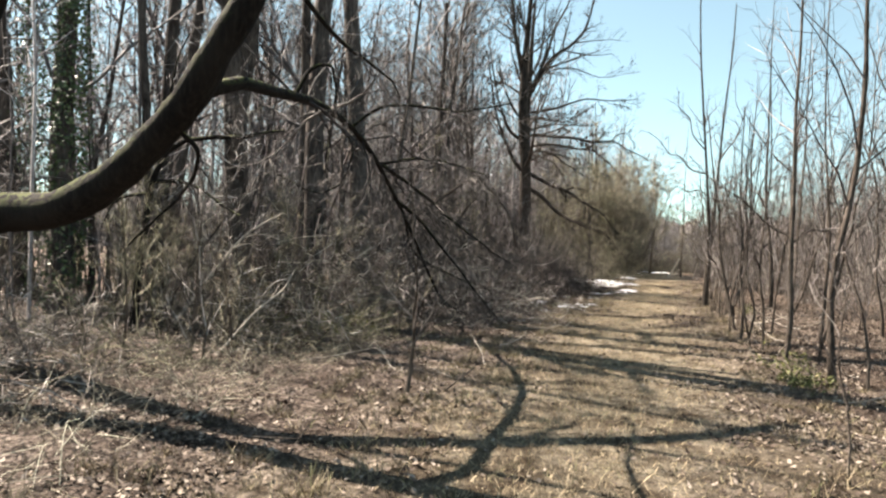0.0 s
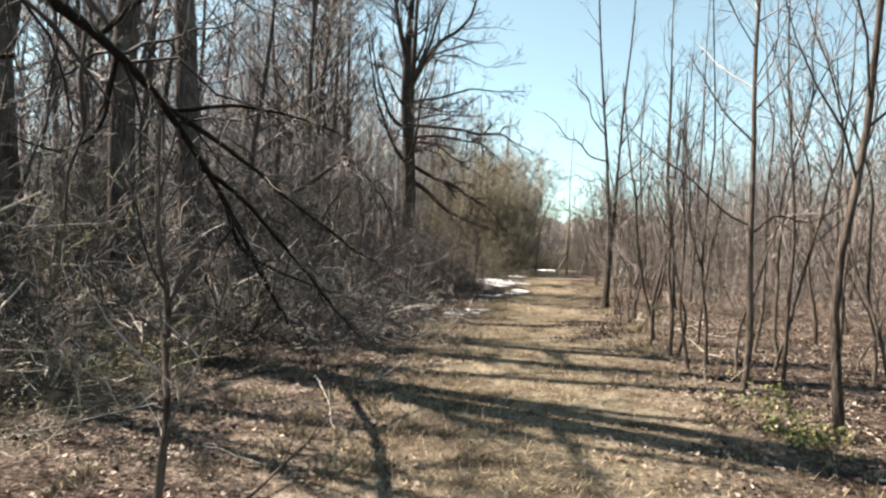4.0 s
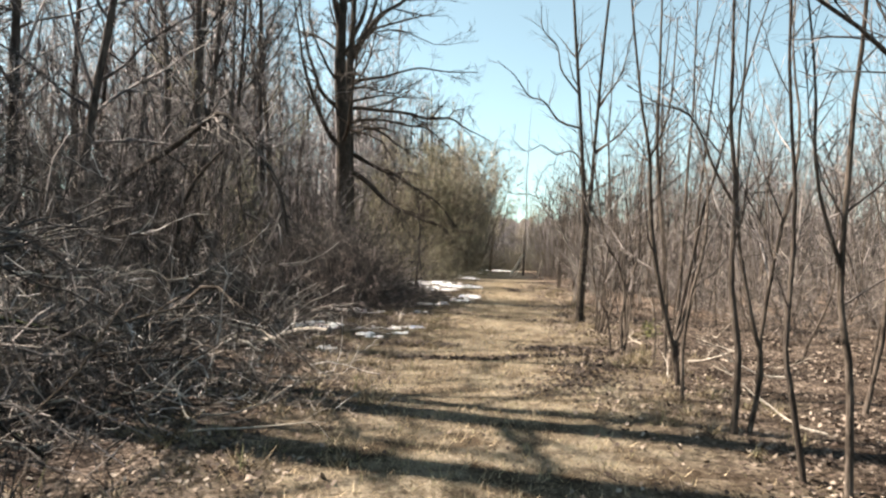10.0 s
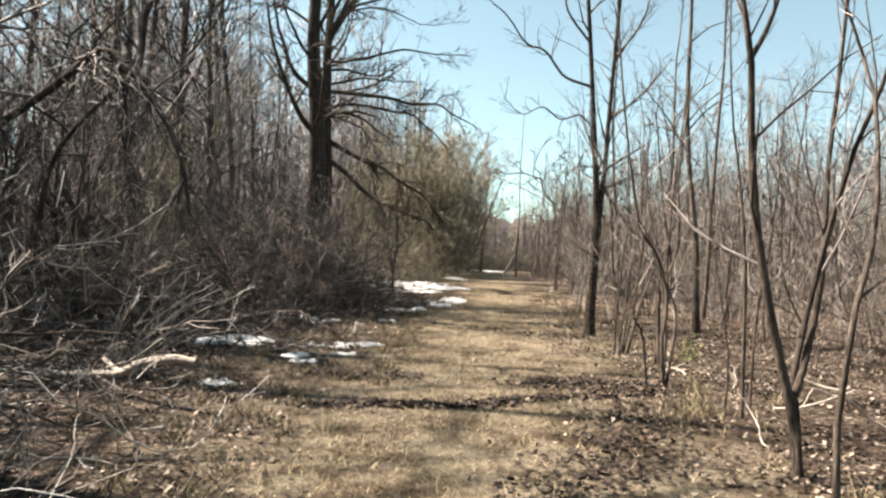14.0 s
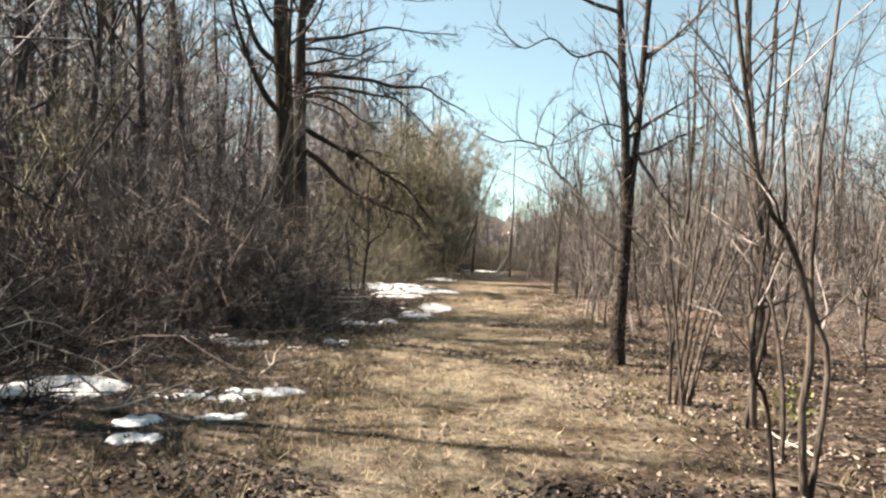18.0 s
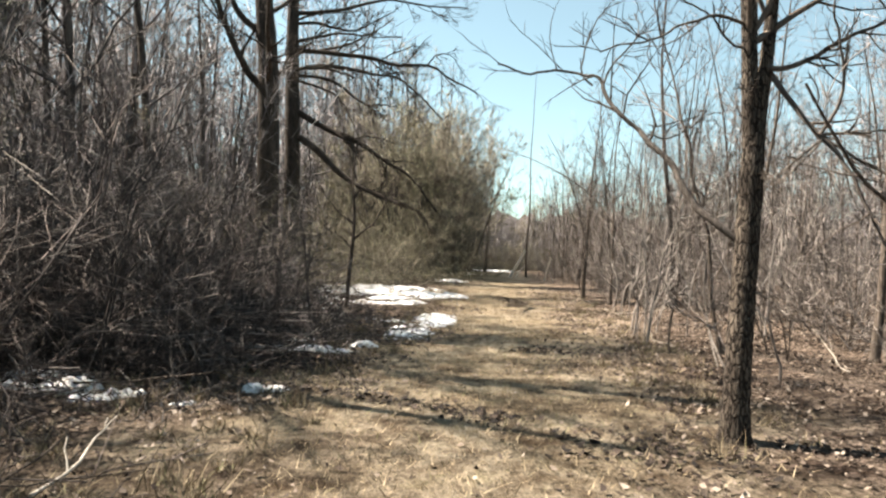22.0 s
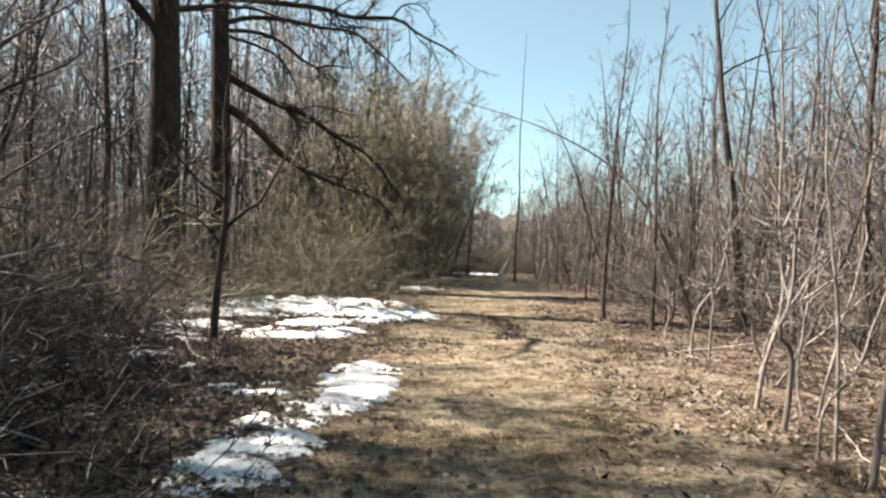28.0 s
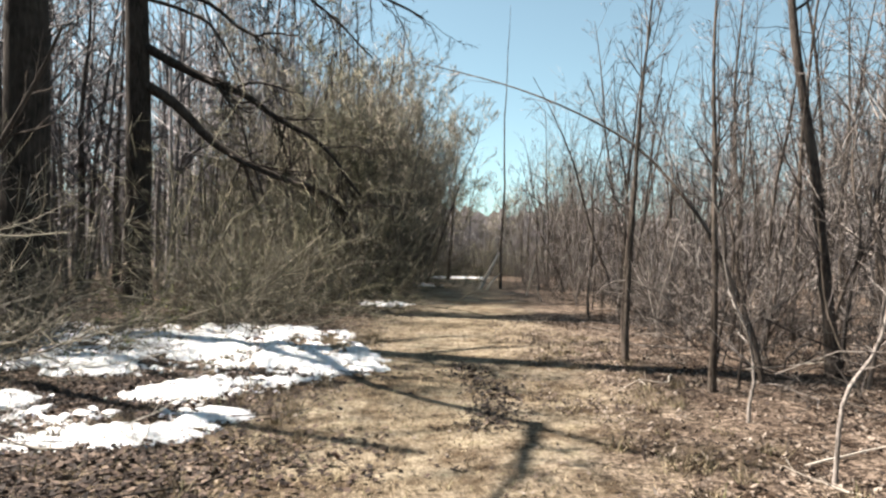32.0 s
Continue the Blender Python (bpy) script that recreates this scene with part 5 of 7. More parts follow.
rod_tree("sapling", [
    ([(7.52, 17.85, -0.1), (7.43, 17.86, 0.47), (7.33, 17.86, 0.8), (7.15, 17.87, 1.56), (7.08, 17.88, 2.21), (7.06, 17.89, 2.84), (6.95, 17.89, 3.3), (6.84, 17.9, 4.0), (6.7, 17.9, 5.2)], 0.036, "trunk"),
    ([(7.06, 17.9, 2.8), (7.23, 17.9, 3.13), (7.34, 17.9, 3.67), (7.38, 17.9, 4.6)], 0.02, "limb"),
    ([(7.43, 17.85, 0.48), (7.58, 17.9, 0.8), (7.73, 17.95, 1.41), (7.8, 18.0, 2.15), (7.93, 18.05, 3.31), (8.05, 18.1, 4.6)], 0.028, "trunk")],
    BARK_SAP, TWIG_GREY, "slender bare sapling forking low into two stems", 167, 9, 4, 0.35, group=ALONG)
rod_tree("sapling", [
    ([(6.83, 15.76, -0.1), (6.87, 15.76, 0.65), (6.8, 15.76, 1.16), (6.78, 15.76, 1.45), (6.8, 15.76, 2.11), (6.73, 15.76, 2.83), (6.74, 15.76, 3.4), (6.8, 15.8, 5.0)], 0.034, "trunk"),
    ([(6.98, 15.76, -0.08), (7.11, 15.76, 0.57), (7.03, 15.76, 0.94), (6.96, 15.76, 1.23), (6.82, 15.76, 2.0), (6.86, 15.8, 3.2), (6.95, 15.8, 4.4)], 0.025, "trunk"),
    ([(6.8, 15.76, 2.07), (6.64, 15.86, 2.42), (6.47, 15.96, 2.88), (6.19, 16.06, 3.02), (5.9, 16.2, 3.2)], 0.016, "limb")],
    BARK_SAP, TWIG_GREY, "crooked pair of dark sapling stems grown together", 168, 9, 4, 0.3, group=ALONG)
rod_tree("sapling", [
    ([(8.31, 21.01, -0.1), (8.26, 21.01, 0.5), (8.32, 21.01, 0.97), (8.17, 21.01, 1.49), (7.96, 21.01, 1.77), (7.82, 21.01, 2.35), (7.66, 21.01, 3.38), (7.55, 21.0, 4.4)], 0.026, "trunk"),
    ([(8.33, 21.01, -0.05), (8.44, 21.01, 0.79), (8.3, 21.01, 1.26), (8.35, 21.0, 2.4), (8.5, 21.0, 3.6)], 0.02, "trunk"),
    ([(8.09, 21.01, -0.05), (8.01, 21.01, 0.56), (7.87, 21.01, 0.84), (7.97, 21.01, 1.54), (8.0, 21.0, 2.8)], 0.016, "trunk")],
    BARK_SAP, TWIG_GREY, "crooked many-stemmed sapling spreading from one root", 169, 8, 4, 0.35, group=ALONG)
rod_tree("sapling", [
    ([(8.25, 19.5, -0.1), (8.25, 19.5, 0.8), (8.25, 19.5, 1.5), (8.18, 19.5, 2.19), (8.07, 19.5, 2.87), (8.0, 19.5, 4.0)], 0.02, "trunk"),
    ([(8.06, 19.5, -0.05), (8.09, 19.5, 0.62), (7.9, 19.5, 1.62), (7.8, 19.5, 2.6)], 0.014, "trunk"),
    ([(8.4, 19.6, -0.05), (8.45, 19.6, 0.9), (8.6, 19.6, 1.9), (8.65, 19.6, 3.0)], 0.015, "trunk")],
    BARK_SAP, TWIG_GREY, "thin upright shoots in a loose clump", 170, 8, 3, 0.35, group=ALONG)
rod_tree("sapling", [
    ([(6.5, 13.0, -0.1), (6.58, 13.0, 0.69), (6.55, 13.0, 1.72), (6.56, 13.0, 3.0), (6.54, 13.0, 4.1), (6.6, 13.0, 6.2), (6.55, 13.0, 8.5)], 0.05, "trunk"),
    ([(6.56, 13.0, 2.0), (6.9, 13.0, 2.25), (7.4, 13.0, 2.2), (8.0, 12.9, 2.6)], 0.018, "limb"),
    ([(6.56, 13.0, 2.1), (6.2, 13.1, 2.3), (5.8, 13.2, 2.7), (5.3, 13.3, 3.05), (4.9, 13.4, 3.5)], 0.018, "limb"),
    ([(6.55, 13.0, 3.2), (6.1, 13.0, 3.6), (5.6, 13.0, 4.3)], 0.014, "limb"),
    ([(6.55, 13.0, 3.6), (7.0, 13.0, 4.1), (7.5, 13.0, 4.9)], 0.014, "limb")],
    BARK_SAP, TWIG_GREY, "straight bare young tree with spreading side branches", 171, 12, 5, 0.3, group=ALONG)
rod_tree("sapling", [
    ([(6.63, 14.19, -0.1), (6.62, 14.19, 0.8), (6.53, 14.19, 1.41), (6.6, 14.19, 2.64), (6.67, 14.19, 3.57), (6.6, 14.2, 5.5)], 0.028, "trunk"),
    ([(6.54, 14.19, 1.5), (6.35, 14.2, 2.1), (6.3, 14.2, 3.0), (6.1, 14.2, 4.0)], 0.015, "limb")],
    BARK_SAP, TWIG_GREY, SLIM, 172, 9, 4, 0.3, group=ALONG)
rod_tree("sapling", [
    ([(6.52, 14.46, -0.1), (6.39, 14.46, 0.63), (6.34, 14.46, 1.01), (6.42, 14.5, 2.0), (6.35, 14.5, 3.2), (6.4, 14.5, 4.5)], 0.024, "trunk")],
    BARK_SAP, TWIG_GREY, SLIM, 173, 9, 4, 0.3, group=ALONG)
rod_tree("sapling", [
    ([(7.16, 13.16, -0.1), (7.22, 13.16, 1.15), (7.28, 13.16, 2.12), (7.21, 13.16, 3.35), (7.16, 13.16, 4.2), (7.2, 13.2, 6.5)], 0.03, "trunk")],
    BARK_SAP, TWIG_GREY, SLIM, 174, 12, 4, 0.3, group=ALONG)
rod_tree("shoot_clump", [
    ([(8.91, 23.55, -0.1), (8.96, 23.6, 0.4), (9.08, 23.65, 1.65), (9.16, 23.7, 2.09), (9.13, 23.75, 3.2)], 0.017, "stem"),
    ([(8.98, 23.55, -0.1), (9.03, 23.5, 0.6), (9.15, 23.45, 1.58), (9.22, 23.4, 2.17), (9.17, 23.35, 3.2)], 0.016, "stem"),
    ([(9.01, 23.55, -0.1), (9.21, 23.63, 0.76), (9.49, 23.7, 1.52), (9.65, 23.78, 2.32), (9.8, 23.85, 3.3)], 0.017, "stem"),
    ([(9.06, 23.55, -0.1), (9.2, 23.55, 0.62), (9.48, 23.55, 1.45), (9.7, 23.55, 2.04), (9.85, 23.5, 2.6)], 0.015, "stem"),
    ([(9.1, 23.55, -0.1), (9.42, 23.68, 0.82), (9.85, 23.82, 1.61), (10.12, 23.95, 2.1), (10.3, 24.0, 2.6)], 0.016, "stem"),
    ([(8.93, 23.55, -0.1), (8.93, 23.62, 0.86), (8.75, 23.68, 1.49), (8.54, 23.75, 1.74), (8.3, 23.8, 2.1)], 0.014, "stem"),
    ([(9.12, 23.55, -0.1), (9.37, 23.4, 1.06), (9.59, 23.25, 1.69), (9.7, 23.2, 2.2)], 0.013, "stem"),
    ([(9.04, 23.55, -0.1), (9.23, 23.72, 1.14), (9.46, 23.88, 2.44), (9.63, 24.05, 3.3)], 0.015, "stem")],
    BARK_SAP, TWIG_TAN, "clump of long straight brown shoots from one root", 142, 5, 2, 0.4, 0.004, reach=0.18)
rod_tree("sapling", [
    ([(9.13, 22.57, -0.1), (9.11, 22.57, 0.38), (9.09, 22.57, 0.76), (9.12, 22.57, 1.07), (9.25, 22.57, 1.34), (9.38, 22.57, 1.8), (9.35, 22.6, 2.6), (9.5, 22.6, 4.0)], 0.034, "trunk"),
    ([(9.11, 22.57, 1.02), (9.3, 22.57, 1.06), (9.55, 22.6, 1.2), (9.8, 22.6, 1.6)], 0.018, "limb"),
    ([(9.05, 22.6, -0.1), (9.2, 22.62, 0.6), (9.3, 22.65, 1.3), (9.15, 22.7, 2.4), (9.0, 22.7, 3.6)], 0.025, "trunk")],
    BARK_SAP, TWIG_GREY, "crooked bare sapling bent sharply at knee height", 143, 8, 4, 0.35, group=ALONG)
for k, rods in enumerate([
        [([(12.39, 33.31, -0.1), (12.46, 33.31, 0.35), (12.57, 33.31, 0.66), (12.65, 33.31, 1.01), (12.6, 33.31, 1.62), (12.54, 33.31, 1.82), (12.55, 33.31, 2.74), (12.5, 33.3, 3.8)], 0.034, "trunk"),
         ([(12.6, 33.31, 1.6), (12.8, 33.3, 2.0), (12.95, 33.3, 2.6)], 0.016, "limb"), ([(12.55, 33.31, 1.85), (12.35, 33.3, 2.1), (12.05, 33.3, 2.2), (11.8, 33.3, 2.4)], 0.014, "limb")],
        [([(12.07, 32.56, -0.1), (12.14, 32.56, 0.38), (12.13, 32.56, 0.64), (12.02, 32.56, 0.78), (12.14, 32.56, 1.05), (12.18, 32.56, 1.58), (12.23, 32.56, 1.9), (12.3, 32.5, 2.9)], 0.036, "trunk"),
         ([(12.17, 32.56, 1.5), (12.05, 32.5, 1.9), (12.1, 32.5, 2.4)], 0.015, "limb")],
        [([(11.62, 31.25, -0.1), (11.69, 31.25, 0.46), (11.74, 31.25, 0.77), (11.8, 31.25, 1.01), (11.85, 31.25, 1.4), (12.01, 31.25, 1.68), (12.2, 31.2, 2.4), (12.25, 31.2, 3.4)], 0.036, "trunk"),
         ([(11.75, 31.25, 0.8), (12.0, 31.2, 1.1), (12.15, 31.2, 1.5)], 0.015, "limb"), ([(11.86, 31.25, 1.45), (11.75, 31.2, 1.9), (11.8, 31.2, 2.6)], 0.016, "limb")],
        [([(13.64, 36.33, -0.1), (13.73, 36.33, 0.63), (14.01, 36.33, 1.01), (14.2, 36.3, 1.8), (14.2, 36.3, 2.8)], 0.028, "trunk")],
        [([(11.89, 31.82, -0.1), (11.9, 31.82, 0.89), (11.85, 31.82, 1.51), (11.81, 31.82, 2.13), (11.9, 31.8, 3.4)], 0.022, "trunk")],
        [([(13.61, 35.83, -0.1), (13.64, 35.83, 0.81), (13.84, 35.83, 1.03), (13.96, 35.83, 0.82)], 0.024, "trunk"), ([(13.64, 35.83, 0.8), (13.6, 35.8, 1.6), (13.7, 35.8, 2.6)], 0.018, "limb")],
        [([(11.75, 31.83, -0.1), (11.8, 31.83, 0.35), (12.07, 31.83, 0.62), (12.3, 31.8, 1.2)], 0.018, "trunk")]]):
    rods = [(ctrl, 0.68 * r0, kind) for ctrl, r0, kind in rods]
    rod_tree("pale_sapling", rods, BARK_PALE, TWIG_PALE, "pale crooked sapling with kinked stem and fine twigs", 180 + k, 8, 5, 0.4, 0.012, "pale crooked saplings", 0.26)
for i, (x, y) in enumerate([(12.9, 32.2), (12.6, 32.85), (14.3, 38.1), (11.5, 29.0), (11.6, 28.1), (13.2, 34.2), (13.7, 35.0), (12.3, 30.2)]):
    stand("pale grey crooked sapling with fine twigs", x, y, 3.4 + 0.25 * (i % 5), 0.013 + 0.003 * (i % 3), 160 + i, 0.1, 1 + i % 2, 0, 0.2, BARK_PALE, TWIG_PALE, 14, 0.15, 0.9)
for i, (x, y, h, r) in enumerate([(12.08, 26.3, 12, 0.07), (14.4, 29.7, 13, 0.06), (18, 37.8, 14, 0.08), (15.0, 41.9, 8, 0.05), (15.45, 42.75, 6, 0.04), (14.8, 39.4, 7, 0.045)]):
    ob = tall_tree(np.random.default_rng(190 + i), "young_tree", h, r, BARK_SAP, TWIG_TAN, "upright young bare tree with brown bark", 16, 0.3, 4, reach=0.2, fan=0.8)
    place(ob, x, y)
# small forked tree on the snowy edge
rod_tree("forked_sapling", [
    ([(7.12, 37.1, -0.1), (7.17, 37.1, 0.87), (7.24, 37.1, 1.67), (7.24, 37.1, 2.35), (7.2, 37.12, 3.1), (7.26, 37.1, 3.9)], 0.055, "trunk"),
    ([(7.23, 37.1, 1.6), (7.51, 37.08, 1.86), (7.68, 37.05, 1.97), (7.84, 37.02, 2.29), (8.02, 37.0, 2.62), (8.2, 37.0, 3.1)], 0.03, "limb"),
    ([(7.55, 37.08, 1.9), (7.37, 37.1, 2.13), (7.19, 37.1, 2.55), (7.05, 37.1, 3.0)], 0.014, "limb"),
    ([(7.22, 37.1, 2.0), (7.04, 37.1, 2.12), (6.84, 37.1, 2.28), (6.5, 37.1, 2.75), (6.3, 37.1, 3.2)], 0.024, "limb"),
    ([(7.2, 37.1, 1.4), (6.9, 37.1, 1.7), (6.6, 37.0, 1.8), (6.2, 37.0, 2.2)], 0.016, "limb"),
    ([(7.23, 37.1, 2.6), (7.45, 37.1, 2.95), (7.55, 37.1, 3.4)], 0.016, "limb")], BARK_OAK, BARK_SAP, "small dark forked sapling standing beside old snow", 200)

rng = np.random.default_rng(33)
thin = [sapling(np.random.default_rng(210 + i), "young_sapling", h, r, m, t, lab, k, 10, 3, 0.12, 0.14, 0.05, 0, "young saplings of the thicket")
        for i, (h, r, k, m, t, lab) in enumerate([
            (5.0, 0.026, 1, BARK_SAP, TWIG_TAN, "thin bare sapling with tan twigs"),
            (4.2, 0.022, 1, BARK_SAP, TWIG_GREY, "thin bare sapling with grey twigs"),
            (6.5, 0.034, 1, BARK_SAP, TWIG_TAN, "tall thin bare sapling"),
            (3.4, 0.016, 3, BARK_PALE, TWIG_PALE, "pale many-stemmed young sapling"),
            (2.8, 0.014, 2, BARK_SAP, TWIG_TAN, "low crooked many-stemmed sapling")])]
spots = []
for y in np.arange(9, 80, 0.85):
    e = lane_x(y) + 3.3 + (0.9 if y < 24 else 0.4)
    spots.append((e + rng.uniform(0.2, 3.2), y))
    if len(spots) % 3:
        spots.append((e + rng.uniform(2.5, 9.0), y + rng.uniform(-0.3, 0.3)))
spread(thin, rng, spots, 0.75, 1.25)
rng = np.random.default_rng(34)
tall2 = [tall_tree(np.random.default_rng(230 + i), "slender_tree", h, r, BARK_SAP, TWIG_GREY, "tall slender bare tree of the sunny woods", 15, 0.3, 4, group="slender trees")
         for i, (h, r) in enumerate([(9.5, 0.06), (11.5, 0.08), (8, 0.045)])]
spots = [(lane_x(y) + 9 + rng.uniform(0.5, 22), y) for y in np.arange(16, 34, 1.6)]
spots += [(lane_x(y) + 4.2 + rng.uniform(0.5, 9), y) for y in np.arange(35, 60, 1.0)]
spots += [(lane_x(y) + 4.2 + rng.uniform(0.5, 9), y) for y in np.arange(60, 92, 2.0)]
spread(tall2, rng, spots, 0.8, 1.15)
pale_shrubs = [shrub(np.random.default_rng(240 + i), "brushwood_shrub", h, 2.0, m, lab, 18, 6, 4, 0.0, "brushwood of the sunny edge")
               for i, (h, m, lab) in enumerate([(1.9, TWIG_TAN, "leafless tan brushwood shrub"), (1.5, TWIG_PALE, "leafless pale grey brushwood shrub"), (2.6, TWIG_TAN, "tall leafless tan brushwood shrub")])]
spots = [(lane_x(y) + 3.8 + (1.5 if y < 34 else 0) + rng.uniform(0.4, 4.5), y) for y in np.concatenate([np.arange(22, 50, 1.0), np.arange(50, 84, 2.0)])]
spots += [(lane_x(y) + 7 + rng.uniform(0.4, 8), y) for y in np.arange(12, 60, 4.0)]
spread(pale_shrubs, rng, spots, 0.7, 1.25)
pale_trees = [fuzz_tree(np.random.default_rng(260 + i), "bushy_sapling", h, r, BARK_SAP, m, "bushy young bare tree with fine pale twigs", "bushy saplings of the sunny side", 9, 4, 5)
              for i, (h, r, m) in enumerate([(5.0, 0.035, TWIG_TAN), (4.2, 0.03, TWIG_PALE), (6.0, 0.045, TWIG_TAN)])]
spots = [(lane_x(y) + 9 + rng.uniform(0, 10), y) for y in np.arange(12, 60, 2.2)]
spots += [(lane_x(y) + 4.6 + rng.uniform(0, 6), y) for y in np.arange(36, 96, 1.5)]
spread(pale_trees, rng, spots, 0.8, 1.3)


# ---- bent rod, dead pole and far end of the lane ----
def bent_sapling():
    rng = np.random.default_rng(9)
    root = rooted("bent_sapling", 16.1, 40.1)
    o = np.array([16.1, 40.1, 0])
    s = Shape()
    p = (curve_points([(16.1, 40.1, -0.1), (16.05, 40.3, 0.7), (15.87, 40.8, 1.76), (15.72, 41.14, 2.37), (15.32, 42.0, 3.38), (14.76, 42.9, 4.08), (14.0, 44.0, 4.75), (13.1, 45.1, 5.3), (12.2, 46.1, 5.75)], 26) - o)[None]
    r = np.linspace(0.04, 0.008, 26)[None]
    s.tubes(p, r, 6)
    part("trunk", s, BARK_SAP, root)
    c = Shape()
    a, d, L, R = spawn(rng, p, r, 10, 0.45, 1.0, 0.6, 0.12, 0.3, 0.1, 0.4)
    c.tubes(*stems(rng, a, d, L, R * 0.5, R * 0 + 0.003, 5, 0.12), 3)
    tagged(part("crown", c, TWIG_GREY, root), kind="stuff")
    tagged(root, "slender sapling bent in a long arch over the lane", "tree")


bent_sapling()
for i, (x, y, h, r) in enumerate([(20.3, 64.0, 14, 0.07), (20.6, 76, 9, 0.14)]):
    ob = tall_tree(np.random.default_rng(250 + i), "bare_pole_tree", h, r, BARK_SAP, TWIG_GREY, "straight bare pole-like tree at the lane's far end", 8, 0.3, 2, 0.01, 0.012)
    place(ob, x, y)


def far_woods():
    """The woods that close the lane: many trunks, branches and twigs too far off to tell apart."""
    rng = np.random.default_rng(35)
    s = Shape()
    def region(n, y0, y1, o0, o1):
        y = rng.uniform(y0, y1, n)
        return np.stack([lane_x(y) + rng.uniform(o0, o1, n), y], 1)

    xy = np.concatenate([region(300, 92, 125, -60, 70), region(90, 10, 95, 20, 60), region(150, 8, 95, -65, -30), region(210, 62, 105, -34, -9)])
    n = len(xy)
    x, y = xy[:, 0], xy[:, 1]
    P = np.stack([x, y, np.full(n, -0.1)], 1)
    L = np.where(x < lane_x(y), rng.uniform(14, 22, n), rng.uniform(7, 12, n))
    pts, r = stems(rng, P, np.stack([rng.normal(0, 0.04, n), rng.normal(0, 0.04, n), np.ones(n)], 1), L, rng.uniform(0.04, 0.16, n), np.full(n, 0.015), 5, 0.04, 0.02)
    s.tubes(pts, r, 4)
    a, d, LL, R = spawn(rng, pts, r, 9, 0.15, 1.0, 0.8, 0.3, 0.3, 0.2, 0.5)
    p1, r1 = stems(rng, a, d, LL, R * 0.5 + 0.006, R * 0 + 0.008, 3, 0.15, 0.05)
    s.tubes(p1, r1, 3)
    a, d, LL, R = spawn(rng, p1, r1, 5, 0.1, 1.0, 0.8, 0.7, 0.3, 0.1, 0.3)
    s.spikes(a, d, LL, R * 0.7 + 0.028)
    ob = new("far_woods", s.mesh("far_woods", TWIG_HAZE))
    tagged(ob, "distant bare grey-brown woods closing the lane", "woods", kind="stuff")


far_woods()


def deep_woods():
    """Thin trees filling the depth of the shaded woods, too many to tell apart."""
    rng = np.random.default_rng(41)
    s = Shape()
    n = 330
    y = 11 + 57 * rng.random(n) ** 0.75
    x = view_line(0, y) - np.where(y < 36, 7.5, 3.5) - rng.uniform(0, 1, n) ** 1.2 * 20
    P = np.stack([x, y, np.full(n, -0.1)], 1)
    pts, r = stems(rng, P, np.stack([rng.normal(0, 0.06, n), rng.normal(0, 0.06, n), np.ones(n)], 1), np.where(y > 38, rng.uniform(10, 19, n), rng.uniform(7, 16, n)), rng.uniform(0.02, 0.07, n), np.full(n, 0.01), 7, 0.06, 0.03)
    s.tubes(pts, r, 4)
    a, d, LL, R = spawn(rng, pts, r, 14, 0.1, 1.0, 0.85, 0.24, 0.35, 0.15, 0.4)
    p1, r1 = stems(rng, a, d, LL, R * 0.45 + 0.002, R * 0 + 0.005, 3, 0.22, 0.03)
    s.tubes(p1, r1, 3)
    a, d, LL, R = spawn(rng, p1, r1, 6, 0.1, 1.0, 0.85, 0.6, 0.3, 0.05, 0.3)
    s.spikes(a, d, LL, R * 0.6 + 0.007)
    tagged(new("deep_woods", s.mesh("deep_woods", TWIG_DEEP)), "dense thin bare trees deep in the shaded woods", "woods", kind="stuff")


deep_woods()


def sunny_woods():
    """Thin young trees filling the depth of the sunny side, too many to tell apart."""
    rng = np.random.default_rng(43)
    s = Shape()
    n = 500
    y = 9 + 73 * rng.random(n) ** 0.9
    x = lane_x(y) + np.where(y < 36, 7.5, 5.5) + rng.uniform(0, 1, n) ** 0.9 * 20
    P = np.stack([x, y, np.full(n, -0.1)], 1)
    pts, r = stems(rng, P, np.stack([rng.normal(0, 0.08, n), rng.normal(0, 0.08, n), np.ones(n)], 1), np.where(y > 36, rng.uniform(4.5, 10.5, n), rng.uniform(3.5, 7.5, n)), rng.uniform(0.015, 0.045, n), np.full(n, 0.008), 7, 0.1, 0.04)
    s.tubes(pts, r, 4)
    a, d, LL, R = spawn(rng, pts, r, 12, 0.08, 1.0, 0.85, 0.28, 0.35, 0.12, 0.4)
    p1, r1 = stems(rng, a, d, LL, R * 0.45 + 0.002, R * 0 + 0.004, 3, 0.25, 0.03)
    s.tubes(p1, r1, 3)
    a, d, LL, R = spawn(rng, p1, r1, 6, 0.1, 1.0, 0.85, 0.6, 0.3, 0.05, 0.3)
    s.spikes(a, d, LL, R * 0.6 + 0.005)
    tagged(new("sunny_woods", s.mesh("sunny_woods", TWIG_TAN)), "dense thin young bare trees of the sunny woods", "woods", kind="stuff")


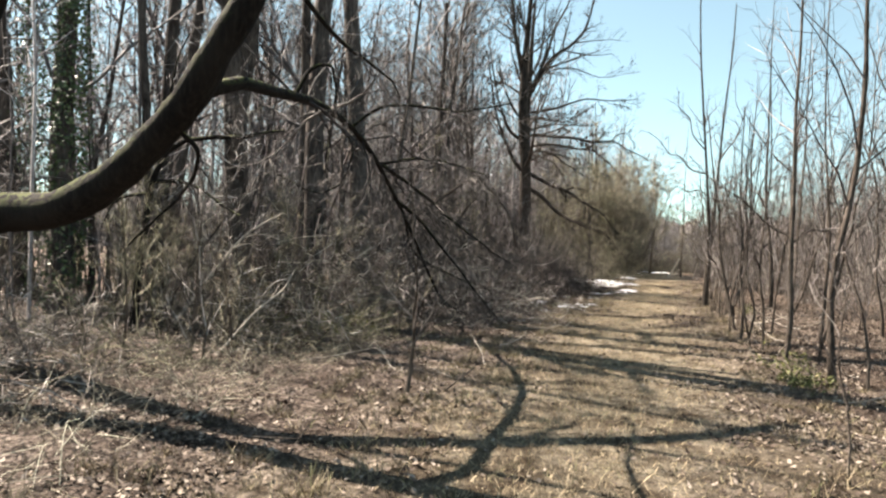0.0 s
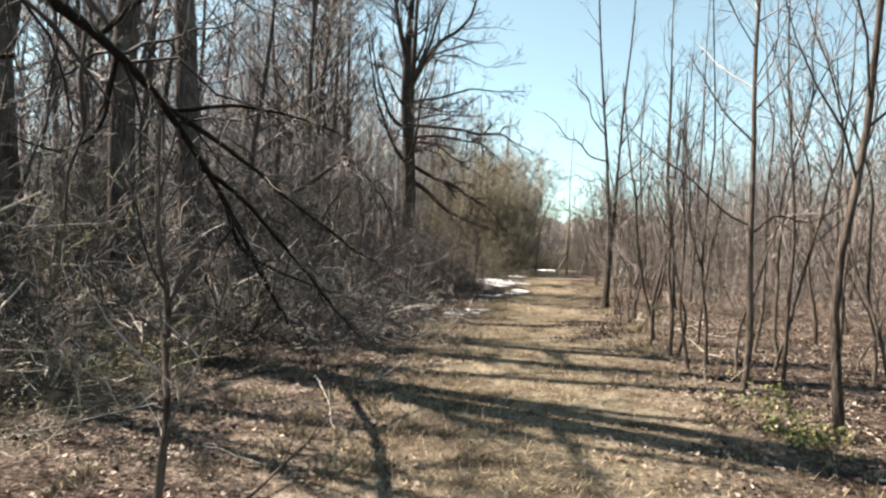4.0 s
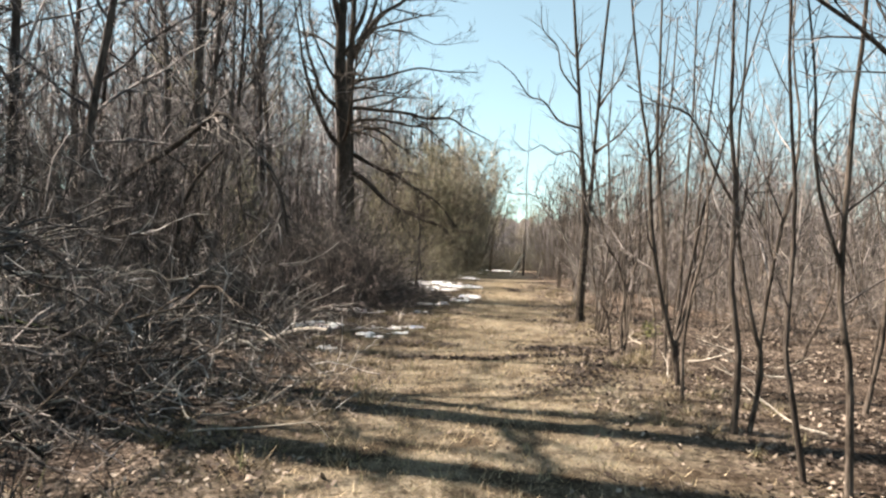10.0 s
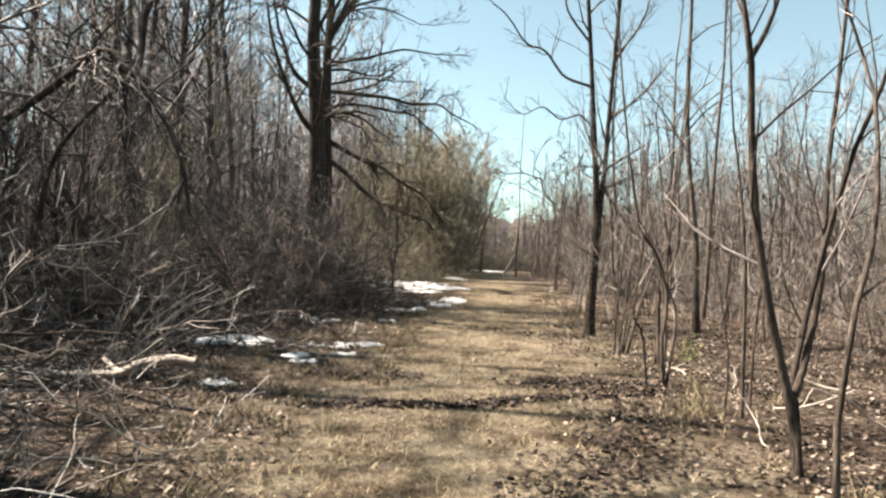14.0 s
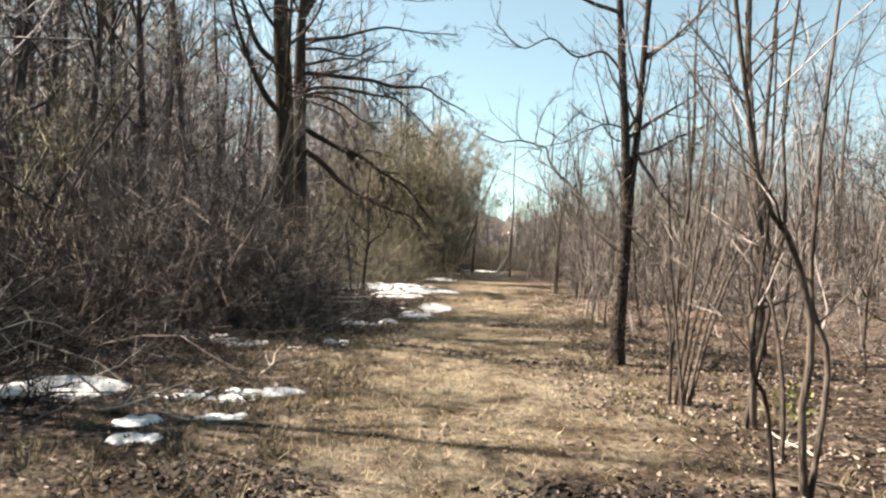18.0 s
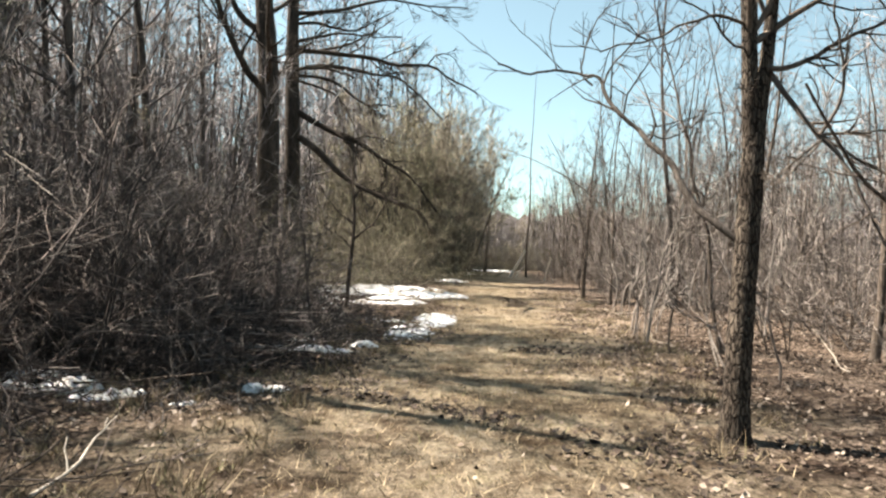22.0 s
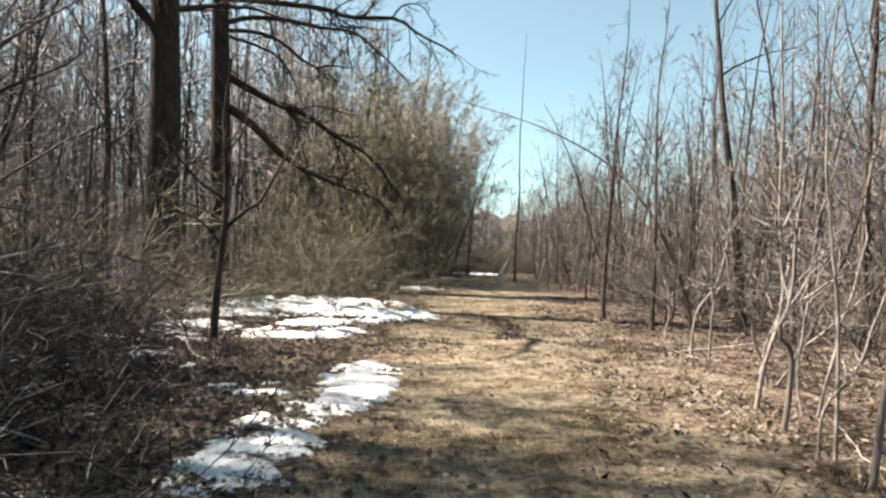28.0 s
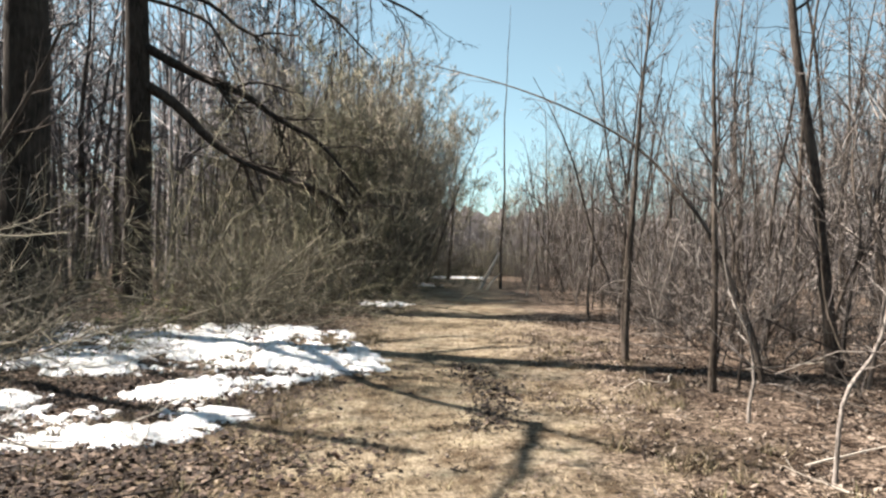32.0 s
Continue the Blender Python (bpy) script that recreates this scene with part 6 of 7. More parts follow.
def hazy_woods():
    """Taller bare trees standing farther back behind the sunny thicket."""
    rng = np.random.default_rng(52)
    s = Shape()
    n = 300
    y = 14 + 70 * rng.random(n)
    x = lane_x(y) + 13 + rng.uniform(0, 1, n) * 26
    P = np.stack([x, y, np.full(n, -0.1)], 1)
    pts, r = stems(rng, P, np.stack([rng.normal(0, 0.06, n), rng.normal(0, 0.06, n), np.ones(n)], 1), rng.uniform(7.0, 12.5, n), rng.uniform(0.03, 0.07, n), np.full(n, 0.01), 7, 0.07, 0.03)
    s.tubes(pts, r, 4)
    a, d, LL, R = spawn(rng, pts, r, 14, 0.15, 1.0, 0.8, 0.26, 0.35, 0.15, 0.4)
    p1, r1 = stems(rng, a, d, LL, R * 0.45 + 0.002, R * 0 + 0.005, 3, 0.2, 0.04)
    s.tubes(p1, r1, 3)
    a, d, LL, R = spawn(rng, p1, r1, 7, 0.1, 1.0, 0.85, 0.6, 0.3, 0.05, 0.3)
    s.spikes(a, d, LL, R * 0.6 + 0.007)
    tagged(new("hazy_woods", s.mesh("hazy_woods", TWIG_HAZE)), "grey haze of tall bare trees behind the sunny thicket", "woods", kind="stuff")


sunny_woods()
hazy_woods()


def horizon_woods():
    """A low ragged ridge of woods on the horizon."""
    rng = np.random.default_rng(36)
    m, nt, b, g = base("distant_woods", 1.0, 0.0)
    nt.links.new(ramp(nt, noise_tex(nt, g.outputs["Position"], 0.35, 6, 0.75), [(0.3, (0.055, 0.049, 0.048)), (0.7, (0.13, 0.117, 0.113))]), b.inputs["Base Color"])
    n = 900
    th = np.linspace(0, 2 * np.pi, n, endpoint=False)
    R = 150 + 12 * np.sin(3 * th)
    h = 12.0 + 1.5 * np.sin(5 * th) + 1.2 * np.sin(23 * th + 1) + rng.uniform(-1.3, 1.3, n)
    s = Shape()
    rings = [np.stack([8 + (R + dr) * np.cos(th), 35 + (R + dr) * np.sin(th), h * f], 1) for dr, f in ((-9, 0.0), (-7, 0.55), (-2, 1.0), (14, 0.9), (40, 0.0))]
    i = np.arange(n)
    quads = np.concatenate([np.stack([k * n + i, k * n + (i + 1) % n, (k + 1) * n + (i + 1) % n, (k + 1) * n + i], -1) for k in range(4)])
    s.add(np.concatenate(rings), quads=quads[:, ::-1])
    tagged(new("backdrop_woods", s.mesh("backdrop_woods", m)), "hazy distant woods along the horizon", "backdrop", kind="structure")


horizon_woods()


# ---- small leafy plants that keep their leaves ----
def briar(x, y, w, hgt, n, seed, z=0.0):
    rng = np.random.default_rng(seed)
    root = rooted("evergreen_briar", 0, 0)
    c = Shape()
    k = 16
    P = np.stack([rng.normal(0, 0.3 * w, k), rng.normal(0, 0.3 * w, k), np.full(k, -0.02)], 1)
    D = np.stack([rng.normal(0, 0.7, k), rng.normal(0, 0.7, k), np.ones(k)], 1)
    pts, r = stems(rng, P, D, hgt * rng.uniform(0.7, 1.4, k), np.full(k, 0.005), np.full(k, 0.002), 6, 0.25, -0.1)
    pts[:, 1:, 2] = np.maximum(pts[:, 1:, 2], 0.03)
    for i in range(k):
        s = Shape()
        s.tubes(pts[i:i + 1], r[i:i + 1], 3)
        part("stem", s, TWIG_OLIVE, root)
    a, d, L, R = spawn(rng, pts, r, n // k, 0.2, 1.0, 0.9, 0.3)
    p = a + d * rng.uniform(0.01, 0.08, (len(a), 1))
    u = unit(d + rng.normal(0, 0.5, d.shape)) * rng.uniform(0.018, 0.035, (len(a), 1))
    c.leaves(p, u, unit(np.cross(u, rng.normal(0, 1, u.shape))) * 0.014, np.tile([[0, 0, 0.006]], (len(a), 1)))
    tagged(part("leaves", c, BRIAR, root), kind="stuff")
    tagged(root, "small yellow-green briar still in leaf on leaf litter", "plant", "briars in leaf")
    place(root, x, y)


for i, (x, y, w, hgt, n) in enumerate([(5.5, 10.3, 0.5, 0.3, 260), (5.75, 10.9, 0.45, 0.35, 220), (-1.66, 13.4, 0.9, 0.6, 420), (-1.0, 14.2, 0.8, 0.6, 380), (-2.4, 13.8, 0.9, 0.7, 420), (6.05, 11.9, 0.4, 0.4, 180), (7.4, 44.0, 1.2, 1.3, 520), (9.9, 23.1, 0.4, 0.3, 160)]):
    briar(x, y, w, hgt, n, 320 + i)


# ---- old snow ----
def snow_patch(label, blobs, seed, thick=0.05, step=0.03, ragged=0.9):
    """A thawing patch: soft-edged mounds with a broken rim, lying on the ground."""
    b = np.array(blobs, float)
    x0, x1 = (b[:, 0] - b[:, 2] * 1.8 - 0.3).min(), (b[:, 0] + b[:, 2] * 1.8 + 0.3).max()
    y0, y1 = (b[:, 1] - b[:, 3] * 1.8 - 0.3).min(), (b[:, 1] + b[:, 3] * 1.8 + 0.3).max()
    xs, ys = np.arange(x0, x1, step), np.arange(y0, y1, step)
    X, Y = np.meshgrid(xs, ys)
    F = np.full_like(X, -3.0)
    for cx, cy, rx, ry in b:
        F = np.maximum(F, 1.25 - ((X - cx) / rx) ** 2 - ((Y - cy) / ry) ** 2)
    rng = np.random.default_rng(seed)
    N = np.zeros_like(X)
    for k in (2.3, 4.7, 8.9, 15.0, 27.0, 44.0):
        for _ in range(3):
            a, p = rng.uniform(0, 6.28, 2)
            N += np.sin(k * (X * np.cos(a) + Y * np.sin(a)) + p) / (k ** 0.3) * 0.5
    N = np.tanh(N)
    F = F + ragged * N - 0.3
    H = 0.65 * thick * np.tanh(1.2 * F) * (1 + 0.6 * N)
    keep = F > -0.35
    Z = ground_z(X, Y) + np.where(F > 0, H, 0.25 * F) + 0.004
    cell = keep[:-1, :-1] & keep[1:, :-1] & keep[:-1, 1:] & keep[1:, 1:]
    solid = cell & (F[:-1, :-1] > -0.35)
    # one object for each separate piece
    todo = {(int(a), int(c)) for a, c in zip(*np.nonzero(solid))}
    nx = len(xs)
    V = np.stack([X, Y, Z], -1).reshape(-1, 3)
    while todo:
        piece, front = [], [todo.pop()]
        while front:
            a, c = front.pop()
            piece.append(a * nx + c)
            for q in ((a + 1, c), (a - 1, c), (a, c + 1), (a, c - 1)):
                if q in todo:
                    todo.discard(q)
                    front.append(q)
        i = np.array(piece)
        if F.ravel()[i].max() < 0.12:
            continue
        q = np.stack([i, i + 1, i + nx + 1, i + nx], -1)
        used, inv = np.unique(q, return_inverse=True)
        s = Shape()
        s.add(V[used], quads=inv.reshape(-1, 4))
        tagged(new("snow_patch", s.mesh("snow_patch", SNOW)), label, "snow", "thawing snow patches")


snow_patch("thawing old snow patch on brown leaf litter", [(4.3, 24.1, 0.65, 0.22), (4.95, 24.25, 0.35, 0.17)], 1)
snow_patch("thawing old snow patch under the thicket", [(3.0, 24.5, 0.55, 0.4)], 2)
snow_patch("scattered crusts of old snow on leaf litter", [(4.2, 22.7, 0.22, 0.14), (4.0, 23.3, 0.25, 0.14), (4.7, 23.3, 0.2, 0.12), (3.3, 21.3, 0.25, 0.16)], 3, 0.05, 0.03, 0.8)
snow_patch("scattered crusts of old snow at the thicket's foot", [(3.75, 28.45, 0.45, 0.26), (4.05, 27.95, 0.4, 0.2), (4.55, 27.65, 0.3, 0.16), (5.95, 27.95, 0.3, 0.16), (5.25, 27.35, 0.16, 0.12)], 4, 0.11, 0.03, 0.7)
snow_patch("scattered crusts of old snow in the shade", [(5.2, 30.75, 0.26, 0.12), (5.7, 30.55, 0.3, 0.13), (6.2, 30.4, 0.26, 0.12), (6.65, 30.3, 0.3, 0.12), (6.2, 31.3, 0.25, 0.15), (7.1, 30.9, 0.25, 0.12), (6.9, 31.8, 0.22, 0.16)], 5, 0.09, 0.03, 0.8)
snow_patch("smooth mound of old snow along the lane's edge", [(7.8, 32.05, 0.42, 0.4), (8.0, 32.6, 0.4, 0.4)], 6, 0.06, 0.025, 0.5)
snow_patch("long streak of old snow along the lane's edge", [(8.15, 33.15, 0.4, 0.34), (8.42, 33.75, 0.34, 0.5), (8.66, 34.4, 0.36, 0.6), (8.88, 35.0, 0.36, 0.55), (9.1, 35.6, 0.42, 0.45)], 16, 0.05, 0.025, 0.95)
snow_patch("old snow lingering under dark brushwood", [(5.1, 36.1, 0.5, 0.26), (5.95, 35.6, 0.4, 0.18), (6.3, 36.7, 0.35, 0.2), (5.4, 38.2, 0.45, 0.28), (6.5, 38.0, 0.5, 0.22)], 17, 0.06, 0.03, 0.8)
snow_patch("broad sheet of old snow beside the lane", [(8.3, 44.5, 1.9, 1.6), (9.6, 43.2, 1.3, 1.6), (10.5, 43.4, 0.8, 1.3), (9.2, 41.2, 0.9, 0.8), (6.6, 43.6, 1.4, 1.0), (9.2, 46.2, 1.5, 1.4), (7.4, 46.6, 1.5, 1.1),
           (5.6, 46.0, 1.1, 1.0), (8.6, 40.4, 0.7, 0.5), (10.3, 42.1, 0.7, 0.8), (6.2, 44.6, 1.1, 0.9), (5.0, 47.4, 0.9, 1.0), (7.3, 42.4, 0.9, 0.7)], 7, 0.07, 0.04, 1.0)
snow_patch("lumpy remnant of old snow by the lane", [(8.0, 38.8, 0.9, 0.4), (7.2, 39.5, 0.85, 0.5), (8.75, 39.3, 0.5, 0.3), (6.5, 38.8, 0.6, 0.45), (8.35, 40.15, 0.55, 0.35), (6.6, 40.2, 0.7, 0.4)], 8, 0.07, 0.03, 1.0)
snow_patch("small lumps of old snow among dark leaves", [(7.55, 34.75, 0.28, 0.13), (7.92, 34.85, 0.22, 0.12), (7.78, 34.35, 0.32, 0.13), (6.25, 37.2, 0.35, 0.2), (7.0, 36.0, 0.2, 0.12)], 11, 0.05, 0.03, 0.8)
snow_patch("strip of snow across the lane's far end", [(20.6, 78.4, 1.4, 0.9), (22.4, 78.7, 1.6, 0.9)], 9, 0.13, 0.12)
snow_patch("patch of old snow farther along the lane", [(13.0, 53.8, 0.8, 0.6), (17.3, 66.6, 0.8, 0.8)], 10, 0.16, 0.08)


# ---- fallen wood ----
def log(name, ctrl, r0, r1, mat, label, seed, spur=True):
    rng = np.random.default_rng(seed)
    root = rooted(name, *ctrl[0][:2])
    o = np.array([*ctrl[0][:2], 0])
    p = (curve_points(ctrl, 18) - o)[None]
    r = np.linspace(r0, r1, 18)[None] * (1 + rng.normal(0, 0.06, (1, 18)))
    s = Shape()
    s.tubes(p, r, 9)
    part("limb", s, mat, root)
    if spur:
        a, d, L, R = spawn(rng, p, r, 4, 0.2, 0.9, 0.7, 0.3, 0.3, 0.15, 0.3)
        c = Shape()
        c.tubes(*stems(rng, a, d, L, R * 0.5, R * 0.15, 6, 0.15), 5)
        tagged(part("spur", c, mat, root), kind="stuff")
    return tagged(root, label, "fallen branch")


bleached = log("fallen_limb", [(1.35, 21.45, 0.08), (1.75, 21.2, 0.1), (2.1, 20.95, 0.13), (2.48, 20.66, 0.2), (2.66, 20.47, 0.31), (2.84, 20.29, 0.37), (3.05, 20.13, 0.42), (3.25, 20.0, 0.41)], 0.048, 0.036, DEAD_WOOD, "bleached crooked fallen limb lying on the brush", 300, False)
stub = Shape()
stub.tubes((curve_points([(2.48, 20.66, 0.2), (2.38, 20.74, 0.24), (2.25, 20.85, 0.33)], 6) - np.array([1.35, 21.45, 0]))[None], np.linspace(0.032, 0.02, 6)[None], 7)
part("stub", stub, DEAD_WOOD, bleached)
log("fallen_limb", [(-2.6, 10.75, 0.02), (-2.24, 11.37, 0.62), (-1.96, 11.83, 0.95), (-1.9, 12.3, 1.25)], 0.02, 0.008, DEAD_WOOD, "bleached broken limb leaning in the undergrowth", 301)
log("fallen_limb", [(-4.6, 13.8, 0.1), (-4.13, 14.0, 0.84), (-3.67, 14.17, 1.53), (-3.36, 14.33, 1.92), (-2.78, 14.5, 2.3)], 0.035, 0.015, DEAD_WOOD, "broken grey stem leaning among thin trees", 302)
log("fallen_limb", [(-4.3, 12.8, 0.5), (-3.86, 13.0, 1.44), (-3.79, 13.25, 1.68), (-3.29, 13.5, 2.54)], 0.03, 0.012, BARK_SAP, "dark broken stem leaning among thin trees", 303)
log("fallen_limb", [(19.0, 63.4, -0.05), (19.6, 63.7, 0.85), (20.2, 64.0, 1.75)], 0.1, 0.07, DEAD_WOOD, "pale dead limb propped against the bare pole tree", 304, False)
log("fallen_limb", [(19.3, 63.1, 0.0), (19.8, 63.5, 0.5), (20.25, 63.9, 0.75)], 0.04, 0.03, DEAD_WOOD, "short pale dead limb propped against the bare pole tree", 305, False)
log("fallen_limb", [(19.8, 59.0, -0.05), (19.95, 59.0, 0.6), (20.15, 59.0, 1.35)], 0.045, 0.03, DEAD_WOOD, "bleached broken stem leaning beside the lane", 306, False)
log("fallen_limb", [(19.0, 55.3, -0.05), (18.85, 55.3, 0.3), (18.75, 55.3, 0.6)], 0.035, 0.02, DEAD_WOOD, "short bleached broken stem beside the lane", 307, False)
rng = np.random.default_rng(37)
kinds = []
for i in range(6):
    g = np.random.default_rng(310 + i)
    s = Shape()
    L = g.uniform(0.5, 1.5)
    p, r = stems(g, np.array([[0, 0, 0.025]]), np.array([[1.0, 0, 0.05]]), np.array([L]), np.array([0.0105]), np.array([0.004]), 7, 0.16)
    p[:, :, 2] = 0.02 + np.abs(p[:, :, 2] - 0.02) * 0.5
    s.tubes(p, r, 5)
    a, d, LL, R = spawn(g, p, r, 3, 0.3, 1.0, 0.7, 0.4, 0.3, 0.1)
    s.tubes(*stems(g, a, d, LL, R * 0.6, R * 0 + 0.003, 4, 0.15), 4)
    kinds.append(tagged(new("stick", s.mesh("stick", DEAD_WOOD if i % 2 else BARK_SAP)), "dry fallen stick lying on leaf litter", "stick", "fallen sticks"))
spots = []
for y in np.arange(5, 44, 0.32):
    k = rng.random()
    off = -rng.uniform(2.0, 5.5) if k < 0.6 else rng.uniform(2.2, 5.0)
    spots.append((lane_x(y) + off, y))
spread(kinds, rng, spots, 0.6, 1.3)


# ---- leaf litter and grass ----
def leaf_litter():
    rng = np.random.default_rng(38)
    s = Shape()
    m = 300000
    y = 3 + 47 * rng.random(m) ** 1.25
    off = rng.uniform(-7.5, 8.5, m)
    x = lane_x(y) + off
    clump = (np.sin(1.9 * x + 0.7 * y) + np.sin(2.3 * y - 1.1 * x + 1) + np.sin(0.8 * y + 3.1 * x) + np.sin(5.1 * x - 2.2 * y) + np.sin(4.3 * y + 1.7 * x)) / 5
    chance = np.clip((np.abs(off + 0.2) - 0.7) / 2.2, 0.05, 0.8) * (0.25 + 2.2 * np.clip(clump + 0.15, 0, 1)) * np.where(off > 0, 1.25, 0.9)
    keep = rng.random(m) < chance
    x, y = x[keep], y[keep]
    n = len(x)
    p = np.stack([x, y, ground_z(x, y) + rng.uniform(0.008, 0.035, n)], 1)
    az, sz = rng.uniform(0, 6.28, n), rng.uniform(0.012, 0.035, n)
    tilt = rng.normal(0, 0.35, (n, 2))
    u = np.stack([np.cos(az), np.sin(az), tilt[:, 0]], 1) * sz[:, None]
    w = np.stack([-np.sin(az), np.cos(az), tilt[:, 1]], 1) * (sz * rng.uniform(0.45, 0.8, n))[:, None]
    s.leaves(p, u, w, np.stack([np.zeros(n), np.zeros(n), rng.uniform(0.0, 0.02, n)], 1))
    tagged(new("leaf_litter", s.mesh("leaf_litter", LEAF_LITTER, False)), "curled brown fallen leaves scattered over the ground", "leaf litter", kind="stuff")


def leaf_mould():
    rng = np.random.default_rng(44)
    n = 27000
    y = rng.uniform(29.6, 42, n)
    off = -3.4 + rng.normal(0, 1.1, n) - 0.5 * np.sin(1.3 * y) - 0.3 * np.sin(3.1 * y + 1)
    x = lane_x(y) + off
    p = np.stack([x, y, ground_z(x, y) + rng.uniform(0.004, 0.03, n)], 1)
    az, sz = rng.uniform(0, 6.28, n), rng.uniform(0.018, 0.045, n)
    tilt = rng.normal(0, 0.25, (n, 2))
    u = np.stack([np.cos(az), np.sin(az), tilt[:, 0]], 1) * sz[:, None]
    w = np.stack([-np.sin(az), np.cos(az), tilt[:, 1]], 1) * (sz * rng.uniform(0.5, 0.85, n))[:, None]
    s = Shape()
    s.leaves(p, u, w, np.stack([np.zeros(n), np.zeros(n), rng.uniform(0.0, 0.015, n)], 1))
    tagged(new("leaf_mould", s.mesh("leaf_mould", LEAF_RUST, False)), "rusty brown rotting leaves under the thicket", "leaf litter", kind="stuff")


def leaf_drift():
    """Dark wet leaves in ruts and drifts on and beside the lane, some laid to stand in for cast shadow."""
    rng = np.random.default_rng(48)
    P = []
    # the two strokes near y 29 lay the thicket's shadow down as dark leaves
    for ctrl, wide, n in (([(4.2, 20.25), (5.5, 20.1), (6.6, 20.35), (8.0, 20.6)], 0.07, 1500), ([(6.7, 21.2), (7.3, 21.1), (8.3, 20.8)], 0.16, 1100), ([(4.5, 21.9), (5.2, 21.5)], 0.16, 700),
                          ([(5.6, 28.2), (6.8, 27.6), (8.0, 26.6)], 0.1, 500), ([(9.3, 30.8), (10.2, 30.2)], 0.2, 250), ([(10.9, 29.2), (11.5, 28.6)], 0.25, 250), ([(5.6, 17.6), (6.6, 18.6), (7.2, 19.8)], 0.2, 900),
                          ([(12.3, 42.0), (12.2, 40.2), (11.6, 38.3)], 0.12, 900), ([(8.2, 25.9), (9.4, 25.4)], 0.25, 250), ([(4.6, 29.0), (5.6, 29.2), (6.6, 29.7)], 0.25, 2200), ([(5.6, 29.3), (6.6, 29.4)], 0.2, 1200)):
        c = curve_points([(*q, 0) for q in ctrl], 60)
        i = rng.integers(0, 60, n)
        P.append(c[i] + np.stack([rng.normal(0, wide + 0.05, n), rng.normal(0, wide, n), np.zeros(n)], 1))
    p = np.concatenate(P)
    n = len(p)
    p[:, 2] = ground_z(p[:, 0], p[:, 1]) + rng.uniform(0.004, 0.03, n)
    az, sz = rng.uniform(0, 6.28, n), rng.uniform(0.018, 0.042, n)
    tilt = rng.normal(0, 0.3, (n, 2))
    u = np.stack([np.cos(az), np.sin(az), tilt[:, 0]], 1) * sz[:, None]
    w = np.stack([-np.sin(az), np.cos(az), tilt[:, 1]], 1) * (sz * rng.uniform(0.5, 0.85, n))[:, None]
    s = Shape()
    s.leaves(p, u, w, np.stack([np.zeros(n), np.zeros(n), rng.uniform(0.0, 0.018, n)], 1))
    tagged(new("leaf_drift", s.mesh("leaf_drift", LEAF_MOULD_SHADE, False)), "dark wet leaves in drifts across the lane, some standing for shadow", "leaf litter", kind="stuff")


def grass_blades():
    rng = np.random.default_rng(39)
    n = 60000
    y = 2 + 46 * rng.random(n) ** 1.4
    tuft = np.round(rng.normal(-0.4, 1.15, n) * 2.5) / 2.5 + 0.2 * np.sin(5 * y)
    x = lane_x(y) + tuft + rng.normal(0, 0.12, n)
    p = np.stack([x, y, ground_z(x, y) - 0.01], 1)
    h = rng.uniform(0.04, 0.13, n)
    d = np.stack([rng.normal(0, 0.8, n), rng.normal(0, 0.8, n), np.ones(n) * 0.6], 1)
    tip = p + unit(d) * h[:, None]
    az = rng.uniform(0, 6.28, n)
    w = np.stack([np.cos(az), np.sin(az), np.zeros(n)], 1) * 0.005
    s = Shape()
    s.add(np.stack([p - w, p + w, tip], 1).reshape(-1, 3), tris=np.arange(n * 3).reshape(-1, 3))
    tagged(new("dry_grass", s.mesh("dry_grass", DRY_GRASS, False)), "short dry tan grass matted on the lane", "grass", kind="stuff")


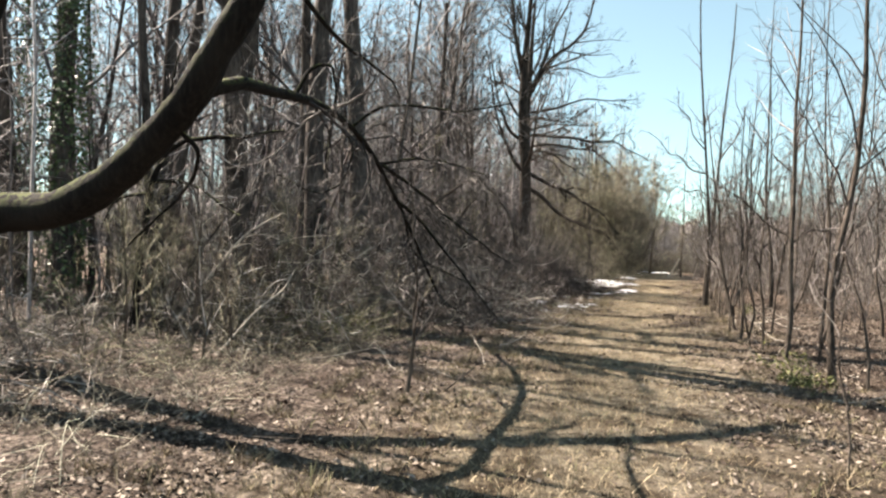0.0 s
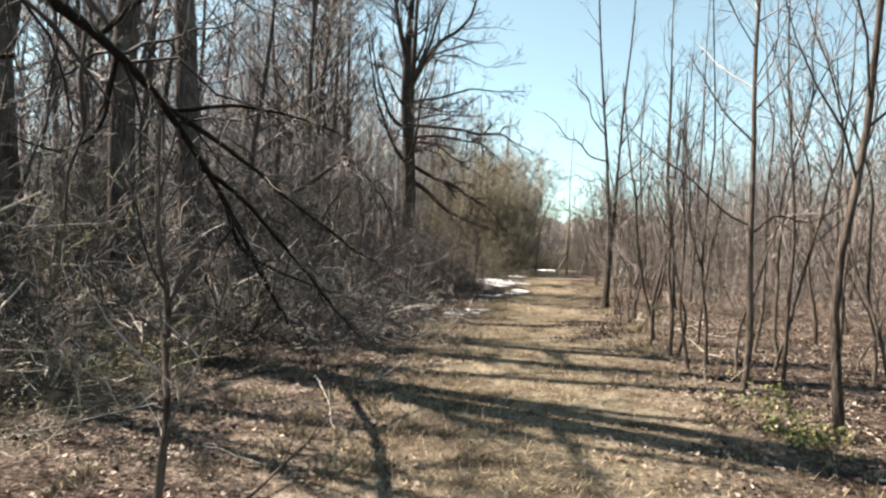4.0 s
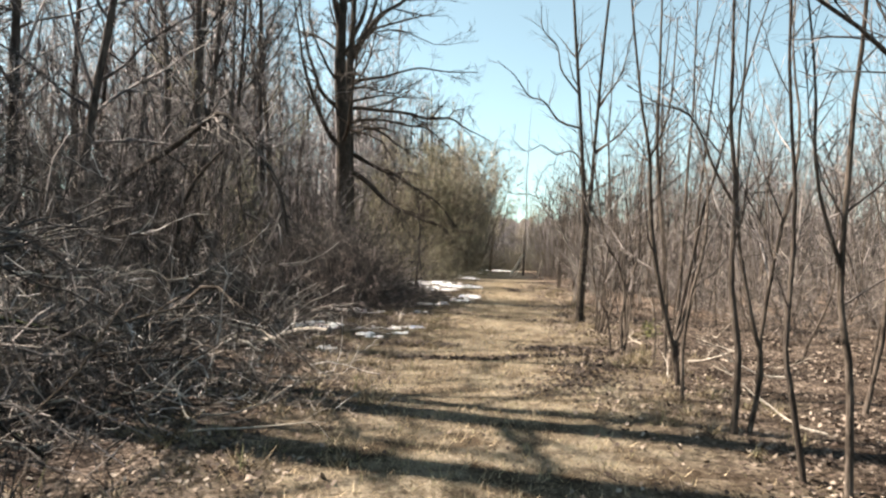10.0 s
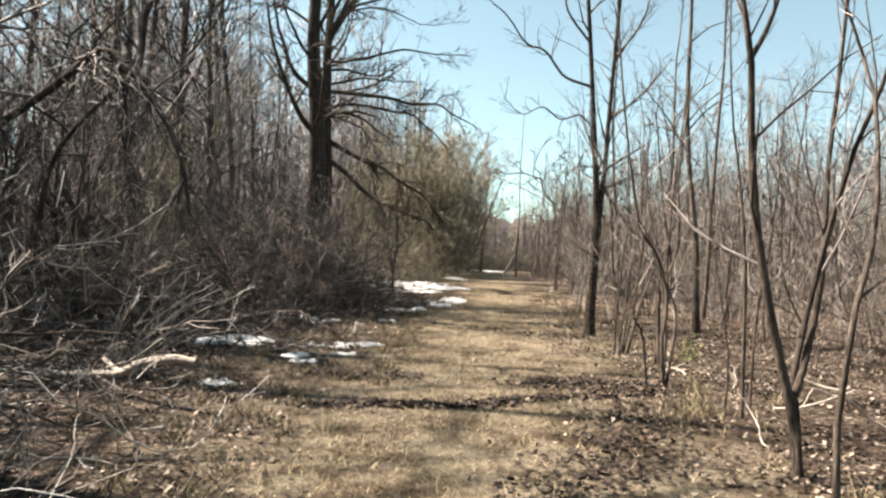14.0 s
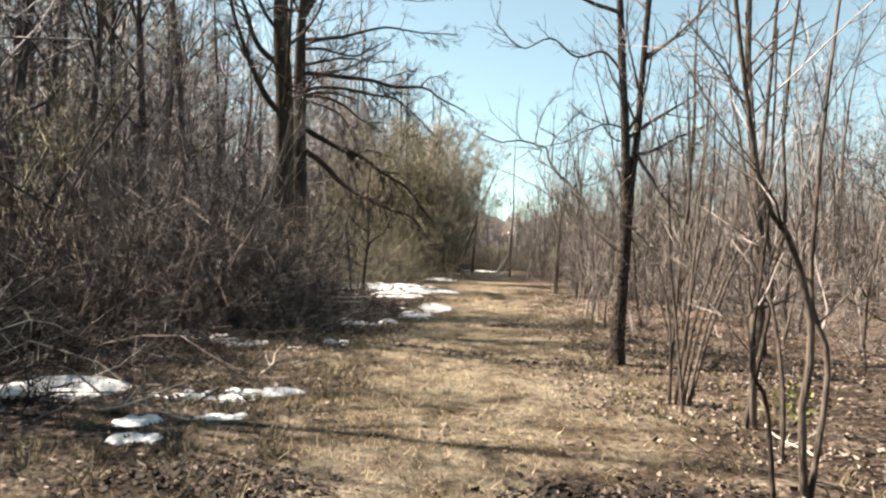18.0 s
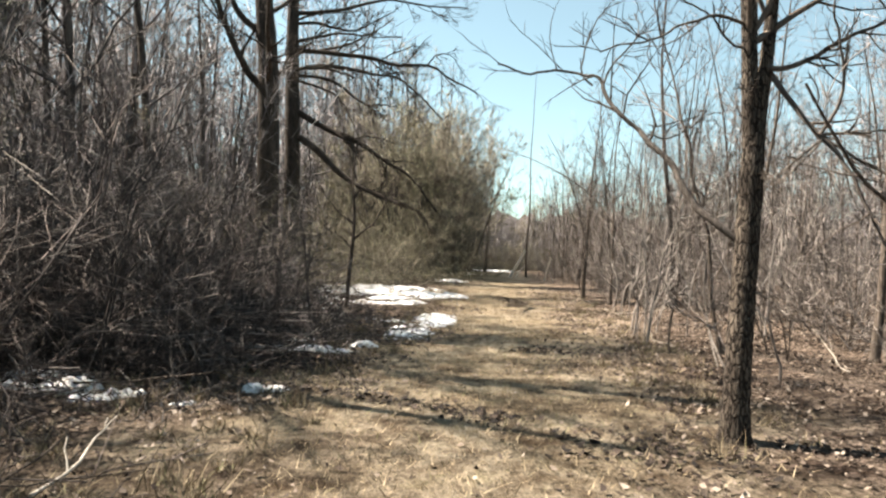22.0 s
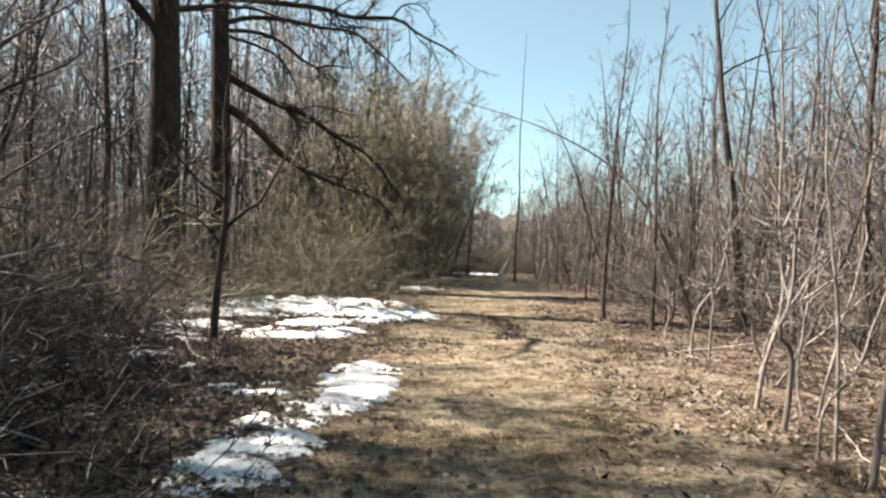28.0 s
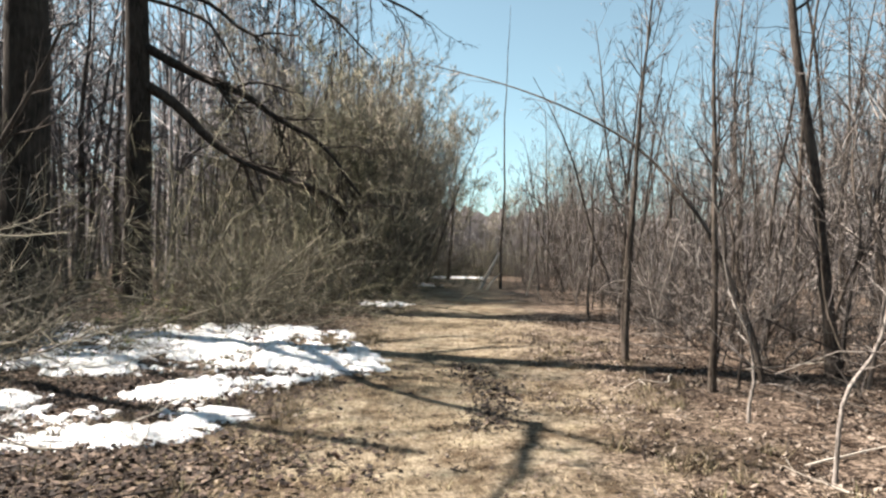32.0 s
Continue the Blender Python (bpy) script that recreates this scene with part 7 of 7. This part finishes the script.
def grass_tufts():
    rng = np.random.default_rng(42)
    k, m = 620, 46
    y = rng.uniform(4, 46, k)
    off = np.where(rng.random(k) < 0.68, -rng.uniform(1.2, 3.6, k), rng.uniform(1.5, 3.2, k))
    c = np.stack([lane_x(y) + off, y], 1)
    size = rng.uniform(0.5, 1.3, k)
    who = np.repeat(np.arange(k), m)
    n = k * m
    xy = c[who] + rng.normal(0, 0.06, (n, 2)) * size[who][:, None]
    p = np.stack([xy[:, 0], xy[:, 1], ground_z(xy[:, 0], xy[:, 1]) - 0.01], 1)
    d = np.stack([rng.normal(0, 0.7, n), rng.normal(0, 0.7, n), np.full(n, 0.75)], 1)
    tip = p + unit(d) * (rng.uniform(0.08, 0.22, n) * size[who])[:, None]
    az = rng.uniform(0, 6.28, n)
    w = np.stack([np.cos(az), np.sin(az), np.zeros(n)], 1) * 0.006
    s = Shape()
    s.add(np.stack([p - w, p + w, tip], 1).reshape(-1, 3), tris=np.arange(n * 3).reshape(-1, 3))
    tagged(new("grass_tufts", s.mesh("grass_tufts", TUFT, False)), "small clumps of dead brown grass beside the lane", "grass", kind="stuff")


def dead_weeds():
    """Pale dead stalks standing and lying beside the start of the lane."""
    rng = np.random.default_rng(47)
    n = 900
    y = rng.uniform(4.5, 13.5, n)
    x = lane_x(y) - 3.4 - np.abs(rng.normal(0, 1.6, n)) - 0.12 * (y - 5)
    P = np.stack([x, y, ground_z(x, y) - 0.01], 1)
    D = np.stack([rng.normal(0, 0.9, n), rng.normal(0, 0.9, n), np.full(n, 0.7)], 1)
    s = Shape()
    p, r = stems(rng, P, D, rng.uniform(0.25, 0.9, n), np.full(n, 0.0035), np.full(n, 0.0015), 5, 0.22, -0.1)
    p[:, 1:, 2] = np.maximum(p[:, 1:, 2], 0.02)
    s.tubes(p, r, 3)
    a, d, L, R = spawn(rng, p, r, 3, 0.3, 1.0, 0.7, 0.4, 0.3)
    s.spikes(a, d, L, R * 0.7)
    tagged(new("dead_weeds", s.mesh("dead_weeds", TWIG_STRAW)), "pale dead weed stalks tangled over leaf litter", "weeds", kind="stuff")


dead_weeds()
leaf_litter()
leaf_mould()
leaf_drift()
grass_blades()
grass_tufts()
